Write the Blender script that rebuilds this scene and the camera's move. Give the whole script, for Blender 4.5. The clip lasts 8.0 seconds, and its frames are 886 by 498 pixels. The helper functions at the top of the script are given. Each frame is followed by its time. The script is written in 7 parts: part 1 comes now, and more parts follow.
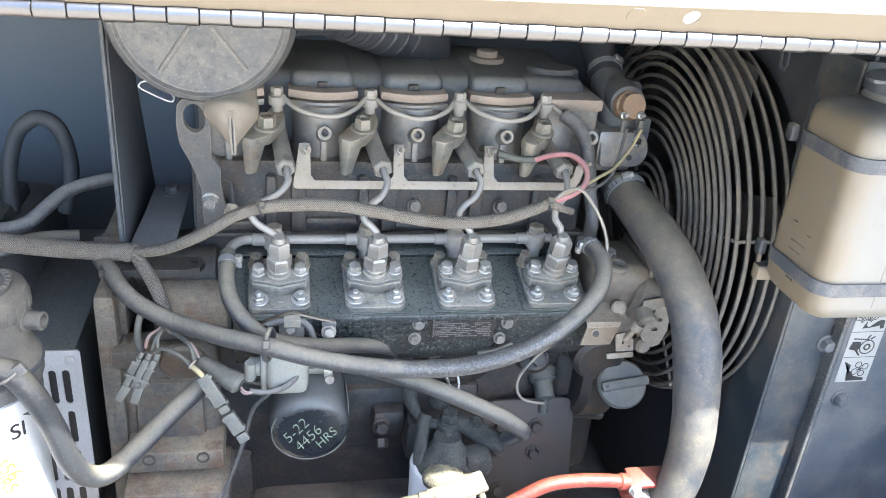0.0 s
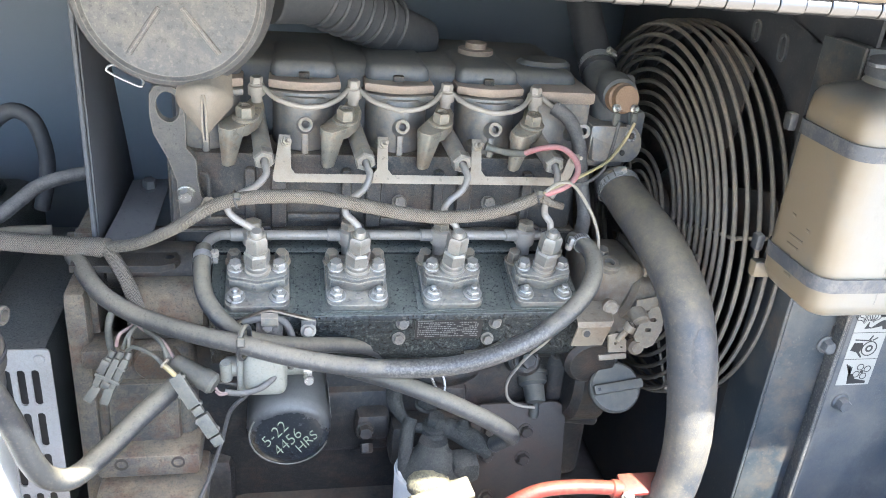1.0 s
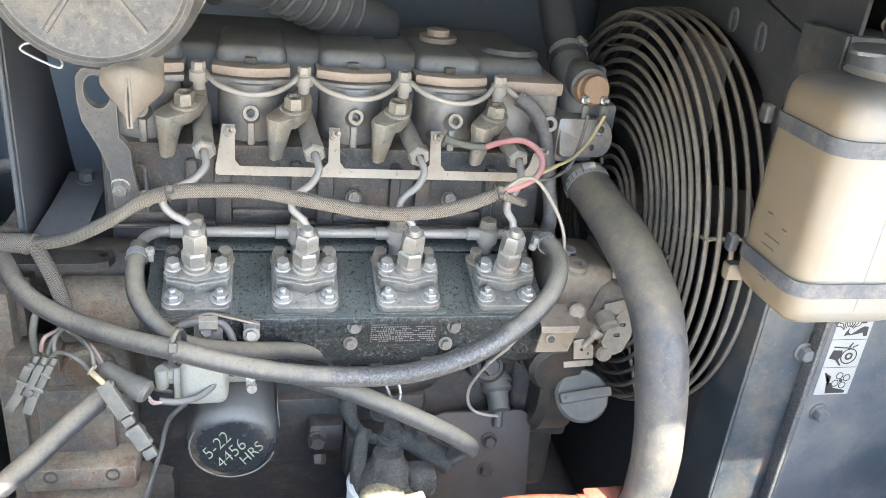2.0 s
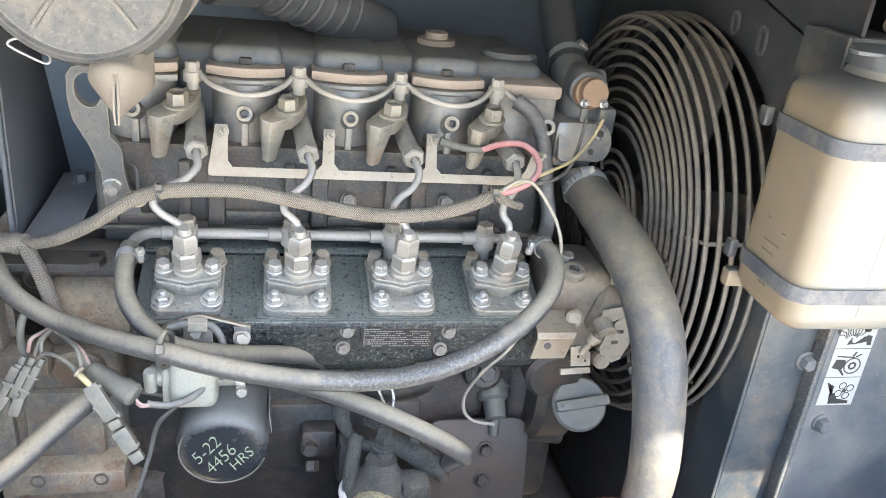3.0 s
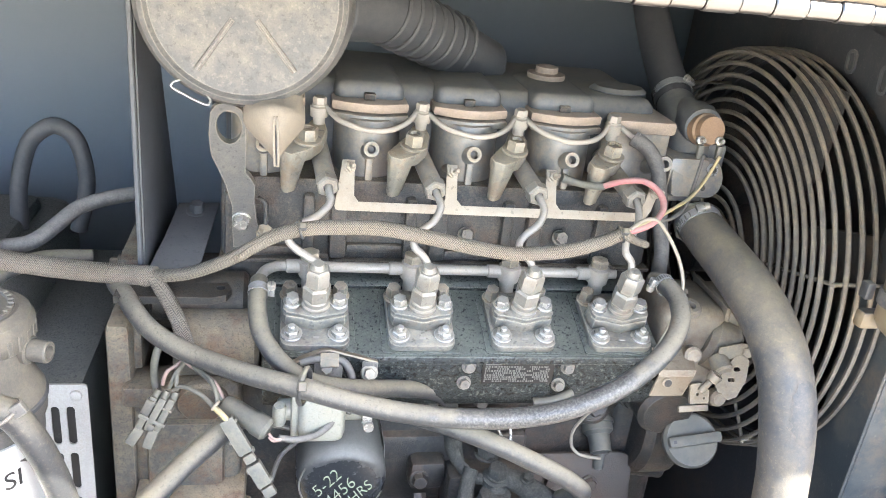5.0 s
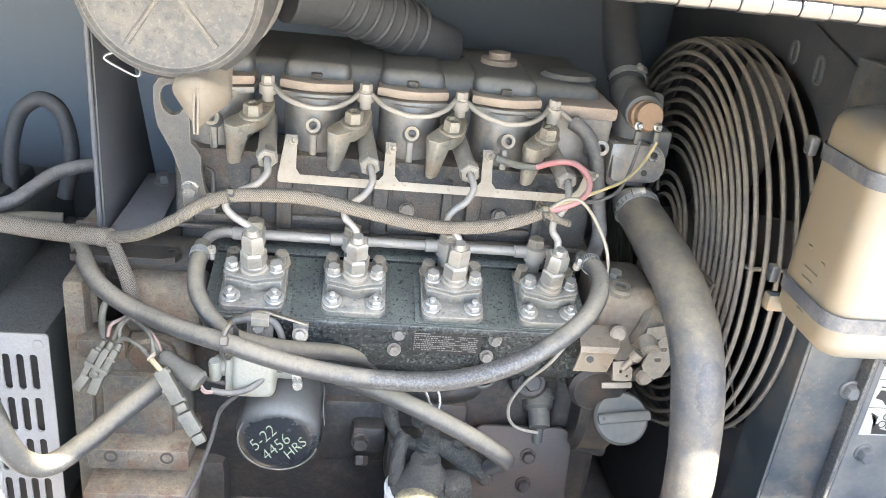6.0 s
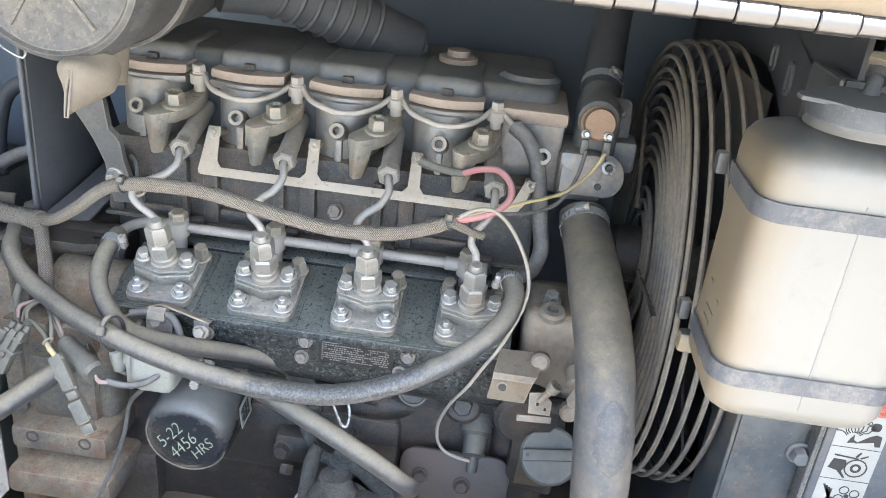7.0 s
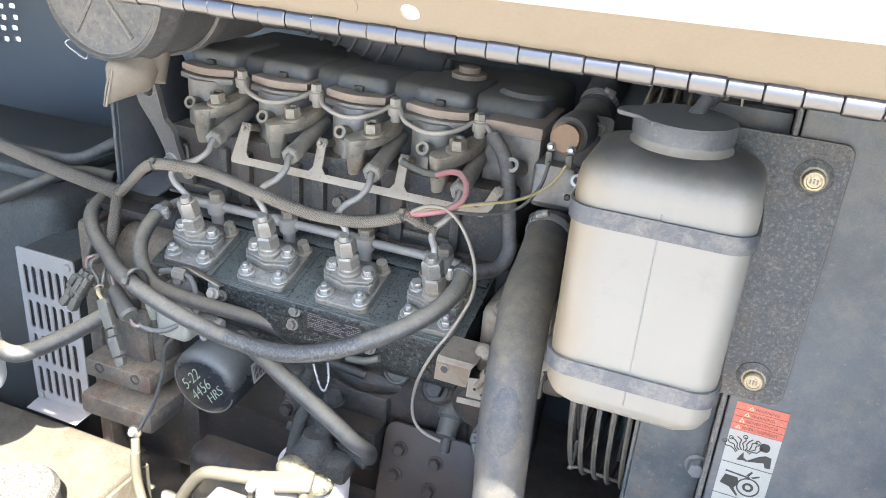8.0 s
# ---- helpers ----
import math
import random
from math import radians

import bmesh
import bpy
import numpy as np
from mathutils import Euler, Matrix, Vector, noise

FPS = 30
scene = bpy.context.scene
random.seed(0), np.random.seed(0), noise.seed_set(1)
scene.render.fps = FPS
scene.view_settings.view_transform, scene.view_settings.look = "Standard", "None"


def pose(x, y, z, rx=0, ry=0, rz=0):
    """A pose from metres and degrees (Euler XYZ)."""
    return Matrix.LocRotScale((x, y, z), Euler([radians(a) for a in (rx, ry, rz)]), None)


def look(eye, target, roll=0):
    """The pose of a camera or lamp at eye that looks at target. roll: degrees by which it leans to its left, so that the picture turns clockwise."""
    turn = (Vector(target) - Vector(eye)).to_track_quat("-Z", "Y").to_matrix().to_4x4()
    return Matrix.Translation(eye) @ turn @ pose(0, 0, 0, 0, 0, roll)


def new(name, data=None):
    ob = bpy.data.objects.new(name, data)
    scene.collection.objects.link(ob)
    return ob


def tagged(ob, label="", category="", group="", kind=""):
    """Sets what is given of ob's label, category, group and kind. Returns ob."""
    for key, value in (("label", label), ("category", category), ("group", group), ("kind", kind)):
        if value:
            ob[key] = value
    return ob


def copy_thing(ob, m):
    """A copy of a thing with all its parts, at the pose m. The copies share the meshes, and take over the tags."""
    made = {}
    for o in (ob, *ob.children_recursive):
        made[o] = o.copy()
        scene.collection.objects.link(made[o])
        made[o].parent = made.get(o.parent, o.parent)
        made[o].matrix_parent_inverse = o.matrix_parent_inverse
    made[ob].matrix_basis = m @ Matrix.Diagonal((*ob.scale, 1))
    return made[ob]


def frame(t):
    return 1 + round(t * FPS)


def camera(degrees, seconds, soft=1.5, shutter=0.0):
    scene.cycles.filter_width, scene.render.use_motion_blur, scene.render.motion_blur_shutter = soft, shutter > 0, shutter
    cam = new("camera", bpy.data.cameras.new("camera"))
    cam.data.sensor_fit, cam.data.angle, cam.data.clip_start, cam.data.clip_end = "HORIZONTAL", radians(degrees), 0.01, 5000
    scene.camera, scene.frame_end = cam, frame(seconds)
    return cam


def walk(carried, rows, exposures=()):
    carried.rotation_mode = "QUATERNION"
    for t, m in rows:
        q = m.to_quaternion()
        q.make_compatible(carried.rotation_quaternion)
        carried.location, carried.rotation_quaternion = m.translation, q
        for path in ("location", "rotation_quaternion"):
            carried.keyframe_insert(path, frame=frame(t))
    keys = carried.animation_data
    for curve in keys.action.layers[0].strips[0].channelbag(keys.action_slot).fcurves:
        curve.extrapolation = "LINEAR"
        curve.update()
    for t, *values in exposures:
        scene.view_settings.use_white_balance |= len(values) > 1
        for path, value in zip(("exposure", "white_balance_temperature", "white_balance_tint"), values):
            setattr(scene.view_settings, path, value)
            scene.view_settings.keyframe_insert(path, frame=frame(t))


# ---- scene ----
cam = camera(57.0, 8.0, soft=0.95)
PATH = [
    (0, (0.008, 0.004, 1.502), (0.404, 1.758, 0.627), 5.2),
    (0.5, (0.011, 0.007, 1.501), (0.402, 1.766, 0.633), 5.2),
    (1, (0.029, 0.022, 1.476), (0.424, 1.789, 0.626), 5.3),
    (1.5, (0.063, 0.051, 1.455), (0.463, 1.821, 0.614), 5.5),
    (1.7, (0.062, 0.06, 1.457), (0.495, 1.818, 0.607), 6.1),
    (2.8, (0.087, 0.065, 1.451), (0.499, 1.836, 0.618), 6.4),
    (3, (0.082, 0.067, 1.446), (0.49, 1.843, 0.622), 6.3),
    (3.5, (0.015, 0.087, 1.448), (0.405, 1.87, 0.629), 6.2),
    (4, (-0.058, 0.112, 1.449), (0.333, 1.898, 0.64), 6.3),
    (4.5, (-0.056, 0.113, 1.45), (0.338, 1.9, 0.642), 6.5),
    (5, (-0.02, 0.091, 1.457), (0.362, 1.883, 0.656), 6.6),
    (5.2, (0.003, 0.076, 1.457), (0.372, 1.87, 0.654), 6.6),
    (6.3, (0.134, 0.026, 1.467), (0.293, 1.839, 0.637), 6.7),
    (6.5, (0.166, 0.025, 1.465), (0.269, 1.842, 0.636), 6.6),
    (7, (0.304, 0.085, 1.464), (0.193, 1.897, 0.623), 6.3),
    (7.5, (0.43, 0.12, 1.46), (0.09, 1.895, 0.605), 5.9),
    (8, (0.544, 0.056, 1.493), (-0.068, 1.767, 0.659), 4.9),
]
walk(cam, [(t, look(eye, target, roll)) for t, eye, target, roll in PATH],
     [(0, 3.0, 5560, 9), (1, 3.12, 5650, 9), (1.5, 3.2, 5830, 9), (3, 3.35, 5980, 9), (4.5, 3.6, 6180, 10), (6.5, 3.4, 6030, 10), (7, 3.12, 5800, 9), (7.5, 3.06, 5830, 10), (8, 2.88, 5700, 10)])

# ---- world, sun, exposure ----
SUN_EL, SUN_AZ = 54.8, 145.0      # degrees up; azimuth from +y, clockwise seen from above
world = bpy.data.worlds.new("sky_world")
scene.world = world
world.use_nodes = True
wn = world.node_tree.nodes
sky = wn.new("ShaderNodeTexSky")
sky.sky_type, sky.sun_disc = "NISHITA", False
sky.sun_elevation, sky.sun_rotation = radians(SUN_EL), radians(SUN_AZ)
sky.air_density, sky.dust_density = 1.0, 2.5
world.node_tree.links.new(sky.outputs[0], wn["Background"].inputs[0])
wn["Background"].inputs[1].default_value = 0.14
sun = new("sun", bpy.data.lights.new("sun", "SUN"))
sun.data.energy, sun.data.angle, sun.data.color = 4.3, radians(0.53), (1.0, 0.90, 0.74)
sdir = Vector((math.sin(radians(SUN_AZ)) * math.cos(radians(SUN_EL)), math.cos(radians(SUN_AZ)) * math.cos(radians(SUN_EL)), math.sin(radians(SUN_EL))))
sun.matrix_world = look(sdir * 6, (0, 0, 0))


# ---- materials ----
def nodes_of(m):
    m.use_nodes = True
    t = m.node_tree
    return t, t.nodes, t.links, t.nodes["Principled BSDF"]


def rgb(c):
    return (c[0], c[1], c[2], 1.0)


DUST = (0.34, 0.305, 0.26)


def dusty(name, base, dust=0.5, rough=0.6, metal=0.0, scale=60.0, bump=0.3, vary=0.13, dustc=DUST, grain=900.0, up=0.45, patchy=0.26, sharp=0.16, dots=0.0, flecks=0.0, wear=0.0, dotsize=420.0, cut_at=0.60, stain=None, stained=0.6, stainsize=30.0):
    """Worn surface under dry dust: base colour with two scales of stain, dust lying thicker on what faces up, fine relief."""
    m = bpy.data.materials.new(name)
    t, n, l, b = nodes_of(m)
    co = n.new("ShaderNodeTexCoord")
    big, fine = n.new("ShaderNodeTexNoise"), n.new("ShaderNodeTexNoise")
    big.inputs["Scale"].default_value, big.inputs["Detail"].default_value, big.inputs["Roughness"].default_value = scale, 9, 0.7
    fine.inputs["Scale"].default_value, fine.inputs["Detail"].default_value = grain, 3
    info = n.new("ShaderNodeObjectInfo")
    add = n.new("ShaderNodeVectorMath")
    add.operation = "ADD"
    l.new(co.outputs["Object"], add.inputs[0])
    l.new(info.outputs["Random"], add.inputs[1])
    l.new(add.outputs[0], big.inputs["Vector"])
    l.new(add.outputs[0], fine.inputs["Vector"])
    geo, sep = n.new("ShaderNodeNewGeometry"), n.new("ShaderNodeSeparateXYZ")
    l.new(geo.outputs["Normal"], sep.inputs[0])
    lie = n.new("ShaderNodeMapRange")
    lie.inputs["From Min"].default_value, lie.inputs["From Max"].default_value = -0.2, 1.0
    lie.inputs["To Min"].default_value, lie.inputs["To Max"].default_value = dust - up * 0.6, dust + up * 0.5
    l.new(sep.outputs["Z"], lie.inputs["Value"])
    spread = n.new("ShaderNodeMapRange")
    spread.inputs["From Min"].default_value, spread.inputs["From Max"].default_value = 0.5 - sharp, 0.5 + sharp
    spread.inputs["To Min"].default_value, spread.inputs["To Max"].default_value = -patchy, patchy
    mid, both = n.new("ShaderNodeTexNoise"), n.new("ShaderNodeMix")
    mid.inputs["Scale"].default_value, mid.inputs["Detail"].default_value, mid.inputs["Roughness"].default_value = scale * 6, 5, 0.7
    l.new(add.outputs[0], mid.inputs["Vector"])
    both.inputs["Factor"].default_value = 0.4
    l.new(big.outputs["Fac"], both.inputs["A"])
    l.new(mid.outputs["Fac"], both.inputs["B"])
    l.new(both.outputs["Result"], spread.inputs["Value"])
    amount = n.new("ShaderNodeMath")
    amount.operation, amount.use_clamp = "ADD", True
    l.new(lie.outputs[0], amount.inputs[0])
    l.new(spread.outputs[0], amount.inputs[1])
    speck = n.new("ShaderNodeMapRange")
    speck.inputs["From Min"].default_value, speck.inputs["From Max"].default_value = 0.25, 0.75
    speck.inputs["To Min"].default_value, speck.inputs["To Max"].default_value = 1 - vary, 1 + vary
    l.new(fine.outputs["Fac"], speck.inputs["Value"])
    mix = n.new("ShaderNodeMix")
    mix.data_type = "RGBA"
    mix.inputs["A"].default_value, mix.inputs["B"].default_value = rgb(base), rgb(dustc)
    l.new(amount.outputs[0], mix.inputs["Factor"])
    colour = mix.outputs["Result"]
    if stain:
        # rust or soil in patches of its own
        blot, cut, lay = n.new("ShaderNodeTexNoise"), n.new("ShaderNodeMapRange"), n.new("ShaderNodeMix")
        blot.inputs["Scale"].default_value, blot.inputs["Detail"].default_value, blot.inputs["Roughness"].default_value = stainsize, 8, 0.72
        far = n.new("ShaderNodeVectorMath")
        far.operation, far.inputs[1].default_value = "ADD", (3.7, 1.9, 5.3)
        l.new(add.outputs[0], far.inputs[0])
        l.new(far.outputs[0], blot.inputs["Vector"])
        cut.inputs["From Min"].default_value, cut.inputs["From Max"].default_value, cut.inputs["To Max"].default_value = 0.50, 0.62, stained
        l.new(blot.outputs["Fac"], cut.inputs["Value"])
        lay.data_type = "RGBA"
        lay.inputs["B"].default_value = rgb(stain)
        l.new(cut.outputs[0], lay.inputs["Factor"])
        l.new(colour, lay.inputs["A"])
        colour = lay.outputs["Result"]
    if dots or flecks:
        spot = n.new("ShaderNodeTexNoise")
        spot.inputs["Scale"].default_value, spot.inputs["Detail"].default_value, spot.inputs["Roughness"].default_value = dotsize, 3, 0.6
        l.new(add.outputs[0], spot.inputs["Vector"])
        for strength, lo, hi, c in ((dots, cut_at, cut_at + 0.035, [k * 0.35 for k in base]), (flecks, 1 - cut_at, 0.965 - cut_at, [k * 1.25 for k in dustc])):
            if strength:
                cut, lay = n.new("ShaderNodeMapRange"), n.new("ShaderNodeMix")
                cut.inputs["From Min"].default_value, cut.inputs["From Max"].default_value, cut.inputs["To Max"].default_value = lo, hi, strength
                l.new(spot.outputs["Fac"], cut.inputs["Value"])
                lay.data_type = "RGBA"
                lay.inputs["B"].default_value = rgb(c)
                l.new(cut.outputs[0], lay.inputs["Factor"])
                l.new(colour, lay.inputs["A"])
                colour = lay.outputs["Result"]
    if wear:
        # rubbed edges
        bev, dot, rub, lay = n.new("ShaderNodeBevel"), n.new("ShaderNodeVectorMath"), n.new("ShaderNodeMapRange"), n.new("ShaderNodeMix")
        bev.samples, dot.operation, lay.data_type = 4, "DOT_PRODUCT", "RGBA"
        bev.inputs["Radius"].default_value = 0.0017
        l.new(bev.outputs[0], dot.inputs[0])
        l.new(geo.outputs["Normal"], dot.inputs[1])
        rub.inputs["From Min"].default_value, rub.inputs["From Max"].default_value = 0.992, 0.92
        rub.inputs["To Max"].default_value = wear
        l.new(dot.outputs["Value"], rub.inputs["Value"])
        lay.inputs["B"].default_value = rgb([min(0.6, k * 1.5 + 0.05) for k in dustc])
        l.new(rub.outputs[0], lay.inputs["Factor"])
        l.new(colour, lay.inputs["A"])
        colour = lay.outputs["Result"]
    tint = n.new("ShaderNodeVectorMath")
    tint.operation = "SCALE"
    l.new(colour, tint.inputs[0])
    l.new(speck.outputs[0], tint.inputs["Scale"])
    l.new(tint.outputs[0], b.inputs["Base Color"])
    rr = n.new("ShaderNodeMapRange")
    rr.inputs["To Min"].default_value, rr.inputs["To Max"].default_value = rough, 0.92
    l.new(amount.outputs[0], rr.inputs["Value"])
    l.new(rr.outputs[0], b.inputs["Roughness"])
    if metal:
        mm = n.new("ShaderNodeMapRange")
        mm.inputs["To Min"].default_value, mm.inputs["To Max"].default_value = metal, 0.0
        l.new(amount.outputs[0], mm.inputs["Value"])
        l.new(mm.outputs[0], b.inputs["Metallic"])
    if bump:
        hsum = n.new("ShaderNodeMath")
        hsum.operation = "ADD"
        l.new(mid.outputs["Fac"], hsum.inputs[0])
        l.new(fine.outputs["Fac"], hsum.inputs[1])
        bp = n.new("ShaderNodeBump")
        bp.inputs["Strength"].default_value, bp.inputs["Distance"].default_value = bump, 0.001
        l.new(hsum.outputs[0], bp.inputs["Height"])
        l.new(bp.outputs[0], b.inputs["Normal"])
    return m


def braided(name, base, thread):
    """Woven sleeve: threads in herringbone lanes along the sweep's own coordinates."""
    m = bpy.data.materials.new(name)
    t, n, l, b = nodes_of(m)
    uv = n.new("ShaderNodeUVMap")
    xy = n.new("ShaderNodeSeparateXYZ")
    l.new(uv.outputs[0], xy.inputs[0])

    def calc(op, p, q=None, r=None):
        k = n.new("ShaderNodeMath")
        k.operation = op
        for i, v in enumerate((p, q, r)):
            if isinstance(v, float):
                k.inputs[i].default_value = v
            elif v is not None:
                l.new(v, k.inputs[i])
        return k.outputs[0]
    lane = calc("PINGPONG", xy.outputs["Y"], 0.0025)
    run = calc("MULTIPLY_ADD", lane, 1.1, xy.outputs["X"])
    weft = calc("MULTIPLY_ADD", calc("SINE", calc("MULTIPLY", run, 2 * math.pi / 0.0018)), 0.5, calc("ADD", 0.5, 0.0))
    edge = calc("MULTIPLY_ADD", calc("COSINE", calc("MULTIPLY", xy.outputs["Y"], 2 * math.pi / 0.0025)), 0.12, weft)
    crisp = n.new("ShaderNodeMapRange")
    crisp.inputs["From Min"].default_value, crisp.inputs["From Max"].default_value = 0.18, 0.48
    l.new(edge, crisp.inputs["Value"])
    ns = n.new("ShaderNodeTexNoise")
    ns.inputs["Scale"].default_value, ns.inputs["Detail"].default_value = 60, 5
    co = n.new("ShaderNodeTexCoord")
    l.new(co.outputs["Object"], ns.inputs["Vector"])
    mix, dirt = n.new("ShaderNodeMix"), n.new("ShaderNodeMix")
    mix.data_type = dirt.data_type = "RGBA"
    mix.inputs["A"].default_value, mix.inputs["B"].default_value = rgb(base), rgb(thread)
    l.new(crisp.outputs[0], mix.inputs["Factor"])
    dirt.inputs["B"].default_value = rgb((0.22, 0.20, 0.17))
    cl = n.new("ShaderNodeMapRange")
    cl.inputs["From Min"].default_value, cl.inputs["From Max"].default_value, cl.inputs["To Max"].default_value = 0.45, 0.75, 0.5
    l.new(ns.outputs["Fac"], cl.inputs["Value"])
    l.new(cl.outputs[0], dirt.inputs["Factor"])
    l.new(mix.outputs["Result"], dirt.inputs["A"])
    l.new(dirt.outputs["Result"], b.inputs["Base Color"])
    b.inputs["Roughness"].default_value = 0.85
    bp = n.new("ShaderNodeBump")
    bp.inputs["Strength"].default_value, bp.inputs["Distance"].default_value = 0.8, 0.001
    l.new(weft, bp.inputs["Height"])
    l.new(bp.outputs[0], b.inputs["Normal"])
    return m


def worn_hose(name, rubber, dustc, start=0.39, stop=0.565):
    """Dusty hose whose middle stretch, in metres along the sweep, is rubbed shiny and speckled."""
    m = dusty(name, rubber, 0.40, 0.42, 0.0, 22, 0.25, 0.1, dustc=dustc, patchy=0.26, up=1.15, dots=0.28, flecks=0.15, dotsize=380.0, cut_at=0.60)
    t, n, l, b = nodes_of(m)
    uv, xy, co = n.new("ShaderNodeUVMap"), n.new("ShaderNodeSeparateXYZ"), n.new("ShaderNodeTexCoord")
    l.new(uv.outputs[0], xy.inputs[0])
    fine, slow = n.new("ShaderNodeTexNoise"), n.new("ShaderNodeTexNoise")
    fine.inputs["Scale"].default_value, fine.inputs["Detail"].default_value, fine.inputs["Roughness"].default_value = 480, 4, 0.7
    slow.inputs["Scale"].default_value, slow.inputs["Detail"].default_value = 45, 5
    for k in (fine, slow):
        l.new(co.outputs["Object"], k.inputs["Vector"])
    near = n.new("ShaderNodeMapRange")
    near.interpolation_type = "SMOOTHSTEP"
    mid = n.new("ShaderNodeMath")
    mid.operation, mid.inputs[1].default_value = "SUBTRACT", (start + stop) / 2
    l.new(xy.outputs["X"], mid.inputs[0])
    away = n.new("ShaderNodeMath")
    away.operation = "ABSOLUTE"
    l.new(mid.outputs[0], away.inputs[0])
    rag = n.new("ShaderNodeMath")
    rag.operation, rag.inputs[1].default_value = "MULTIPLY_ADD", 0.16
    l.new(slow.outputs["Fac"], rag.inputs[0])
    l.new(away.outputs[0], rag.inputs[2])
    half = (stop - start) / 2 + 0.08
    near.inputs["From Min"].default_value, near.inputs["From Max"].default_value, near.inputs["To Max"].default_value = half + 0.025, half - 0.025, 0.85
    l.new(rag.outputs[0], near.inputs["Value"])
    ramp = n.new("ShaderNodeValToRGB")
    ramp.color_ramp.elements[0].position, ramp.color_ramp.elements[1].position = 0.42, 0.66
    ramp.color_ramp.elements[0].color, ramp.color_ramp.elements[1].color = (0.024, 0.026, 0.029, 1), (0.122, 0.120, 0.114, 1)
    l.new(fine.outputs["Fac"], ramp.inputs["Fac"])
    old = b.inputs["Base Color"].links[0].from_socket
    rough = b.inputs["Roughness"].links[0].from_socket
    lay, rl = n.new("ShaderNodeMix"), n.new("ShaderNodeMix")
    lay.data_type = "RGBA"
    for k in (lay, rl):
        l.new(near.outputs[0], k.inputs["Factor"])
    l.new(old, lay.inputs["A"])
    l.new(ramp.outputs["Color"], lay.inputs["B"])
    l.new(lay.outputs["Result"], b.inputs["Base Color"])
    l.new(rough, rl.inputs["A"])
    rl.inputs["B"].default_value = 0.30
    l.new(rl.outputs["Result"], b.inputs["Roughness"])
    return m


M_CAST = dusty("dark_cast_iron", (0.036, 0.038, 0.039), 0.26, 0.40, 0.0, 45, 0.9, 0.25, dustc=(0.204, 0.170, 0.122), patchy=0.42, sharp=0.13, up=0.7, dots=0.4, flecks=0.12, wear=0.22, dotsize=600.0, cut_at=0.57, stain=(0.085, 0.056, 0.037), stained=0.55, stainsize=28.0)
M_BLOCK = dusty("sooty_block", (0.016, 0.017, 0.017), 0.14, 0.42, 0.0, 26, 0.7, 0.25, dustc=(0.128, 0.105, 0.075), patchy=0.42, sharp=0.14, dots=0.3, flecks=0.12, wear=0.2, dotsize=300.0, stain=(0.062, 0.04, 0.027), stained=0.7, stainsize=22.0)
M_DECK = dusty("green_grey_deck", (0.022, 0.027, 0.029), 0.16, 0.22, 0.0, 25, 0.9, 0.25, dustc=(0.145, 0.155, 0.13), up=1.1, patchy=0.45, dots=0.9, flecks=0.3, wear=0.45, dotsize=330.0, cut_at=0.59)
M_HEAD = dusty("grey_head_casting", (0.16, 0.163, 0.165), 0.36, 0.34, 0.35, 28, 0.15, 0.08, dustc=(0.347, 0.295, 0.216), patchy=0.4, sharp=0.12, wear=0.35, stain=(0.2, 0.155, 0.115), stained=0.4, stainsize=30.0)
M_COVER = dusty("dusty_dark_cover", (0.07, 0.08, 0.092), 0.30, 0.5, 0.0, 20, 0.1, 0.06, dustc=(0.265, 0.235, 0.180), patchy=0.25)
M_LID = dusty("dust_caked_lid", (0.17, 0.138, 0.112), 0.66, 0.75, 0.0, 45, 0.4, 0.12, dustc=(0.37, 0.295, 0.23), wear=0.35, flecks=0.12)
M_ALU = dusty("dull_aluminium", (0.135, 0.142, 0.135), 0.30, 0.32, 0.22, 45, 0.25, 0.14, dustc=(0.290, 0.262, 0.208), patchy=0.55, sharp=0.13, dots=0.5, flecks=0.2, wear=0.55, dotsize=220.0, cut_at=0.61, stain=(0.165, 0.108, 0.066), stained=0.32, stainsize=38.0)
M_ZINC = dusty("zinc_plated_steel", (0.36, 0.355, 0.335), 0.14, 0.26, 0.55, 120, 0.15, 0.1, dustc=(0.306, 0.265, 0.194), patchy=0.4, wear=0.25)
M_PIPE = dusty("plain_steel_pipe", (0.27, 0.26, 0.245), 0.42, 0.32, 0.28, 40, 0.15, 0.1, dustc=(0.31, 0.272, 0.222), patchy=0.4, dots=0.25, dotsize=240.0)
M_BAR = dusty("pale_dusty_bar", (0.315, 0.280, 0.228), 0.55, 0.5, 0.1, 30, 0.2, 0.08, dustc=(0.345, 0.302, 0.238), patchy=0.35, dots=0.45, wear=0.25, dotsize=160.0, cut_at=0.63, stain=(0.24, 0.185, 0.13), stained=0.4, stainsize=35.0)
M_CLAMP = dusty("greenish_clamp_steel", (0.165, 0.163, 0.142), 0.46, 0.36, 0.3, 35, 0.2, 0.1, dustc=(0.310, 0.258, 0.185), patchy=0.45, sharp=0.13, dots=0.45, wear=0.38, dotsize=150.0, cut_at=0.62, stain=(0.175, 0.115, 0.07), stained=0.5, stainsize=40.0)
M_RUBBER = dusty("dusty_black_rubber", (0.03, 0.032, 0.036), 0.42, 0.55, 0.0, 90, 0.2, 0.12, dustc=(0.25, 0.23, 0.205), patchy=0.22)
M_HOSE = dusty("grey_dusty_hose", (0.034, 0.036, 0.039), 0.40, 0.42, 0.0, 22, 0.25, 0.1, dustc=(0.209, 0.185, 0.133), patchy=0.24, up=1.1, dots=0.22, flecks=0.12, dotsize=380.0, cut_at=0.60)
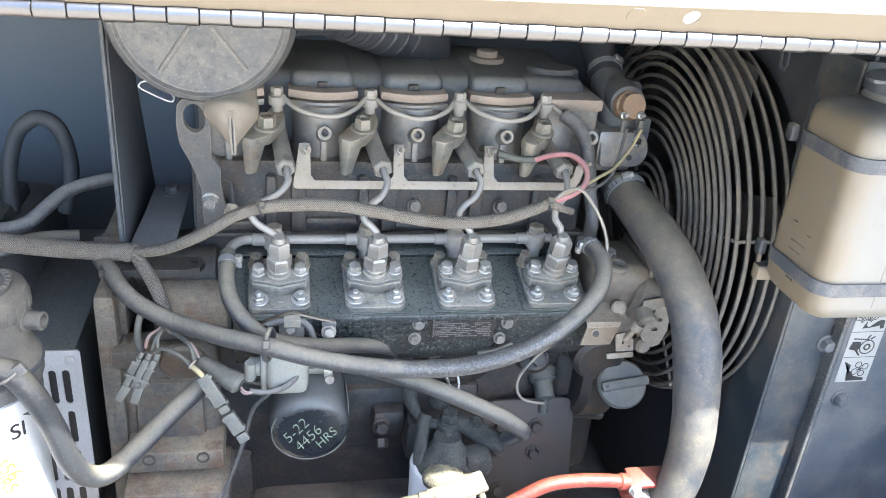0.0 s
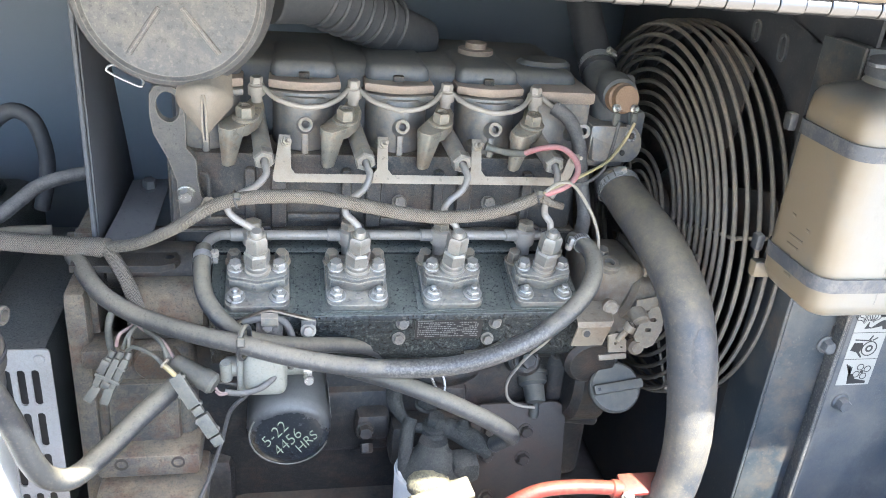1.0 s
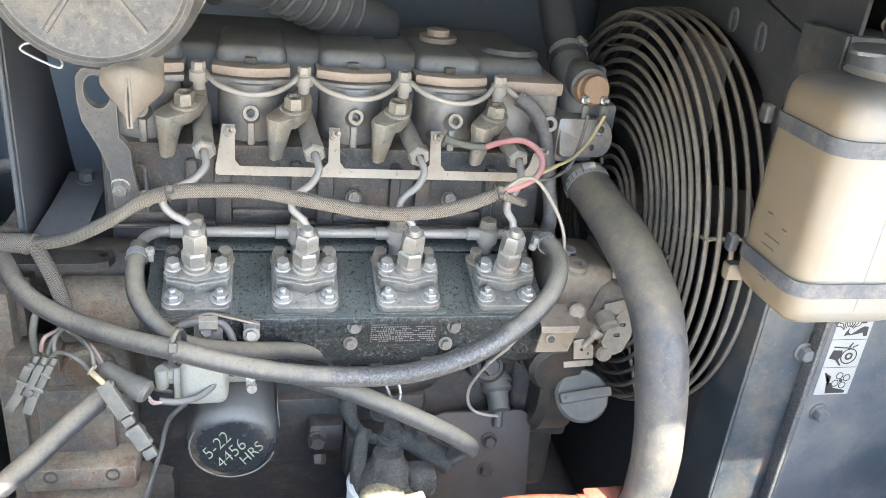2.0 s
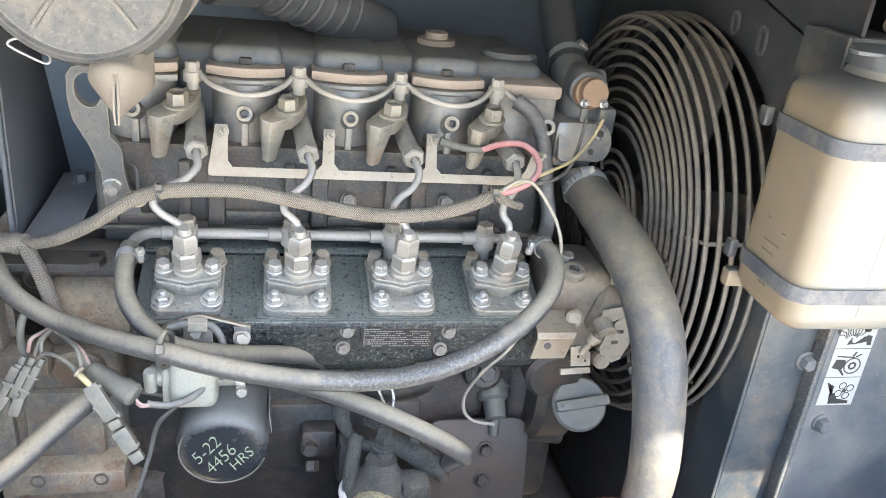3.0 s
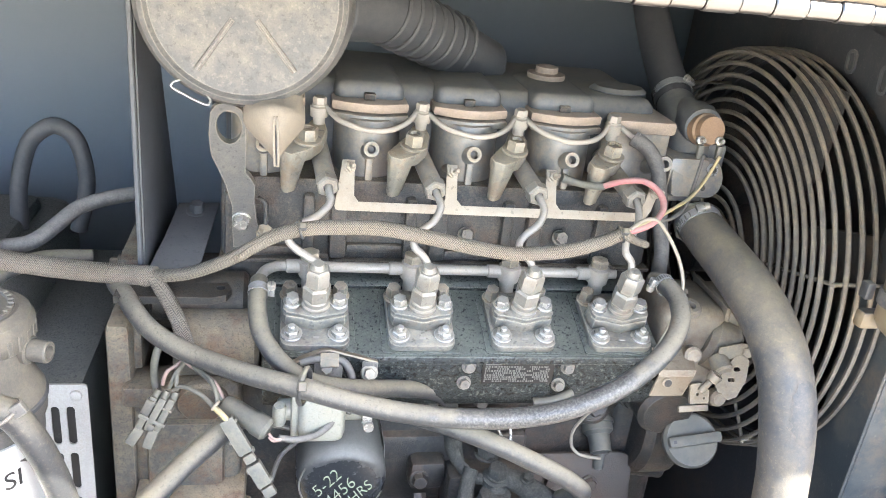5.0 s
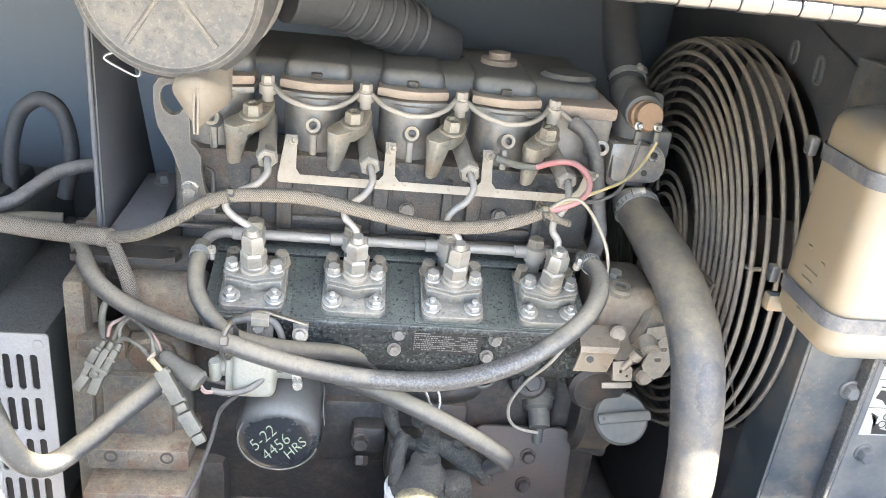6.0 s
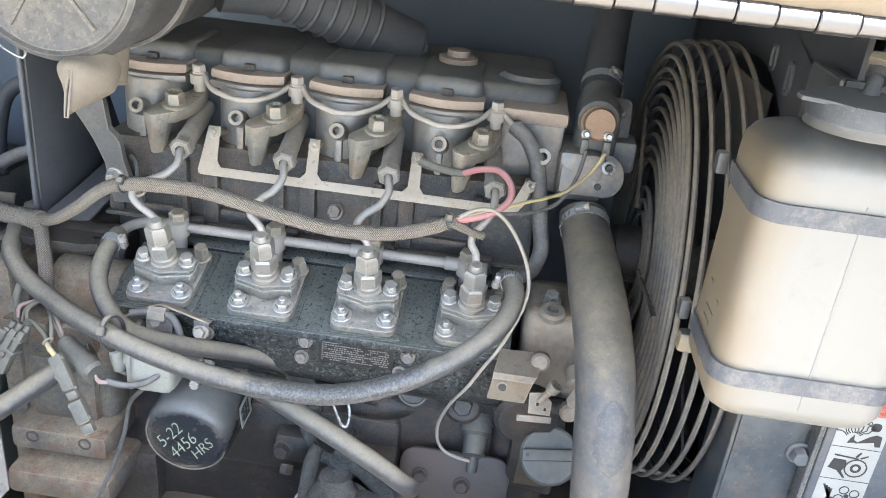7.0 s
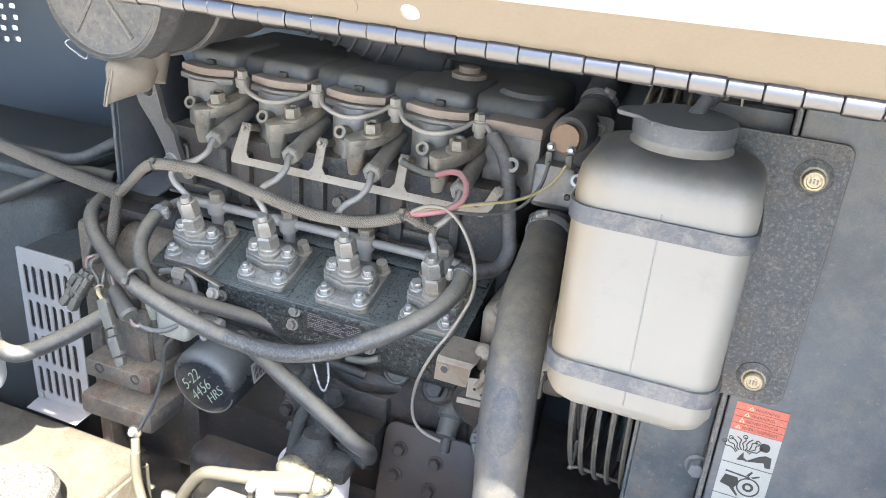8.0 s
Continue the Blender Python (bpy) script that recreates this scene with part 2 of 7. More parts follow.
M_BIGHOSE = dusty("radiator_hose_rubber", (0.034, 0.040, 0.050), 0.41, 0.45, 0.0, 9, 0.25, 0.1, dustc=(0.230, 0.188, 0.119), patchy=0.36, up=0.45, flecks=0.14, dots=0.1, dotsize=300.0, cut_at=0.60, stain=(0.06, 0.062, 0.066), stained=0.45, stainsize=14.0)
M_SCUFF = worn_hose("scuffed_rubber_hose", (0.038, 0.040, 0.042), (0.218, 0.193, 0.145))
M_SEPHEAD = dusty("dust_coated_filter_head", (0.05, 0.05, 0.05), 0.52, 0.6, 0.0, 40, 0.2, 0.12, dustc=(0.185, 0.160, 0.118), patchy=0.35, up=0.6, wear=0.2)
M_BOWL = dusty("smoky_bowl_plastic", (0.055, 0.055, 0.058), 0.30, 0.35, 0.0, 40, 0.1, 0.1, dustc=(0.20, 0.185, 0.155), patchy=0.4)
M_PEN = dusty("yellow_paint_pen", (0.50, 0.38, 0.03), 0.05, 0.6, 0.0, 200, 0.0)
M_FHEAD = dusty("pale_filter_head_casting", (0.26, 0.265, 0.235), 0.30, 0.4, 0.25, 30, 0.2, 0.1, dustc=(0.30, 0.275, 0.22), patchy=0.45, dots=0.3, wear=0.3)
M_WIRE_DARK = dusty("dusty_dark_wire", (0.04, 0.04, 0.04), 0.45, 0.6, 0.0, 60, 0.1, dustc=(0.2, 0.19, 0.17))
M_RED = dusty("red_wire", (0.30, 0.10, 0.105), 0.48, 0.5, 0.0, 60, 0.1, dustc=(0.38, 0.25, 0.225))
M_YELLOW = dusty("yellow_wire", (0.36, 0.29, 0.11), 0.45, 0.5, 0.0, 60, 0.1, dustc=(0.34, 0.30, 0.22))
M_WHITE = dusty("cream_wire", (0.27, 0.245, 0.20), 0.4, 0.5, 0.0, 60, 0.1, dustc=(0.24, 0.215, 0.17))
M_CONN = dusty("grey_plastic_connector", (0.062, 0.066, 0.060), 0.42, 0.5, 0.0, 45, 0.15, 0.1, dustc=(0.165, 0.150, 0.115), patchy=0.42, wear=0.3)
M_FILTER = dusty("black_painted_can", (0.016, 0.018, 0.021), 0.30, 0.26, 0.0, 30, 0.08, up=0.85, dustc=(0.195, 0.195, 0.175), patchy=0.14, flecks=0.08)
M_CHALK = dusty("pale_green_paint_pen", (0.25, 0.28, 0.185), 0.05, 0.6, 0.0, 300, 0.0, dots=0.4)
# bay wall steel, its base lifted bluish to carry haze in the colour
M_STEELDARK = dusty("haze_lifted_dark_steel", (0.15, 0.175, 0.20), 0.2, 0.6, 0.0, 8, 0.05, 0.05, dustc=(0.24, 0.235, 0.225), patchy=0.12)
M_SHROUD = dusty("black_painted_shroud", (0.028, 0.031, 0.035), 0.2, 0.55, 0.0, 10, 0.1, 0.08, dustc=(0.12, 0.11, 0.10), patchy=0.3, flecks=0.15, stain=(0.062, 0.050, 0.040), stained=0.5, stainsize=15.0)
M_PLATE = dusty("grey_partition_steel", (0.062, 0.068, 0.076), 0.26, 0.5, 0.0, 10, 0.08, 0.06, dustc=(0.16, 0.15, 0.14), patchy=0.25, dots=0.2, dotsize=200.0)
M_GUARD = dusty("dusty_guard_wire", (0.075, 0.073, 0.07), 0.50, 0.6, 0.0, 30, 0.2, dustc=(0.240, 0.198, 0.140), patchy=0.4)
M_BLUE = dusty("scraped_blue_grey_paint", (0.030, 0.039, 0.047), 0.30, 0.38, 0.0, 4, 0.15, 0.12, dustc=(0.125, 0.118, 0.100), patchy=0.5, sharp=0.12, dots=0.15, flecks=0.25, dotsize=180.0, cut_at=0.64, wear=0.3, stain=(0.120, 0.092, 0.064), stained=0.6, stainsize=13.0)
M_PANEL = dusty("grey_side_panel", (0.060, 0.070, 0.080), 0.38, 0.48, 0.0, 4.5, 0.2, 0.12, dustc=(0.165, 0.150, 0.128), patchy=0.5, sharp=0.13, dots=0.12, flecks=0.3, dotsize=220.0, cut_at=0.66, stain=(0.040, 0.042, 0.045), stained=0.45, stainsize=11.0)
M_MOUNT = dusty("dark_mount_plate", (0.045, 0.05, 0.054), 0.30, 0.5, 0.0, 22, 0.4, 0.25, dustc=(0.17, 0.155, 0.13), patchy=0.42, dots=0.4, flecks=0.35, dotsize=420.0, cut_at=0.57, wear=0.4, stain=(0.085, 0.066, 0.048), stained=0.45, stainsize=20.0)
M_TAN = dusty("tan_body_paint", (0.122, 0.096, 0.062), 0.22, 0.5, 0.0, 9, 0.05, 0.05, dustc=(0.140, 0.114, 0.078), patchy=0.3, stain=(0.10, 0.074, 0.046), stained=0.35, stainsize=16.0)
# roof lining lifted alike, with haze put into its base
M_ROOFIN = dusty("haze_lifted_roof_lining", (0.15, 0.175, 0.20), 0.2, 0.7, 0.0, 8, 0.05, 0.05, dustc=(0.24, 0.235, 0.225), patchy=0.12)
M_FLOOR = dusty("oily_dusty_floor", (0.05, 0.05, 0.05), 0.45, 0.7, 0.0, 12, 0.3)
M_FRAME = dusty("dusty_tan_frame", (0.085, 0.075, 0.053), 0.46, 0.75, 0.0, 25, 0.5, 0.2, dustc=(0.155, 0.136, 0.095), patchy=0.45, sharp=0.12, dots=0.3, flecks=0.3, wear=0.3, stain=(0.105, 0.066, 0.038), stained=0.5, stainsize=26.0)
M_BELL = dusty("dusty_bellhousing", (0.066, 0.066, 0.061), 0.42, 0.5, 0.0, 22, 0.6, 0.2, dustc=(0.240, 0.195, 0.133), patchy=0.45, sharp=0.13, dots=0.4, wear=0.25, dotsize=500.0, cut_at=0.58, stain=(0.115, 0.066, 0.04), stained=0.75, stainsize=24.0)
M_AIR = dusty("grey_air_cleaner_plastic", (0.068, 0.069, 0.071), 0.38, 0.45, 0.0, 12, 0.25, 0.14, dustc=(0.20, 0.180, 0.152), patchy=0.4, sharp=0.11, dots=0.4, flecks=0.2, wear=0.4, dotsize=230.0, cut_at=0.60)
M_VALVE = dusty("dusty_rubber_valve", (0.15, 0.13, 0.105), 0.55, 0.6, 0.0, 35, 0.15, 0.1, dustc=(0.27, 0.228, 0.175), patchy=0.25, wear=0.25)
M_GRILLE = dusty("painted_louvre_sheet", (0.34, 0.34, 0.33), 0.40, 0.55, 0.0, 40, 0.15)
M_BOX = dusty("dark_green_grey_box", (0.036, 0.045, 0.046), 0.22, 0.5, 0.0, 14, 0.9, 0.25, dustc=(0.16, 0.15, 0.13), patchy=0.25, dots=0.5, flecks=0.15, dotsize=420.0, cut_at=0.58)
M_BRASS = dusty("dull_brass", (0.22, 0.14, 0.085), 0.35, 0.5, 0.3, 60, 0.2, dustc=(0.3, 0.22, 0.15))
M_BROWN = dusty("brown_cover_plate", (0.034, 0.029, 0.025), 0.24, 0.5, 0.0, 40, 0.3, dustc=(0.082, 0.068, 0.050), patchy=0.3, flecks=0.12, stain=(0.055, 0.036, 0.025), stained=0.7, stainsize=18.0)
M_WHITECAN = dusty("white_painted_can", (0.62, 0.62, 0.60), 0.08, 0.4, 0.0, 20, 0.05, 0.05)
M_REDPLASTIC = dusty("red_terminal_plastic", (0.155, 0.020, 0.014), 0.12, 0.5, 0.0, 40, 0.1, dustc=(0.17, 0.105, 0.05), up=0.3, patchy=0.4)
M_TERM = dusty("yellowed_terminal_clamp", (0.122, 0.108, 0.074), 0.3, 0.6, 0.1, 60, 0.2, dustc=(0.138, 0.123, 0.090), patchy=0.4, dots=0.3, wear=0.15)
# sooty casting with sunlight put into the colour as pale yellow patches
M_SUNPATCH = dusty("sooty_sun_patches", (0.05, 0.05, 0.045), 0.52, 0.8, 0.0, 60, 0.6, 0.2, dustc=(0.26, 0.228, 0.135), patchy=0.6, sharp=0.09)
M_GROUND = dusty("pale_dry_ground", (0.44, 0.40, 0.33), 0.4, 0.95, 0.0, 3, 0.4, grain=60, dustc=(0.50, 0.455, 0.38))
M_LABELW = dusty("white_label", (0.28, 0.28, 0.255), 0.14, 0.5, 0.0, 60, 0.0, 0.06, dustc=(0.2, 0.19, 0.17), flecks=0.2)
M_LABELR = dusty("red_label", (0.36, 0.095, 0.06), 0.12, 0.5, 0.0, 60, 0.0, 0.06, flecks=0.2)
# black of the print, used too as painted shade in gaps and holes
M_PRINTSHADE = dusty("black_print_and_gap_shade", (0.02, 0.02, 0.02), 0.06, 0.5, 0.0, 60, 0.0, 0.06)
M_LABELD = dusty("faded_red_print", (0.10, 0.02, 0.016), 0.1, 0.5, 0.0, 60, 0.0, 0.06)
M_LABELT = dusty("pale_yellow_print", (0.42, 0.36, 0.20), 0.1, 0.5, 0.0, 60, 0.0, 0.06)
M_PLATESHADE = dusty("black_plate_and_hole_shade", (0.010, 0.010, 0.0105), -0.4, 0.35, 0.0, 120, 0.1, dustc=(0.05, 0.047, 0.042), patchy=0.3)
M_PRINT = dusty("pale_stamped_print", (0.20, 0.20, 0.19), -0.1, 0.5, 0.0, 200, 0.0, 0.3, patchy=0.5, dustc=(0.05, 0.05, 0.048))
M_GRIT = dusty("gritty_grey_lid", (0.10, 0.096, 0.084), 0.4, 0.9, 0.0, 120, 0.9, 0.5, grain=400, dustc=(0.17, 0.158, 0.132), dots=0.6, dotsize=520.0, cut_at=0.56)
M_RING = dusty("bright_worn_zinc", (0.36, 0.36, 0.355), 0.12, 0.26, 0.6, 100, 0.1, dustc=(0.30, 0.27, 0.22))
M_STOP = dusty("bare_tan_steel", (0.175, 0.150, 0.112), 0.4, 0.42, 0.2, 40, 0.3, dustc=(0.225, 0.185, 0.130), patchy=0.4, dots=0.35, wear=0.5, dotsize=250.0, stain=(0.13, 0.085, 0.05), stained=0.5, stainsize=40.0)
M_GOV = dusty("dusty_pale_casting", (0.15, 0.14, 0.125), 0.56, 0.55, 0.1, 30, 0.3, dustc=(0.286, 0.235, 0.160), patchy=0.4, wear=0.3, stain=(0.145, 0.095, 0.06), stained=0.55, stainsize=26.0)
M_DUSTPIPE = dusty("dust_covered_pipe", (0.27, 0.25, 0.22), 0.55, 0.6, 0.1, 80, 0.15, 0.08, dustc=(0.36, 0.32, 0.27))
M_KNUCKLE = dusty("hinge_steel", (0.125, 0.122, 0.122), 0.0, 0.30, 1.0, 150, 0.0, 0.02, dustc=(0.125, 0.110, 0.085), up=0.0, patchy=0.06)
M_SOOT = dusty("fuzzy_soot", (0.020, 0.022, 0.020), 0.34, 0.9, 0.0, 60, 1.5, 0.4, dustc=(0.078, 0.074, 0.062), patchy=0.45, grain=600.0, flecks=0.35)
M_RUB = dusty("rubbed_rubber", (0.034, 0.036, 0.040), 0.22, 0.42, 0.0, 60, 0.15, 0.1, dustc=(0.15, 0.13, 0.10), patchy=0.4, flecks=0.2)
M_PINKWIRE = dusty("dusty_pink_wire", (0.20, 0.125, 0.115), 0.45, 0.55, 0.0, 60, 0.1, dustc=(0.30, 0.25, 0.22))
M_NUT = dusty("dull_plated_nut", (0.225, 0.220, 0.202), 0.40, 0.30, 0.4, 40, 0.15, 0.1, dustc=(0.295, 0.262, 0.205), patchy=0.45, sharp=0.13, dots=0.35, wear=0.4, dotsize=200.0, cut_at=0.62, stain=(0.16, 0.10, 0.062), stained=0.28, stainsize=50.0)
M_SMOOTH = dusty("dusty_dark_plastic", (0.045, 0.05, 0.05), 0.34, 0.5, 0.0, 25, 0.15, 0.08, dustc=(0.168, 0.148, 0.108), patchy=0.3, wear=0.25)
M_BOLT = dusty("speckled_passivated_bolt", (0.34, 0.29, 0.19), 0.2, 0.36, 0.6, 60, 0.3, 0.2, dustc=(0.22, 0.19, 0.15), patchy=0.4, dots=0.6, flecks=0.3, dotsize=600.0, cut_at=0.57)
M_CAP = dusty("dusty_black_cap", (0.045, 0.05, 0.058), 0.30, 0.45, 0.0, 25, 0.2, 0.1, dustc=(0.16, 0.155, 0.145), patchy=0.25, flecks=0.15, wear=0.3)
M_DUCT = dusty("dark_ribbed_rubber", (0.03, 0.034, 0.04), 0.34, 0.55, 0.0, 30, 0.15, 0.1, dustc=(0.115, 0.11, 0.105), patchy=0.2)
M_BRKT = dusty("grey_bracket_steel", (0.085, 0.085, 0.084), 0.30, 0.45, 0.1, 18, 0.6, 0.15, dustc=(0.255, 0.222, 0.167), patchy=0.28, dots=0.6, wear=0.35, dotsize=330.0, cut_at=0.62)
M_STRAP = dusty("dirty_rubber_strap", (0.05, 0.054, 0.062), 0.32, 0.45, 0.0, 30, 0.2, 0.12, dustc=(0.22, 0.20, 0.17), patchy=0.45, sharp=0.13, dots=0.3, dotsize=180.0, cut_at=0.61)
M_LOOM = braided("woven_loom_sleeve", (0.045, 0.040, 0.034), (0.275, 0.238, 0.182))


def bottle_plastic():
    m = bpy.data.materials.new("milky_bottle_plastic")
    t, n, l, b = nodes_of(m)
    co, ns, fine, mix = n.new("ShaderNodeTexCoord"), n.new("ShaderNodeTexNoise"), n.new("ShaderNodeTexNoise"), n.new("ShaderNodeMix")
    ns.inputs["Scale"].default_value, ns.inputs["Detail"].default_value, ns.inputs["Roughness"].default_value = 24, 9, 0.7
    fine.inputs["Scale"].default_value = 500
    l.new(co.outputs["Object"], ns.inputs["Vector"])
    l.new(co.outputs["Object"], fine.inputs["Vector"])
    geo, sep, up = n.new("ShaderNodeNewGeometry"), n.new("ShaderNodeSeparateXYZ"), n.new("ShaderNodeMapRange")
    l.new(geo.outputs["Normal"], sep.inputs[0])
    l.new(sep.outputs["Z"], up.inputs["Value"])
    up.inputs["From Min"].default_value, up.inputs["To Min"].default_value, up.inputs["To Max"].default_value = 0.06, 0.0, 1.0
    rng = n.new("ShaderNodeMapRange")
    rng.inputs["From Min"].default_value, rng.inputs["From Max"].default_value = 0.36, 0.72
    rng.inputs["To Min"].default_value, rng.inputs["To Max"].default_value = -0.42, 0.36
    l.new(ns.outputs["Fac"], rng.inputs["Value"])
    add = n.new("ShaderNodeMath")
    add.operation, add.use_clamp = "ADD", True
    l.new(up.outputs[0], add.inputs[0])
    l.new(rng.outputs[0], add.inputs[1])
    mix.data_type = "RGBA"
    mix.inputs["B"].default_value = (0.098, 0.094, 0.084, 1)
    l.new(add.outputs[0], mix.inputs["Factor"])
    # side wall and lower corners: stain plus shade put into the colour, clearer front
    part_x, side_shade_stain = n.new("ShaderNodeSeparateXYZ"), n.new("ShaderNodeMapRange")
    l.new(co.outputs["Object"], part_x.inputs[0])
    wob = n.new("ShaderNodeMath")
    wob.operation, wob.inputs[1].default_value = "MULTIPLY_ADD", 0.03
    l.new(ns.outputs["Fac"], wob.inputs[0])
    l.new(part_x.outputs["X"], wob.inputs[2])
    side_shade_stain.inputs["From Min"].default_value, side_shade_stain.inputs["From Max"].default_value = 0.469, 0.498
    side_shade_stain.inputs["To Min"].default_value, side_shade_stain.inputs["To Max"].default_value = 1.0, 0.0
    l.new(wob.outputs[0], side_shade_stain.inputs["Value"])
    milk = n.new("ShaderNodeMix")
    milk.data_type = "RGBA"
    milk.inputs["A"].default_value, milk.inputs["B"].default_value = (0.176, 0.168, 0.147, 1), (0.162, 0.129, 0.084, 1)
    l.new(side_shade_stain.outputs[0], milk.inputs["Factor"])
    l.new(milk.outputs["Result"], mix.inputs["A"])
    l.new(mix.outputs["Result"], b.inputs["Base Color"])
    b.inputs["Roughness"].default_value = 0.42
    b.inputs["Subsurface Weight"].default_value = 0.35
    b.inputs["Subsurface Radius"].default_value = (0.04, 0.03, 0.02)
    b.inputs["Subsurface Scale"].default_value = 0.5
    bp = n.new("ShaderNodeBump")
    bp.inputs["Strength"].default_value, bp.inputs["Distance"].default_value = 0.08, 0.001
    l.new(fine.outputs["Fac"], bp.inputs["Height"])
    l.new(bp.outputs[0], b.inputs["Normal"])
    return m


M_BOTTLE = bottle_plastic()

# ---- builders ----
W = {}


def finish(bm, smooth=35):
    me = bpy.data.meshes.new("mesh")
    bmesh.ops.recalc_face_normals(bm, faces=bm.faces)
    for f in bm.faces:
        f.smooth = True
    lim = radians(smooth)
    for e in bm.edges:
        e.smooth = len(e.link_faces) == 2 and e.calc_face_angle(0) < lim
    bm.to_mesh(me)
    bm.free()
    return me


def thing(name, base, label, category, group="", kind=""):
    e = new(name)
    e.empty_display_size = 0.02
    e.location = base
    W[e] = Matrix.Translation(base)
    return tagged(e, label, category, group, kind)


def part(name, bm, material, parent, label=""):
    """One mesh object, built in the world's coordinates, under a thing or a part."""
    me = bm if isinstance(bm, bpy.types.Mesh) else finish(bm)
    me.materials.clear()
    me.materials.append(material)
    ob = new(name, me)
    ob.parent = parent
    ob.matrix_parent_inverse = W[parent].inverted()
    W[ob] = Matrix()
    return tagged(ob, label)


def solid(name, bm, material, label, category, kind="", group=""):
    """A thing that is one mesh, its origin at its base."""
    me = bm if isinstance(bm, bpy.types.Mesh) else finish(bm)
    lo = Vector([min(v.co[i] for v in me.vertices) for i in range(3)])
    hi = Vector([max(v.co[i] for v in me.vertices) for i in range(3)])
    base = Vector(((lo.x + hi.x) / 2, (lo.y + hi.y) / 2, lo.z))
    me.transform(Matrix.Translation(-base))
    me.materials.append(material)
    ob = new(name, me)
    ob.location = base
    W[ob] = Matrix.Translation(base)
    return tagged(ob, label, category, group, kind)


def basis(o, n, u=(1, 0, 0)):
    """A frame at o whose z is n and whose x lies near u."""
    z = Vector(n).normalized()
    x = Vector(u) - z * z.dot(Vector(u))
    if x.length < 1e-4:
        x = Vector((0, 1, 0)) - z * z.y
    x.normalize()
    y = z.cross(x)
    return Matrix(((x.x, y.x, z.x, o[0]), (x.y, y.y, z.y, o[1]), (x.z, y.z, z.z, o[2]), (0, 0, 0, 1)))


def rbox(lo, hi, bevel=0.004, seg=2, bm=None):
    bm = bm or bmesh.new()
    lo, hi = Vector(lo), Vector(hi)
    r = bmesh.ops.create_cube(bm, size=1, matrix=Matrix.Translation((lo + hi) / 2) @ Matrix.Diagonal((*(hi - lo), 1)))
    if bevel:
        es = list({e for v in r["verts"] for e in v.link_edges})
        bmesh.ops.bevel(bm, geom=es, offset=bevel, segments=seg, profile=0.5, affect="EDGES")
    return bm


def obox(m, size, bevel=0.002, seg=2, bm=None):
    """A bevelled box of that size centred in the frame m."""
    b2 = rbox([-s / 2 for s in size], [s / 2 for s in size], bevel, seg)
    b2.transform(m)
    return join(bm, b2)


def join(bm, other):
    if bm is None:
        return other
    me = bpy.data.meshes.new("tmp")
    other.to_mesh(me)
    other.free()
    bm.from_mesh(me)
    bpy.data.meshes.remove(me)
    return bm


def lathe(m, prof, seg=24, bm=None, turn=0.0, caps=True):
    """A turned body: prof holds (radius, height) along the frame's z."""
    bm = bm or bmesh.new()
    rings = []
    for r, h in prof:
        rings.append([bm.verts.new(m @ Vector((r * math.cos(turn + 2 * math.pi * i / seg), r * math.sin(turn + 2 * math.pi * i / seg), h))) for i in range(seg)])
    for a, b in zip(rings, rings[1:]):
        for i in range(seg):
            bm.faces.new((a[i], a[(i + 1) % seg], b[(i + 1) % seg], b[i]))
    if caps:
        bm.faces.new(rings[0][::-1])
        bm.faces.new(rings[-1])
    return bm


def rod(a, b, r, seg=16, bm=None, chamfer=0.0):
    a, b = Vector(a), Vector(b)
    d = (b - a).length
    c = chamfer
    prof = [(r, 0), (r, d)] if not c else [(r - c, 0), (r, c), (r, d - c), (r - c, d)]
    return lathe(basis(a, b - a), prof, seg, bm)


def ringtube(m, r, wire, seg=48, sides=8, bm=None, a0=0.0, a1=360.0):
    """A round wire bent to a circle, or an arc of one, in the frame's xy plane."""
    bm = bm or bmesh.new()
    full = a1 - a0 >= 359.9
    n = seg if full else seg + 1
    rows = []
    for i in range(n):
        t = radians(a0 + (a1 - a0) * i / seg)
        c = Vector((math.cos(t), math.sin(t), 0))
        rows.append([bm.verts.new(m @ (c * (r + wire * math.cos(s)) + Vector((0, 0, wire * math.sin(s))))) for s in [2 * math.pi * k / sides for k in range(sides)]])
    for i in range(seg):
        a, b = rows[i], rows[(i + 1) % n]
        for k in range(sides):
            bm.faces.new((a[k], b[k], b[(k + 1) % sides], a[(k + 1) % sides]))
    return bm


def smooth_path(pts, per=8):
    P = [Vector(p) for p in pts]
    if len(P) == 2:
        return [P[0].lerp(P[1], i / per) for i in range(per + 1)]
    out = []
    for i in range(len(P) - 1):
        p0, p1, p2, p3 = P[max(i - 1, 0)], P[i], P[i + 1], P[min(i + 2, len(P) - 1)]
        for k in range(per):
            t = k / per
            out.append(0.5 * ((2 * p1) + (p2 - p0) * t + (2 * p0 - 5 * p1 + 4 * p2 - p3) * t * t + (3 * p1 - p0 - 3 * p2 + p3) * t ** 3))
    return out + [P[-1]]


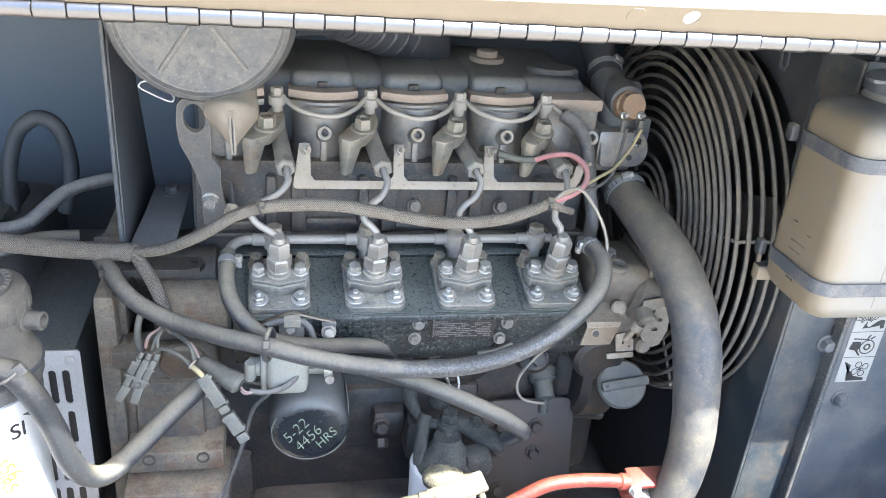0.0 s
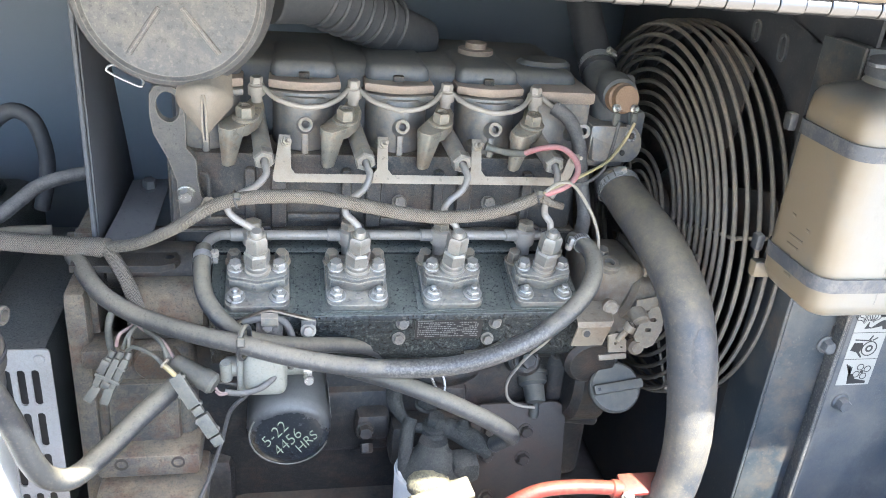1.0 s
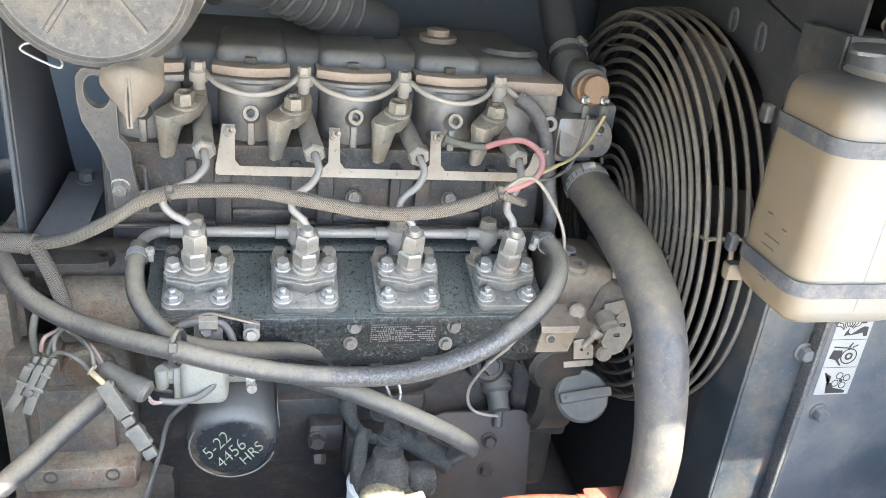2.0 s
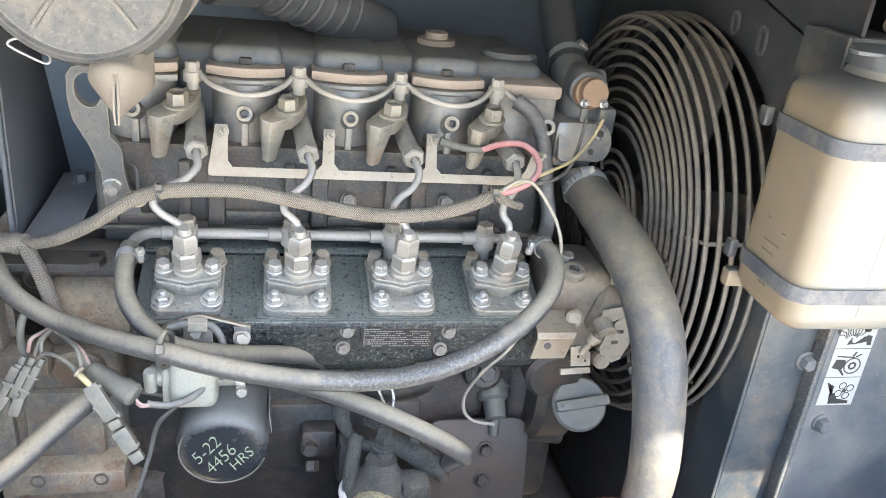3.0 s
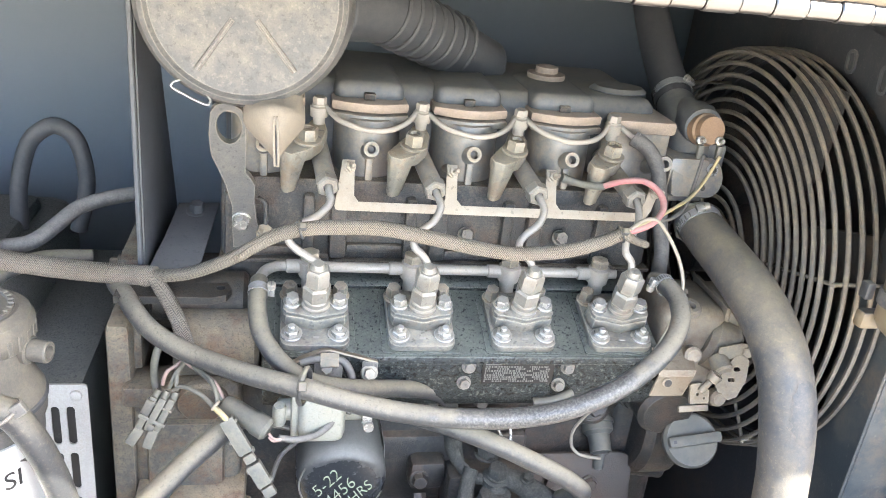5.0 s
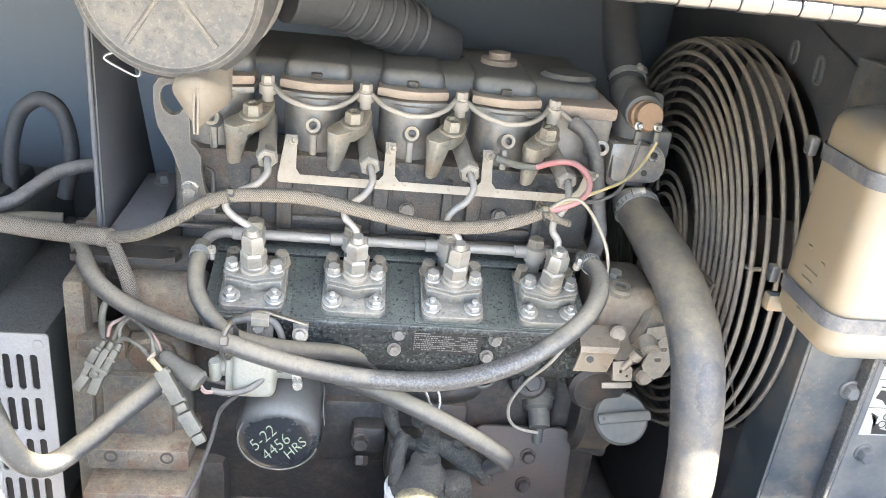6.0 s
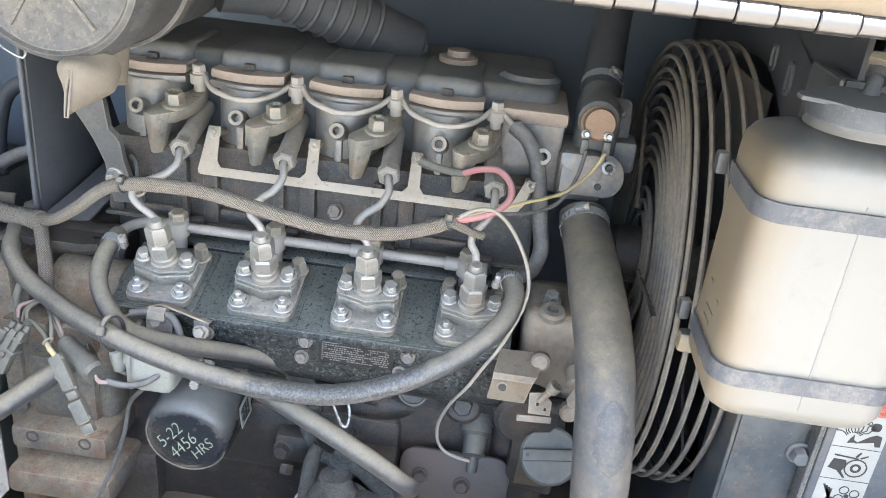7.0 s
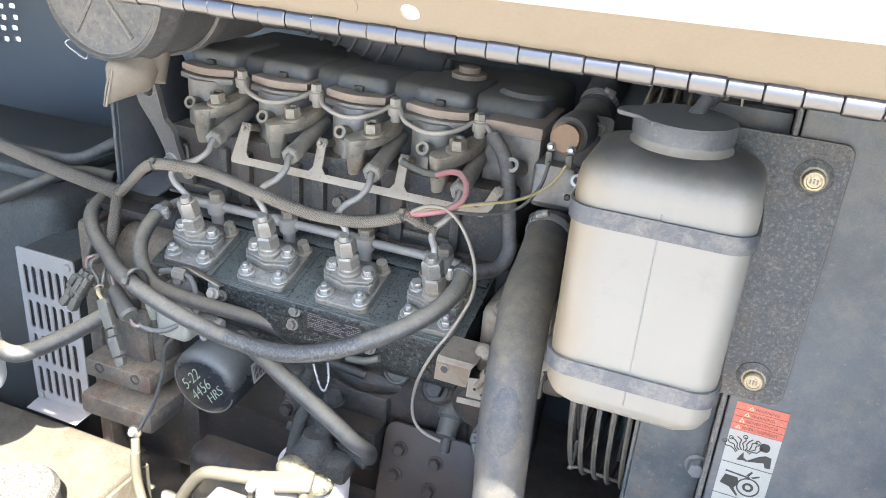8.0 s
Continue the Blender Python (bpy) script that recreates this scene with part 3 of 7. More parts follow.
def tube(pts, r, sides=14, per=8, wobble=0.0):
    """A round section swept along a smooth path, with end caps, and coordinates along its length. r may be a list along the path."""
    path = smooth_path(pts, per)
    n = len(path)
    rad = [r] * n if not isinstance(r, (list, tuple)) else [np.interp(i / (n - 1) * (len(r) - 1), range(len(r)), r) for i in range(n)]
    tang = [(path[min(i + 1, n - 1)] - path[max(i - 1, 0)]).normalized() for i in range(n)]
    u = tang[0].orthogonal().normalized()
    verts, faces, uvs, length = [], [], [], 0.0
    lens = []
    for i in range(n):
        u = (u - tang[i] * u.dot(tang[i])).normalized()
        v = tang[i].cross(u)
        if i:
            length += (path[i] - path[i - 1]).length
        lens.append(length)
        k = rad[i] * (1 + wobble * noise.noise(path[i] * 60))
        for s in range(sides):
            a = 2 * math.pi * s / sides
            verts.append(path[i] + (u * math.cos(a) + v * math.sin(a)) * k)
    for i in range(n - 1):
        for s in range(sides):
            faces.append((i * sides + s, i * sides + (s + 1) % sides, (i + 1) * sides + (s + 1) % sides, (i + 1) * sides + s))
            g = 2 * math.pi * max(rad) / sides
            uvs += [(lens[i], s * g), (lens[i], (s + 1) * g), (lens[i + 1], (s + 1) * g), (lens[i + 1], s * g)]
    faces.append(tuple(range(sides))[::-1])
    faces.append(tuple((n - 1) * sides + s for s in range(sides)))
    uvs += [(0, 0)] * sides * 2
    me = bpy.data.meshes.new("sweep")
    me.from_pydata(verts, [], faces)
    lay = me.uv_layers.new(name="UVMap")
    for i, c in enumerate(uvs):
        lay.data[i].uv = c
    me.polygons.foreach_set("use_smooth", [len(f) == 4 for f in faces])
    return me


def plate(m, outline, thick, holes=(), bevel=0.0):
    """A flat plate cut to an outline in the frame's xy plane, with holes through it, its back at z = 0."""
    bm = bmesh.new()
    edges = []
    for loop in (outline, *holes):
        vs = [bm.verts.new((x, y, 0)) for x, y in loop]
        edges += [bm.edges.new((vs[i], vs[(i + 1) % len(vs)])) for i in range(len(vs))]
    if holes:
        bmesh.ops.triangle_fill(bm, use_beauty=True, use_dissolve=False, edges=edges)
    else:
        bmesh.ops.contextual_create(bm, geom=edges)
    r = bmesh.ops.extrude_face_region(bm, geom=bm.faces[:])
    bmesh.ops.translate(bm, verts=[g for g in r["geom"] if isinstance(g, bmesh.types.BMVert)], vec=(0, 0, thick))
    bmesh.ops.recalc_face_normals(bm, faces=bm.faces)
    if bevel and not holes:
        bmesh.ops.bevel(bm, geom=[e for e in bm.edges if e.calc_face_angle(0) > 0.6 and abs(e.verts[0].co.z - e.verts[1].co.z) < 1e-6], offset=bevel, segments=2, profile=0.5, affect="EDGES")
    bm.transform(m)
    return bm


def loft(m, low, high, z0, z1, bevel=0.0):
    """A solid between two outlines of as many points, at two heights of the frame."""
    bm = bmesh.new()
    a = [bm.verts.new((x, y, z0)) for x, y in low]
    b = [bm.verts.new((x, y, z1)) for x, y in high]
    n = len(a)
    for i in range(n):
        bm.faces.new((a[i], a[(i + 1) % n], b[(i + 1) % n], b[i]))
    bm.faces.new(a[::-1])
    bm.faces.new(b)
    if bevel:
        bmesh.ops.bevel(bm, geom=bm.edges[:], offset=bevel, segments=2, profile=0.5, affect="EDGES")
    bm.transform(m)
    return bm


def round_rect(x0, y0, x1, y1, r, n=5):
    out = []
    for cx, cy, a in ((x1 - r, y1 - r, 0), (x0 + r, y1 - r, 90), (x0 + r, y0 + r, 180), (x1 - r, y0 + r, 270)):
        out += [(cx + r * math.cos(radians(a + 90 * k / n)), cy + r * math.sin(radians(a + 90 * k / n))) for k in range(n + 1)]
    return out


def circle(cx, cy, r, n=20):
    return [(cx + r * math.cos(2 * math.pi * i / n), cy + r * math.sin(2 * math.pi * i / n)) for i in range(n)]


def hexbolt(o, n, across=0.010, high=0.006, washer=0.0, bm=None, turn=0.3, stud=0.0):
    """A hexagon head standing on o along n, over a washer, with a stud's end where one shows."""
    m = basis(o, n)
    bm = bm or bmesh.new()
    z = 0.0
    if washer:
        lathe(m, [(washer, 0), (washer, 0.0014), (washer - 0.0006, 0.002)], 18, bm)
        z = 0.002
    r = across / 2 / math.cos(math.pi / 6)
    lathe(m, [(r, z), (r, z + high * 0.8), (r * 0.86, z + high)], 6, bm, turn)
    if stud:
        lathe(m, [(across * 0.27, z + high), (across * 0.27, z + high + stud), (across * 0.2, z + high + stud + 0.001)], 10, bm)
    return bm


def words(text, m, size, depth=0.0003, align="LEFT", thin=0.0, lean=0.0):
    c = bpy.data.curves.new("words", "FONT")
    c.body, c.size, c.extrude, c.align_x, c.offset, c.shear = text, size, depth, align, -thin * size, lean
    ob = bpy.data.objects.new("words", c)
    scene.collection.objects.link(ob)
    bpy.context.view_layer.update()
    me = bpy.data.meshes.new_from_object(ob.evaluated_get(bpy.context.evaluated_depsgraph_get()))
    bpy.data.objects.remove(ob)
    bpy.data.curves.remove(c)
    me.transform(m)
    return me


def bent_sheet(rows, thick):
    """Folded sheet metal: rows of left and right points down its face, given a thickness inwards."""
    bm = bmesh.new()
    P = [[Vector(q) for q in r] for r in rows]
    out = []
    for k, r in enumerate(P):
        a, b = P[max(k - 1, 0)], P[min(k + 1, len(P) - 1)]
        nrm = (r[-1] - r[0]).cross(b[0] - a[0]).normalized() * thick
        out.append(([bm.verts.new(q) for q in r], [bm.verts.new(q - nrm) for q in r]))
    for (f, g), (h, i) in zip(out, out[1:]):
        bm.faces.new((f[0], f[1], h[1], h[0]))
        bm.faces.new((g[0], i[0], i[1], g[1]))
        bm.faces.new((f[0], h[0], i[0], g[0]))
        bm.faces.new((f[1], g[1], i[1], h[1]))
    for f, g in (out[0], out[-1]):
        bm.faces.new((f[0], f[1], g[1], g[0]))
    bmesh.ops.bevel(bm, geom=bm.edges[:], offset=thick * 0.3, segments=2, profile=0.5, affect="EDGES")
    return bm


def worm_clamp(centre, axis, r, side, parent, wide=0.008):
    """Worm-drive hose clamp: a slotted band, and a screw barrel on the given side."""
    o, ax, sd = Vector(centre), Vector(axis).normalized(), Vector(side)
    m = basis(o, ax, sd)
    h = wide / 2
    band = part("hose_clamp", lathe(m, [(r, -h), (r + 0.0009, -h), (r + 0.0009, h), (r, h)], 32, caps=False), M_RING, parent, "dusty worm-drive hose clamp")
    for k in range(6):
        a = radians(28 + 13 * k)
        d = m.to_3x3() @ Vector((math.cos(a), math.sin(a), 0))
        part("band_slot", obox(basis(o + d * (r + 0.0010), d, ax), (wide * 0.62, 0.0012, 0.0008), 0.0002, 1), M_MOUNT, band)
    d = m.to_3x3() @ Vector((1, 0, 0))
    t = m.to_3x3() @ Vector((0, 1, 0))
    p = o + d * (r + 0.0035)
    part("screw_housing", obox(basis(p, d, t), (0.009, wide * 0.95, 0.005), 0.0012), M_RING, band)
    part("clamp_screw", rod(p - t * 0.009, p - t * 0.003, 0.0038, 16, chamfer=0.0008), M_NUT, band)
    part("screw_slot", obox(basis(p - t * 0.0091, -t, ax), (0.006, 0.0010, 0.0006), 0.0002, 1), M_MOUNT, band)
    return band


# ---- the large structure ----
PITCH = 0.0955
ground = solid("ground", rbox((-60, -60, -0.3), (60, 60, 0.0), 0), M_GROUND, "pale dry dusty ground round the machine", "ground", "structure")
HY, HZ = 0.360, 1.433      # the hinge's line

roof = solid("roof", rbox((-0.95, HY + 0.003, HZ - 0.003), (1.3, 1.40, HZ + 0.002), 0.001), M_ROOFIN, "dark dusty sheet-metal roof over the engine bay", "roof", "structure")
vents = [round_rect(x - 0.008 + 0.002 * (r % 2), z - 0.0045, x + 0.008, z + 0.0045, 0.002, 3) for r in range(4) for x, z in ((-0.883 + 0.004 * (r % 2), 1.184 - 0.0215 * r), (-0.852 + 0.004 * (r % 2), 1.188 - 0.0215 * r))]
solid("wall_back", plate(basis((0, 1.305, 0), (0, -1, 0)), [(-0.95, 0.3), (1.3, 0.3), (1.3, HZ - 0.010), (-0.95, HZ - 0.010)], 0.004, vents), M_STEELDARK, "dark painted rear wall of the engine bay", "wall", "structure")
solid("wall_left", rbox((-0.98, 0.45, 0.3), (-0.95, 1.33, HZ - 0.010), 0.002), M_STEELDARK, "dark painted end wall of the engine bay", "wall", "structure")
# unseen wall, set this close to keep sun off the radiator panel
solid("wall_right", rbox((0.76, 0.372, 0.3), (0.79, 1.33, HZ - 0.010), 0.002), M_STEELDARK, "dark unseen end wall added to shade the radiator panel", "wall", "structure")
solid("floor", rbox((-0.95, 0.40, 0.56), (1.3, 1.30, 0.60), 0.002), M_FLOOR, "oily dusty steel floor of the engine bay", "floor", "structure")
# out of view; its height cuts ground bounce to the lower engine
solid("wall_front", rbox((-0.95, 0.37, 0.3), (1.3, 0.40, 0.96), 0.004), M_TAN, "unseen tan front wall raised to block ground bounce", "wall", "structure")


def make_door():
    """The raised bay door: a piano hinge along the roof's edge, a flange leaning out over it, the sunlit sheet above."""
    x0, x1 = -0.95, 1.3
    d = thing("bay_door", (0.2, HY, HZ), "raised tan bay door with a long piano hinge", "door")
    c, s = math.cos(radians(56)), math.sin(radians(56))
    m = Matrix(((1, 0, 0, 0), (0, -c, -s, HY - 0.001), (0, s, -c, HZ + 0.004), (0, 0, 0, 1)))
    holes = [circle(x, 0.0085, 0.0040) for x in (0.192, 0.416)]
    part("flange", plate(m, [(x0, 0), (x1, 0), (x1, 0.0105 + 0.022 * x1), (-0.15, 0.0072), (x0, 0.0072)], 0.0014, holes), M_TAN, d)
    for x in (0.165, 0.389):
        part("rivet", lathe(basis(m @ Vector((x, 0.0085, 0.0014)), (0, -s, -c)), [(0.0046, 0), (0.0044, 0.0003), (0.0012, 0.0005)], 18), M_TAN, d)
    m2 = Matrix(((1, 0, 0, 0), (0, 0.2, -0.98, HY + 0.004), (0, 0.98, 0.2, HZ + 0.006), (0, 0, 0, 1)))
    # white base puts the sun's glare above the flange into the colour
    part("door_sheet", plate(m2, [(x0, 0), (x1, 0), (x1, 0.42), (x0, 0.42)], 0.0014), M_WHITECAN, d, "door sheet coloured white for burnt-out sunlight")
    k = 0.0127
    n = int((x1 - x0) / k)
    wide = finish(rod((-k * 0.494, 0, 0), (k * 0.494, 0, 0), 0.0044, 16, chamfer=0.0004))
    slim = finish(rod((-k * 0.494, 0, 0), (k * 0.494, 0, 0), 0.0039, 16, chamfer=0.0004))
    for i in range(n):
        ob = part("hinge_knuckle", (wide, slim)[i % 2], M_KNUCKLE, d)
        ob.matrix_parent_inverse = W[d].inverted() @ Matrix.Translation((x0 + k * (i + 0.5), HY, HZ))


make_door()


# ---- the engine ----
def make_engine():
    e = thing("engine", (0.15, 0.9, 0.60), "dusty dark four-cylinder diesel engine in its bay", "engine")
    part("crankcase", rbox((-0.075, 0.775, 0.70), (0.36, 1.08, 1.02), 0.012), M_BLOCK, e)
    part("cylinder_block", rbox((-0.075, 0.815, 1.00), (0.352, 1.06, 1.128), 0.008), M_BLOCK, e)
    part("cylinder_head", rbox((-0.078, 0.808, 1.122), (0.345, 1.05, 1.204), 0.006), M_CAST, e)
    # ribs and pockets on the head's face
    for i in range(4):
        x = -0.040 + PITCH * i
        for dx, wdt in ((-0.034, 0.016), (0.036, 0.011)):
            part("rib", rbox((x + dx, 0.799, 1.126), (x + dx + wdt, 0.812, 1.190), 0.004), M_CAST, e)
        part("pocket_lip", rbox((x - 0.018, 0.802, 1.128 + 0.004 * (i % 2)), (x + 0.036, 0.812, 1.137 + 0.004 * (i % 2)), 0.003), M_CAST, e)
        part("core_plug", rbox((x + 0.040, 0.800, 1.108), (x + 0.062, 0.82, 1.128), 0.003), M_CAST, e)
    for x in (0.1524, 0.2478):
        part("head_bolt", hexbolt((x, 0.803, 1.1545), (0, -0.9, 0.4), 0.0115, 0.0075, 0.0080), M_BRKT, e)
    for x in (0.062, 0.157, 0.252):
        part("gasket_tab", plate(basis((x, 0.804, 1.1215), (0, -0.5, 0.87)), round_rect(-0.011, -0.012, 0.011, 0.004, 0.002, 3), 0.0012, [circle(0.0, -0.005, 0.0022, 10)]), M_CAST, e)
    part("head_gasket", rbox((-0.080, 0.803, 1.1195), (0.350, 1.05, 1.1235), 0.001, 1), M_CAST, e)
    # sloping deck that carries the pumps
    prof = [(0.711, 1.075), (0.8, 1.104), (0.822, 1.106), (0.822, 0.985), (0.778, 0.98), (0.722, 1.015), (0.7135, 1.03), (0.7135, 1.068)]
    m = Matrix(((0, 0, 1, -0.036), (1, 0, 0, 0), (0, 1, 0, 0), (0, 0, 0, 1)))
    part("pump_housing", plate(m, prof, 0.372, bevel=0.002), M_DECK, e)
    part("housing_rim", rbox((-0.034, 0.7085, 1.066), (0.334, 0.7145, 1.0745), 0.0018), M_DECK, e)
    dm = basis((0, 0.711, 1.075), (0, -0.31, 0.951))
    for i in range(4):
        x = 0.009 + PITCH * i
        part("pump_pad", plate(dm, round_rect(x - 0.036, 0.001, x + 0.036, 0.080, 0.003), 0.0016, bevel=0.0006), M_DECK, e)
    part("deck_ridge", plate(dm, [(-0.034, 0.082), (0.334, 0.082), (0.334, 0.092), (-0.034, 0.092)], 0.005, bevel=0.0015), M_DECK, e)
    # lower front: gear case bulges and pan
    part("gear_case", rod((0.352, 0.80, 0.96), (0.40, 0.80, 0.96), 0.075, 32, chamfer=0.008), M_BLOCK, e)
    part("side_flange", rbox((-0.03, 0.758, 0.985), (0.33, 0.79, 1.00), 0.004), M_BLOCK, e)
    part("side_web", rbox((0.02, 0.765, 0.86), (0.24, 0.785, 0.945), 0.010), M_BLOCK, e)
    part("oil_pan", rbox((-0.03, 0.735, 0.64), (0.33, 1.05, 0.80), 0.02, 3), M_BLOCK, e)
    pm = basis((0.2484, 0.772, 0.984), (0, -0.86, 0.5))
    part("core_plug", lathe(pm, [(0.0165, 0), (0.0165, 0.006), (0.0150, 0.008), (0.0132, 0.008), (0.0125, 0.0045), (0.004, 0.0035)], 30), M_SMOOTH, e)
    part("drain_plug", hexbolt((0.2996, 0.757, 0.986), (0, -0.9, 0.4), 0.0175, 0.009, 0.0145), M_BLOCK, e)
    part("plug_pad", lathe(basis((0.2996, 0.768, 0.981), (0, -0.9, 0.4)), [(0.021, -0.01), (0.020, 0.008), (0.016, 0.011)], 28), M_BLOCK, e)
    part("cast_bulge", lathe(basis((0.205, 0.782, 0.958), (0, -0.92, 0.38)) @ Matrix.Diagonal((1.9, 0.75, 1, 1)), [(0.026, -0.01), (0.025, 0.006), (0.020, 0.013), (0.011, 0.017), (0.003, 0.018)], 30), M_BLOCK, e)
    part("cast_boss", lathe(basis((0.206, 0.768, 1.003), (0, -0.9, 0.4)), [(0.012, -0.008), (0.011, 0.006), (0.0085, 0.008), (0.005, 0.008), (0.0045, 0.003)], 20), M_BLOCK, e)
    part("cast_rib", tube([(0.225, 0.748, 1.012), (0.247, 0.744, 1.016), (0.268, 0.745, 1.010), (0.284, 0.750, 0.999)], 0.0045, 10), M_BLOCK, e)
    part("cast_rib", tube([(0.10, 0.756, 0.985), (0.15, 0.752, 0.985), (0.19, 0.752, 0.982), (0.215, 0.757, 0.976)], 0.006, 10), M_BLOCK, e)
    for x in (0.075, 0.128, 0.178, 0.335):
        part("flange_bolt", hexbolt((x, 0.756, 0.993), (0, -0.95, 0.3), 0.011, 0.006, 0.0078), M_BLOCK, e)
    for x, z in ((0.1495, 1.062), (0.1465, 1.0445), (0.2445, 1.061), (0.2380, 1.042), (0.057, 1.055)):
        part("cover_bolt", hexbolt((x, 0.7135, z), (0, -1, 0.2), 0.009, 0.005, 0.0068), M_BRKT, e)
    part("housing_strap", tube([(0.252, 0.708, 1.037), (0.235, 0.706, 1.03), (0.215, 0.708, 1.026)], 0.004, 8), M_SMOOTH, e)
    # rating plate with unreadable stamped rows
    pl = part("rating_plate", plate(basis((0.197, 0.7135, 1.0565), (0, -1, 0)), round_rect(-0.0345, -0.0130, 0.0345, 0.0125, 0.002), 0.0008), M_PLATESHADE, e, "black rating plate with worn stamped rows")
    mark = bmesh.new()
    rbox((0.165, 0.7122, 1.0638), (0.180, 0.7125, 1.0668), 0, bm=mark)
    part("maker_mark", mark, M_PRINT, pl)
    rng = random.Random(4)
    row = bmesh.new()
    for r in range(8):
        x = 0.165
        while x < 0.226:
            wd = rng.uniform(0.0006, 0.0021)
            z = 1.0612 - r * 0.0022
            rbox((x, 0.7123, z), (min(x + wd, 0.229), 0.7125, z + 0.0011), 0, bm=row)
            x += wd + rng.uniform(0.0005, 0.0012) + (0.006 if rng.random() < 0.07 else 0.0)
    tagged(part("stamped_print", row, M_PRINT, pl), kind="stuff")
    # rocker towers
    for i in range(4):
        x = -0.0405 + PITCH * i
        arc = [(x + 0.0315 * math.sin(radians(a)), 0.856 - 0.040 * math.cos(radians(a))) for a in range(-90, 91, 15)]
        tw = plate(Matrix.Translation((0, 0, 1.196)), arc + [(x + 0.0315, 0.95), (x - 0.0315, 0.95)], 0.062, bevel=0.002)
        part("rocker_tower", tw, M_HEAD, e)
        base = [(x + 0.037 * math.sin(radians(a)), 0.856 - 0.046 * math.cos(radians(a))) for a in range(-90, 91, 15)]
        part("tower_foot", plate(Matrix.Translation((0, 0, 1.190)), base + [(x + 0.037, 0.95), (x - 0.037, 0.95)], 0.013, bevel=0.004), M_HEAD, e)
        lid = [(x + a, 0.838 - 0.013 * math.cos(a / 0.0355 * 1.35)) for a in np.linspace(-0.0355, 0.0355, 13)]
        part("tower_lid", plate(Matrix.Translation((0, 0, 1.2625)), lid + [(x + 0.0355, 0.93), (x - 0.0355, 0.93)], 0.0090, bevel=0.0022), M_LID, e)
        lip = [(a, b - 0.003) for a, b in lid]
        part("tower_gasket", plate(Matrix.Translation((0, 0, 1.2545)), lip + [(x + 0.0355, 0.92), (x - 0.0355, 0.92)], 0.0066, bevel=0.0014), M_HEAD, e)
        part("cover_hump", rbox((x - 0.033, 0.846, 1.262), (x + 0.033, 0.95, 1.287), 0.010, 3), M_COVER, e)
        part("lid_stud", rbox((x - 0.006, 0.840, 1.2705), (x + 0.005, 0.848, 1.2775), 0.0015), M_CAST, e)
        # drain boss on the tower's face with its web below
        bx = 0.055 + PITCH * (i - 1)
        mm = basis((bx, 0.822, 1.228), (0, -0.93, 0.36))
        b = part("boss_tube", lathe(mm, [(0.0085, 0), (0.0078, 0.022), (0.0070, 0.0235), (0.0040, 0.0235), (0.0038, 0.012), (0.001, 0.011)], 22), M_HEAD, e)
        part("boss_rim", lathe(mm, [(0.0042, 0.0233), (0.0066, 0.0233), (0.0066, 0.0238), (0.0042, 0.0238)], 22, caps=False), M_CLAMP, b)
        part("web", rbox((bx - 0.0035, 0.811, 1.200), (bx + 0.0035, 0.83, 1.226), 0.002), M_HEAD, e)
    part("head_cover", rbox((-0.078, 0.862, 1.20), (0.352, 1.03, 1.283), 0.014, 3), M_COVER, e)
    part("cover_cap", lathe(basis((0.247, 0.925, 1.286), (0, 0, 1)), [(0.020, 0), (0.020, 0.006), (0.012, 0.007), (0.012, 0.013), (0.009, 0.014)], 20), M_LID, e)
    part("cover_lug", hexbolt((0.205, 0.965, 1.283), (0, 0, 1), 0.010, 0.010, 0.008), M_COVER, e)
    part("side_lid", lathe(basis((0.322, 0.905, 1.262), (0, 0, 1)) @ Matrix.Diagonal((1, 0.75, 1, 1)), [(0.026, 0), (0.030, 0.010), (0.031, 0.013), (0.031, 0.022), (0.026, 0.026)], 28), M_COVER, e)
    # end block past the last tower
    part("end_block", rbox((0.300, 0.838, 1.19), (0.360, 0.95, 1.258), 0.004), M_HEAD, e)
    part("end_lid", rbox((0.298, 0.832, 1.256), (0.362, 0.93, 1.270), 0.004), M_LID, e)
    bx = 0.055 + PITCH * 3
    mm = basis((bx, 0.840, 1.222), (0, -0.93, 0.36))
    part("boss_tube", lathe(mm, [(0.0085, 0), (0.0080, 0.040), (0.0072, 0.0415), (0.0040, 0.0415), (0.0038, 0.025), (0.001, 0.024)], 22), M_HEAD, e)
    # governor case at the end of the pump row
    part("governor_case", rbox((0.345, 0.734, 1.02), (0.412, 0.815, 1.112), 0.014, 3), M_GOV, e)
    part("governor_cover", rbox((0.4125, 0.745, 1.022), (0.440, 0.815, 1.108), 0.008, 3), M_GOV, e)
    part("cover_lip", rbox((0.4100, 0.741, 1.018), (0.4165, 0.819, 1.112), 0.003, 2), M_GOV, e)
    part("governor_nose", rod((0.395, 0.745, 1.075), (0.425, 0.735, 1.065), 0.026, 24, chamfer=0.006), M_GOV, e)
    part("governor_port", lathe(basis((0.369, 0.742, 1.108), (0, -0.3, 0.95)), [(0.012, 0), (0.012, 0.006), (0.0095, 0.008), (0.0055, 0.008), (0.005, 0.002)], 20), M_GOV, e)
    part("port_bolt", hexbolt((0.368, 0.762, 1.112), (0, -0.3, 0.95), 0.012, 0.008, 0.009), M_ALU, e)
    part("gear_boss", rod((0.36, 0.75, 1.01), (0.36, 0.715, 1.005), 0.03, 24, chamfer=0.005), M_BLOCK, e)
    part("case_tube", rod((0.345, 0.722, 1.024), (0.415, 0.718, 1.026), 0.0068, 14, chamfer=0.002), M_BLOCK, e)
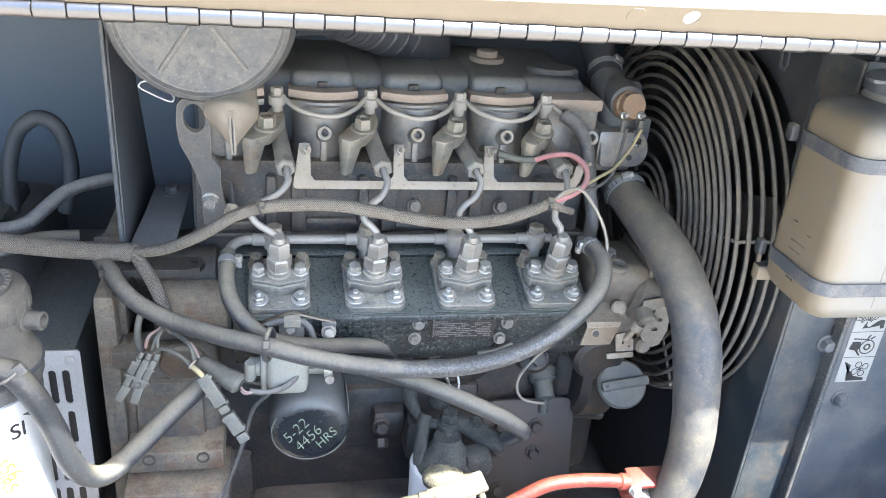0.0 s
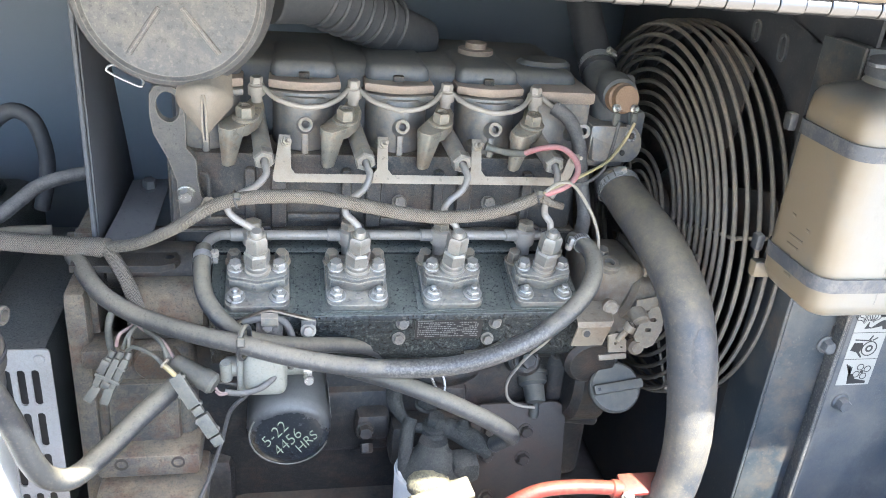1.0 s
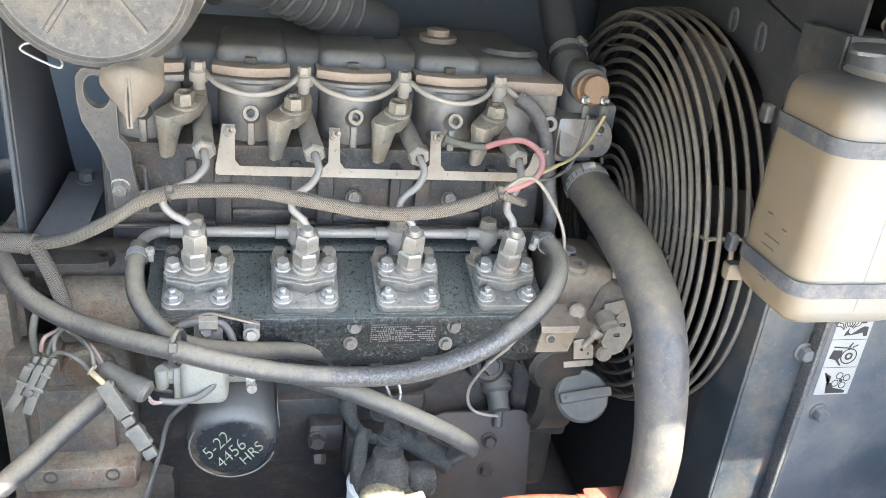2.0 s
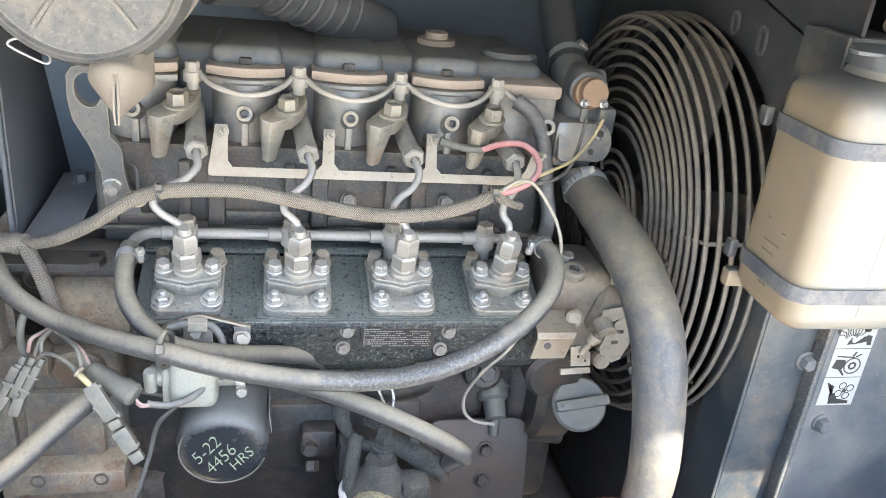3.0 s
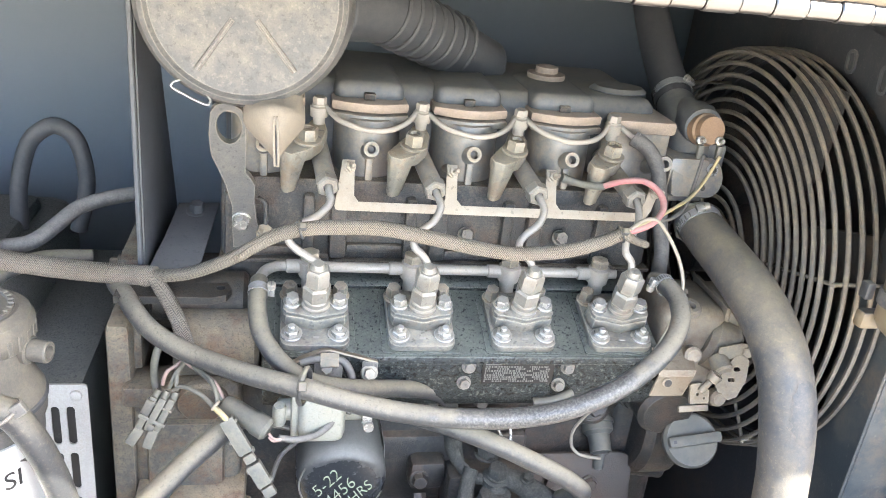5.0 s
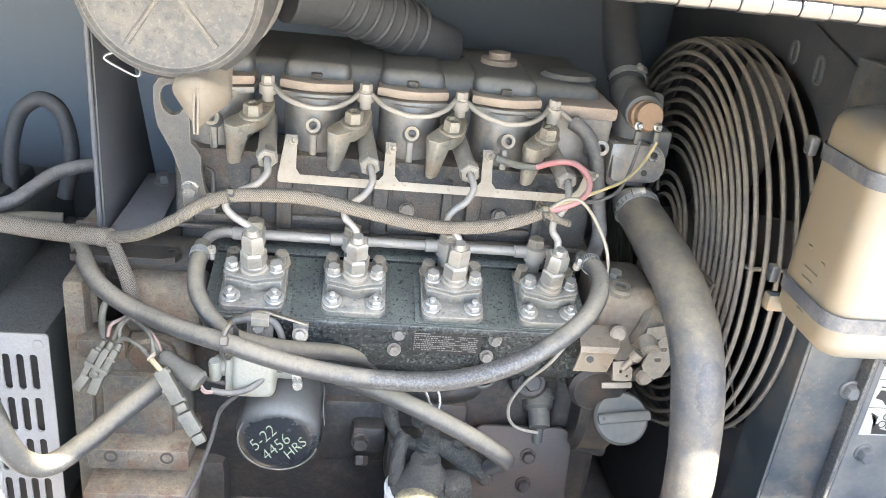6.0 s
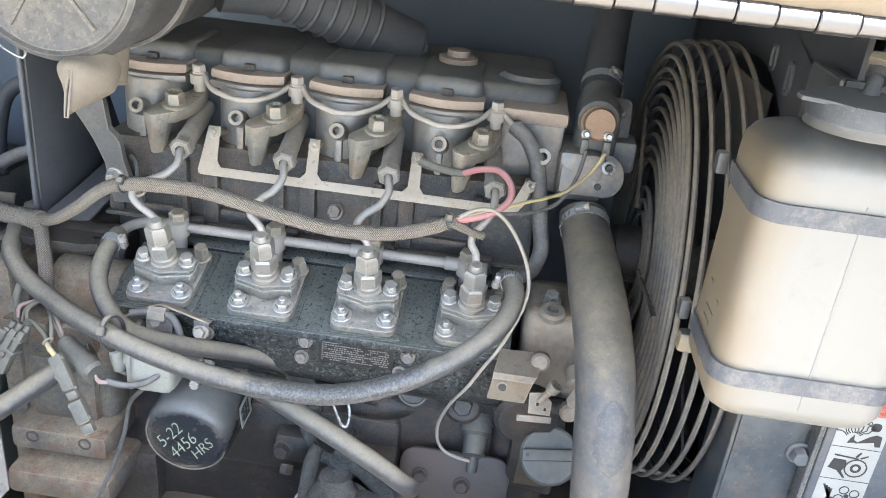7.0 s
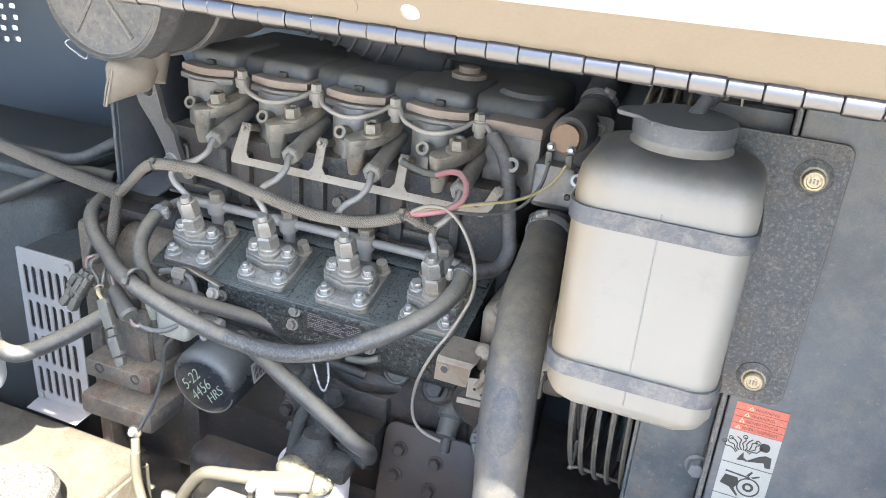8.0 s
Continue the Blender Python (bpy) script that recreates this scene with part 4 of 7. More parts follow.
    part("case_foot", rbox((0.33, 0.768, 0.80), (0.395, 0.82, 0.985), 0.015, 3), M_BLOCK, e)
    part("case_stub", rod((0.345, 0.775, 0.898), (0.402, 0.771, 0.892), 0.011, 16, chamfer=0.002), M_BLOCK, e)
    # side cover plate with its bolts
    cp = part("cover_plate", plate(basis((0.295, 0.748, 0.862), (0, -0.97, 0.24)), round_rect(-0.052, -0.075, 0.062, 0.064, 0.016), 0.006, bevel=0.002), M_BROWN, e, "brown painted rounded cover plate")
    for dx, dz in ((-0.030, 0.034), (0.014, 0.030), (-0.032, 0.002), (0.012, -0.004), (-0.03, -0.05), (0.03, -0.05)):
        o = basis((0.295, 0.748, 0.862), (0, -0.97, 0.24)) @ Vector((dx, dz, 0.006))
        part("plate_bolt", hexbolt(o, (0, -0.97, 0.24), 0.012, 0.006, 0.009), M_BROWN, cp)
    # oil filler with its finger grip
    fc = part("filler_cap", lathe(basis((0.388, 0.716, 0.972), (-0.15, -0.78, 0.61)), [(0.020, -0.02), (0.020, 0.004), (0.0275, 0.006), (0.0275, 0.014), (0.025, 0.017)], 30), M_SMOOTH, e, "dusty dark round filler cap")
    part("grip", obox(basis((0.387, 0.7005, 0.985), (-0.15, -0.78, 0.61), (1, 0, 0.15)), (0.054, 0.011, 0.010), 0.003), M_SMOOTH, fc)
    # uncut hole: a black block painted as its dark inside
    part("grip_hole", obox(basis((0.387, 0.7005, 0.985), (-0.15, -0.78, 0.61), (1, 0, 0.15)) @ Matrix.Translation((-0.0215, 0, 0.0044)), (0.0032, 0.0032, 0.0016), 0), M_PLATESHADE, fc)
    return e


engine = make_engine()


# ---- injection pumps ----
def make_pump():
    """One pump: low front flange with two stud nuts, a raised rear flange, and the stacked valve holder."""
    x, tilt = 0.009, Vector((0, -0.31, 0.951))
    along = Vector((0, 0.951, 0.31))
    base = Vector((x, 0.711, 1.075))
    p = thing("injection_pump", base + along * 0.045, "aluminium fuel injection pump bolted on the deck", "pump", "pumps along the deck")

    def at(dx, d, h):
        return base + Vector((dx, 0, 0)) + along * d + tilt * h
    m = basis(base, tilt)
    part("base_flange", plate(m, round_rect(-0.0305, 0.003, 0.0305, 0.074, 0.009), 0.0085, bevel=0.002), M_ALU, p)
    tri = [(-0.029, 0.030), (-0.026, 0.026), (-0.012, 0.023), (0, 0.0195), (0.012, 0.023), (0.026, 0.026), (0.029, 0.030), (0.029, 0.044), (0.02, 0.049), (-0.02, 0.049), (-0.029, 0.044)]
    part("body", plate(m @ Matrix.Translation((0, 0, 0.0085)), tri, 0.0125, bevel=0.003), M_ALU, p)
    part("valve_flange", plate(m @ Matrix.Translation((0, 0, 0.021)), [(a * 0.98, b + 0.001) for a, b in tri], 0.0045, bevel=0.0012), M_ALU, p)
    for s in (-1, 1):
        part("stud_nut", hexbolt(at(0.0205 * s, 0.0160, 0.0085), tilt, 0.0122, 0.0052, 0.0096, stud=0.0036, turn=0.2 + s), M_ZINC, p)
        part("flange_bolt", hexbolt(at(0.0205 * s, 0.0385, 0.0255), tilt, 0.0112, 0.0064, 0.0082, turn=0.5 + s), M_ZINC, p)
        part("rear_bolt", hexbolt(at(0.023 * s, 0.064, 0.0085), tilt, 0.012, 0.012, 0.009, turn=0.1 + s), M_CLAMP, p)
    part("casting_mark", obox(basis(at(0.001, 0.0125, 0.0087), tilt, (1, 0, 0)), (0.0052, 0.0022, 0.0007), 0.0002, 1), M_PIPE, p)
    v = lathe(basis(at(0, 0.036, 0.0255), tilt), [(0.0128, 0), (0.0128, 0.0035), (0.0112, 0.0045)], 24)
    vm = basis(at(0, 0.036, 0.029), tilt)
    lathe(vm, [(0.0104, 0), (0.0112, 0.001), (0.0112, 0.0055), (0.0104, 0.0065)], 24, v)
    lathe(vm, [(0.0108, 0.0062), (0.0124, 0.0078), (0.0124, 0.0205), (0.0106, 0.0225)], 6, v, 0.2)
    part("valve_holder", v, M_NUT, p)
    nut = lathe(vm, [(0.0092, 0.0222), (0.0092, 0.0238), (0.0112, 0.0250), (0.0112, 0.0395), (0.0092, 0.0420)], 6, None, 0.55)
    lathe(vm, [(0.0066, 0.0415), (0.0062, 0.0445), (0.0048, 0.0470)], 14, nut)
    part("pipe_nut", nut, M_NUT, p)
    return p


pump = make_pump()
for i in range(1, 4):
    c = copy_thing(pump, Matrix.Translation(pump.location + Vector((PITCH * i, 0, 0))))
    if i == 3:
        tagged(c, "aluminium fuel injection pump with a rusty valve holder")


# ---- injectors, clamps, pipes ----
def make_injector():
    j = thing("injector", (0.013, 0.80, 1.20), "grey dusty injector body with a hexagonal pipe nut", "injector", "injectors along the head")
    tip, rear = Vector((0.016, 0.764, 1.211)), Vector((0.008, 0.850, 1.226))
    m = basis(tip, rear - tip)
    part("body", lathe(m, [(0.0080, 0.006), (0.0088, 0.010), (0.0088, 0.09)], 20), M_HEAD, j)
    part("nut", lathe(m, [(0.0048, 0.004), (0.0048, 0.0), (0.0088, 0.0), (0.0105, 0.002), (0.0105, 0.012), (0.0088, 0.014)], 6, None, 0.3, caps=False), M_NUT, j)
    return j


def make_clamp():
    """Forked clamp: an arm held down by one big bolt, its nose turned down in front."""
    k = thing("injector_clamp", (-0.003, 0.80, 1.20), "dusty grey-green forged injector clamp with one bolt", "clamp", "clamps along the head")
    m = Matrix(((1, 0, 0, -0.003), (0, 1, 0, 0.80), (0, -0.0, 1, 1.228), (0, 0, 0, 1))) @ pose(0, 0, 0, 12)
    out = [(-0.023, -0.014), (-0.015, -0.020), (0.004, -0.010), (0.014, 0.006), (0.019, 0.028), (0.017, 0.045), (0.004, 0.046), (-0.004, 0.024), (-0.016, 0.006), (-0.024, -0.006)]
    part("arm", plate(m, out, 0.013, bevel=0.003), M_CLAMP, k)
    hi = [(-0.0245, -0.008), (-0.0225, -0.0165), (-0.013, -0.0215), (0.002, -0.012), (0.002, 0.004), (-0.016, 0.006)]
    lo = [(-0.016 + (a + 0.012) * 0.48, -0.012 + (b + 0.008) * 0.5) for a, b in hi]
    part("nose", loft(m, lo, hi, -0.030, 0.0128, 0.002), M_CLAMP, k)
    part("washer", lathe(m @ Matrix.Translation((0.001, 0.004, 0.013)), [(0.0125, 0), (0.0125, 0.002), (0.0115, 0.0026)], 24), M_CLAMP, k)
    part("bolt", lathe(m @ Matrix.Translation((0.001, 0.004, 0.0155)), [(0.0090, 0), (0.0090, 0.009), (0.0078, 0.0105), (0.0050, 0.0105), (0.0045, 0.008)], 6, None, 0.2), M_CLAMP, k)
    return k


injector, clamp = make_injector(), make_clamp()
for i in range(1, 4):
    copy_thing(injector, Matrix.Translation(injector.location + Vector((PITCH * i, 0, 0))))
    copy_thing(clamp, Matrix.Translation(clamp.location + Vector((PITCH * i, 0, 0))))


def make_injection_pipe(i):
    x = PITCH * i
    o = [(0.0145, 0.778, 1.2135), (0.0165, 0.762, 1.210), (0.019, 0.752, 1.202), (0.013, 0.744, 1.192), (0.002, 0.740, 1.184), (-0.004, 0.737, 1.177), (-0.004, 0.733, 1.171), (0.003, 0.7305, 1.165), (0.0075, 0.729, 1.159), (0.0085, 0.7285, 1.150)]
    if i == 0:
        o = [(0.0145, 0.778, 1.2135), (0.0165, 0.762, 1.210), (0.0175, 0.752, 1.202), (0.008, 0.745, 1.193), (-0.006, 0.740, 1.187), (-0.015, 0.736, 1.181), (-0.0165, 0.733, 1.174), (-0.010, 0.7305, 1.167), (0.000, 0.729, 1.161), (0.0070, 0.7285, 1.156), (0.0085, 0.7285, 1.150)]
    if i == 3:
        o = [(0.0145, 0.778, 1.2135), (0.017, 0.762, 1.208), (0.016, 0.752, 1.196), (0.010, 0.745, 1.187), (0.003, 0.740, 1.180), (0.002, 0.735, 1.171), (0.007, 0.731, 1.164), (0.008, 0.729, 1.157), (0.0085, 0.7285, 1.150)]
    p = thing("injection_pipe", (x + 0.008, 0.735, 1.15), "bent steel injection pipe from pump to injector", "pipe", "pipes from pumps to injectors")
    part("pipe", tube([(a + x, b, c) for a, b, c in o], 0.0034, 12), M_PIPE, p)
    part("ferrule", rod((x + 0.0085, 0.7285, 1.1475), (x + 0.0083, 0.7287, 1.1530), 0.0046, 14, chamfer=0.0008), M_PIPE, p)


for i in range(4):
    make_injection_pipe(i)


def make_leak_pipe():
    """Thin return pipe that droops between its banjo bolts, ending in a short black hose."""
    p = thing("leak_off_pipe", (0.15, 0.83, 1.24), "thin dusty leak-off pipe with four banjo bolts", "pipe")
    xs = [0.008 + PITCH * i for i in range(4)]
    for a, b in zip(xs, xs[1:]):
        part("pipe", tube([(a + 0.006, 0.832, 1.264), (a + 0.018, 0.816, 1.2575), (a + 0.034, 0.809, 1.2535), ((a + b) / 2, 0.806, 1.2520), (b - 0.030, 0.809, 1.2535), (b - 0.016, 0.818, 1.258), (b - 0.006, 0.832, 1.264)], 0.0026, 10), M_DUSTPIPE, p)
    part("pipe", tube([(xs[3] + 0.006, 0.834, 1.264), (xs[3] + 0.014, 0.826, 1.258), (xs[3] + 0.022, 0.820, 1.254)], 0.0026, 10), M_DUSTPIPE, p)
    for x in xs:
        b = lathe(basis((x, 0.836, 1.243), (0, -0.1, 1)), [(0.0055, -0.006), (0.0055, 0.012), (0.0085, 0.013), (0.0085, 0.022), (0.006, 0.0235)], 18)
        part("banjo", b, M_DUSTPIPE, p)
        part("banjo_bolt", hexbolt((x, 0.834, 1.2655), (0, -0.1, 1), 0.011, 0.0065, 0.0068, turn=x * 9), M_DUSTPIPE, p)
    part("clip", ringtube(basis((xs[3] + 0.021, 0.821, 1.2545), (0.8, -0.4, -0.4)), 0.0068, 0.0012, 20, 6), M_DUSTPIPE, p)
    hose = [(xs[3] + 0.018, 0.822, 1.2555), (xs[3] + 0.032, 0.812, 1.247), (xs[3] + 0.043, 0.805, 1.228), (xs[3] + 0.049, 0.80, 1.20), (xs[3] + 0.054, 0.796, 1.172), (xs[3] + 0.058, 0.79, 1.150), (xs[3] + 0.052, 0.775, 1.136), (xs[3] + 0.040, 0.750, 1.139), (xs[3] + 0.032, 0.735, 1.142)]
    part("hose", tube(hose, 0.0076, 12, wobble=0.05), M_RUBBER, p, "black crazed rubber return hose")


make_leak_pipe()


def make_fuel_rail():
    r = thing("fuel_rail", (0.15, 0.785, 1.11), "dull steel fuel rail linking the four pumps", "pipe")
    y, z = 0.783, 1.126
    part("pipe", tube([(-0.041, 0.748, 1.124), (-0.038, 0.765, 1.127), (-0.028, 0.779, 1.127), (-0.012, y, z), (0.05, y, z), (0.15, y, z), (0.24, y, z), (0.305, y, z)], 0.0050, 12), M_PIPE, r)
    for i in range(4):
        x = 0.004 + PITCH * i + (0.0 if i < 3 else -0.004)
        part("banjo", lathe(basis((x, y, z - 0.012), (0, -0.1, 1)), [(0.007, -0.02), (0.0075, 0.002), (0.0105, 0.004), (0.0105, 0.019), (0.008, 0.020)], 20), M_DUSTPIPE, r)
        part("sleeve", rod((x - 0.022, y, z), (x - 0.008, y, z), 0.0066, 14, chamfer=0.001), M_PIPE, r)
        part("banjo_bolt", hexbolt((x, y, z + 0.0085), (0, -0.1, 1), 0.0155, 0.0075, 0.0, turn=0.4 + i), M_CLAMP, r)


make_fuel_rail()


def make_glow_bar():
    """Flat bus bar with upright tabs, one screw to each."""
    g = thing("glow_plug_bar", (0.18, 0.79, 1.18), "pale dusty flat bus bar with bolted tabs", "bus bar")
    m = Matrix(((1, 0, 0, 0), (0, 0.35, -0.94, 0.7855), (0, 0.94, 0.35, 1.182), (0, 0, 0, 1)))
    tabs = [0.036, 0.131, 0.2275, 0.327]
    out = [(0.029, 0.002), (0.031, 0.0), (0.322, 0.0), (0.325, 0.004)]
    up = []
    for k, x in enumerate(tabs):
        hgt = 0.046 if k < 3 else 0.033
        lean = 0.0 if k < 3 else 0.006
        if k == 0:
            up.append([(x - 0.0065, hgt), (x + 0.0045, hgt), (x + 0.005, 0.014), (x + 0.009, 0.0085)])
        elif k == 3:
            up.append([(x - 0.012, 0.0085), (x - 0.006, 0.014), (x - 0.004 + lean, hgt), (x + 0.006 + lean, hgt), (x + 0.003, 0.01)])
        else:
            up.append([(x - 0.010, 0.0085), (x - 0.0055, 0.014), (x - 0.005, hgt), (x + 0.005, hgt), (x + 0.0055, 0.014), (x + 0.010, 0.0085)])
    top = [p for u in up for p in u]
    outline = [(0.0235, 0.004), (0.0245, 0.001), (0.027, 0.0), (0.322, 0.0)] + top[::-1]
    part("bar", plate(m, outline, 0.002, bevel=0.0004), M_BAR, g)
    for k, x in enumerate(tabs):
        o = m @ Vector((x + (0.006 if k == 3 else 0), 0.0395 if k < 3 else 0.028, 0.002))
        s = part("terminal", hexbolt(o, (0.25, -0.9, 0.42), 0.0082, 0.0032, 0.0056, stud=0.007), M_BAR, g)
        part("plug", rod(o - Vector((0, -0.006, 0)), o + Vector((0, 0.05, -0.012)), 0.0042, 12), M_CLAMP, g)


make_glow_bar()


def make_lifting_eye():
    """Flat steel lifting bracket with a large eye, bolted to the head's end."""
    b = thing("lifting_bracket", (-0.065, 0.80, 1.15), "dusty cast lifting bracket with a large eye", "bracket")
    m = Matrix(((1, 0, 0, 0), (0, -0.28, -0.96, 0.795), (0, 0.96, -0.28, 1.165), (0, 0, 0, 1)))
    out = [(-0.066, -0.0266), (-0.037, -0.0256), (-0.0374, -0.0175), (-0.0450, 0.004), (-0.0471, 0.0253), (-0.0465, 0.044), (-0.0495, 0.051), (-0.0545, 0.058), (-0.0535, 0.085), (-0.0535, 0.110), (-0.057, 0.120), (-0.0677, 0.126), (-0.077, 0.123), (-0.0819, 0.1156), (-0.0838, 0.095), (-0.0825, 0.0743), (-0.0770, 0.060), (-0.0715, 0.045), (-0.0660, 0.020), (-0.0665, -0.005)]
    eye = [(-0.0672 + 0.0103 * math.cos(a), 0.1025 + 0.0160 * math.sin(a)) for a in np.linspace(0, 2 * math.pi, 20, endpoint=False)]
    part("plate", plate(m, out, 0.007, [eye]), M_BRKT, b)
    part("bolt", hexbolt(m @ Vector((-0.0583, 0.0067, 0.007)), (0, -0.96, -0.28), 0.0125, 0.007, 0.0085), M_ZINC, b)
    part("tab", tube([(-0.044, 0.792, 1.188), (-0.038, 0.788, 1.186), (-0.0370, 0.788, 1.178), (-0.0372, 0.789, 1.160)], 0.0022, 8), M_CAST, b)
    part("tab_bolt", hexbolt((-0.0378, 0.790, 1.155), (0, -0.7, 0.7), 0.012, 0.007, 0.008), M_CLAMP, b)


make_lifting_eye()


# ---- cooling: housing, hoses, bottle, guard, radiator ----
def make_thermostat():
    t = thing("thermostat_housing", (0.38, 0.83, 1.18), "dusty grey thermostat housing with a rusty sender", "housing")
    part("housing", rbox((0.358, 0.822, 1.190), (0.402, 0.885, 1.238), 0.006), M_HEAD, t)
    fm2 = basis((0.396, 0.832, 1.213), (0.12, -0.93, 0.33))
    end = [(0.006 + 0.0185 * math.cos(radians(a)), 0.002 + 0.0205 * math.sin(radians(a))) for a in range(-90, 91, 15)]
    part("flange", plate(fm2, [(-0.034, 0.0225), (-0.036, 0.020), (-0.036, -0.016), (-0.033, -0.0185)] + end, 0.009, bevel=0.0015), M_HEAD, t)
    for x, z in ((0.397, 1.207), (0.4045, 1.2265)):
        sm2 = basis((x, 0.8235, z), (0.12, -0.93, 0.33))
        st = part("stud", lathe(sm2, [(0.0034, 0), (0.0034, 0.0035), (0.0024, 0.0045)], 14), M_BLOCK, t)
        part("washer", lathe(sm2, [(0.0040, 0), (0.0066, 0), (0.0066, 0.0016), (0.0040, 0.0018)], 22, caps=False), M_RING, st)
    part("neck", rod((0.388, 0.815, 1.185), (0.390, 0.795, 1.168), 0.0215, 24, chamfer=0.003), M_HEAD, t)
    part("tower", tube([(0.390, 0.850, 1.228), (0.392, 0.868, 1.250), (0.393, 0.892, 1.263), (0.395, 0.920, 1.273)], [0.020, 0.0225, 0.0220, 0.0195], 28), M_COVER, t)
    part("sender_neck", lathe(basis((0.388, 0.828, 1.268), (0.12, 0.95, 0.02)), [(0.0150, 0), (0.0190, 0.003), (0.0200, 0.014), (0.0200, 0.032), (0.0165, 0.040), (0.0165, 0.060)], 28), M_COVER, t)
    part("tower_ear", plate(basis((0.412, 0.880, 1.262), (0.25, -0.9, 0.35)), round_rect(-0.018, -0.026, 0.010, 0.017, 0.007), 0.010, bevel=0.002), M_COVER, t)
    part("ear_screw", lathe(basis((0.4105, 0.868, 1.270), (0.25, -0.9, 0.35)), [(0.0068, 0), (0.0068, 0.0022), (0.0052, 0.0034), (0.0030, 0.0034), (0.0028, 0.0010)], 18), M_BRKT, t)
    part("outlet_block", rbox((0.404, 0.850, 1.214), (0.432, 0.885, 1.246), 0.005), M_COVER, t)
    s = part("sender", lathe(basis((0.3875, 0.832, 1.266), (0.05, -0.95, 0.20)), [(0.0165, 0), (0.0165, 0.010), (0.0145, 0.012), (0.0135, 0.020)], 26), M_BRASS, t, "rusty brown temperature sender")
    for dx in (-0.010, 0.010):
        part("terminal", lathe(basis((0.387 + dx, 0.812, 1.260), (0.05, -0.95, 0.20)), [(0.0045, 0), (0.0045, 0.004), (0.003, 0.005), (0.0022, 0.009)], 14), M_ZINC, s)
        part("lug", rbox((0.3835 + dx, 0.803, 1.243), (0.3905 + dx, 0.809, 1.257), 0.002), M_CONN, s)


make_thermostat()
bh = thing("radiator_hose", (0.41, 0.60, 0.75), "thick dusty black lower radiator hose", "hose")
BIG = [(0.386, 0.808, 1.186), (0.388, 0.798, 1.178), (0.393, 0.770, 1.170), (0.399, 0.705, 1.155), (0.405, 0.664, 1.135), (0.410, 0.634, 1.106), (0.414, 0.615, 1.064), (0.4185, 0.603, 1.004), (0.419, 0.600, 0.957), (0.412, 0.600, 0.915), (0.39, 0.62, 0.84), (0.36, 0.66, 0.76)]
part("hose", tube(BIG, [0.021, 0.0215, 0.0225, 0.0235, 0.0235, 0.0235, 0.0235, 0.0225, 0.0215, 0.021, 0.021, 0.021], 28, wobble=0.02), M_BIGHOSE, bh)


def hose_patch(path, r, centre, half, wide, lean):
    """A thin oval skin lying on a hose, round a point of its path."""
    P = smooth_path(path, 24)
    L = [0.0]
    for p, q in zip(P, P[1:]):
        L.append(L[-1] + (q - p).length)
    mid = min(range(len(P)), key=lambda i: abs(P[i].z - centre))
    bm = bmesh.new()
    rows = []
    for k in range(-10, 11):
        s = L[mid] + half * k / 10
        p = Vector([float(np.interp(s, L, [v[j] for v in P])) for j in range(3)])
        p2 = Vector([float(np.interp(s + 0.002, L, [v[j] for v in P])) for j in range(3)])
        t = (p2 - p).normalized()
        f = (Vector((lean, -1, 0.1)) - t * t.dot(Vector((lean, -1, 0.1)))).normalized()
        g = t.cross(f)
        w = wide * math.sqrt(max(1 - (k / 10) ** 2, 0.0004)) * (1 + 0.12 * math.sin(k * 1.9))
        rows.append([bm.verts.new(p + (f * math.cos(a) + g * math.sin(a)) * (r + 0.0004)) for a in [w * (j / 6 - 1) for j in range(13)]])
    for a, b in zip(rows, rows[1:]):
        for j in range(12):
            bm.faces.new((a[j], a[j + 1], b[j + 1], b[j]))
    return bm


part("rubbed_patch", hose_patch(BIG, 0.0238, 1.078, 0.026, 0.60, 0.15), M_RUB, bh, "dark rubbed patch on the rubber")
uh = thing("upper_hose", (0.41, 0.93, 1.28), "dusty black upper coolant hose with clamp", "hose")
part("hose", tube([(0.3945, 0.915, 1.271), (0.396, 0.930, 1.278), (0.400, 0.980, 1.304), (0.407, 1.040, 1.338), (0.418, 1.100, 1.372), (0.438, 1.170, 1.396)], 0.0208, 24), M_DUCT, uh)
worm_clamp((0.3962, 0.9290, 1.2775), (0.06, 0.88, 0.46), 0.0212, (0.5, -0.35, 0.75), uh, 0.009)
worm_clamp((0.3895, 0.795, 1.177), (0.05, -0.85, -0.35), 0.0222, (-0.35, -0.3, 0.9), bh, 0.009)


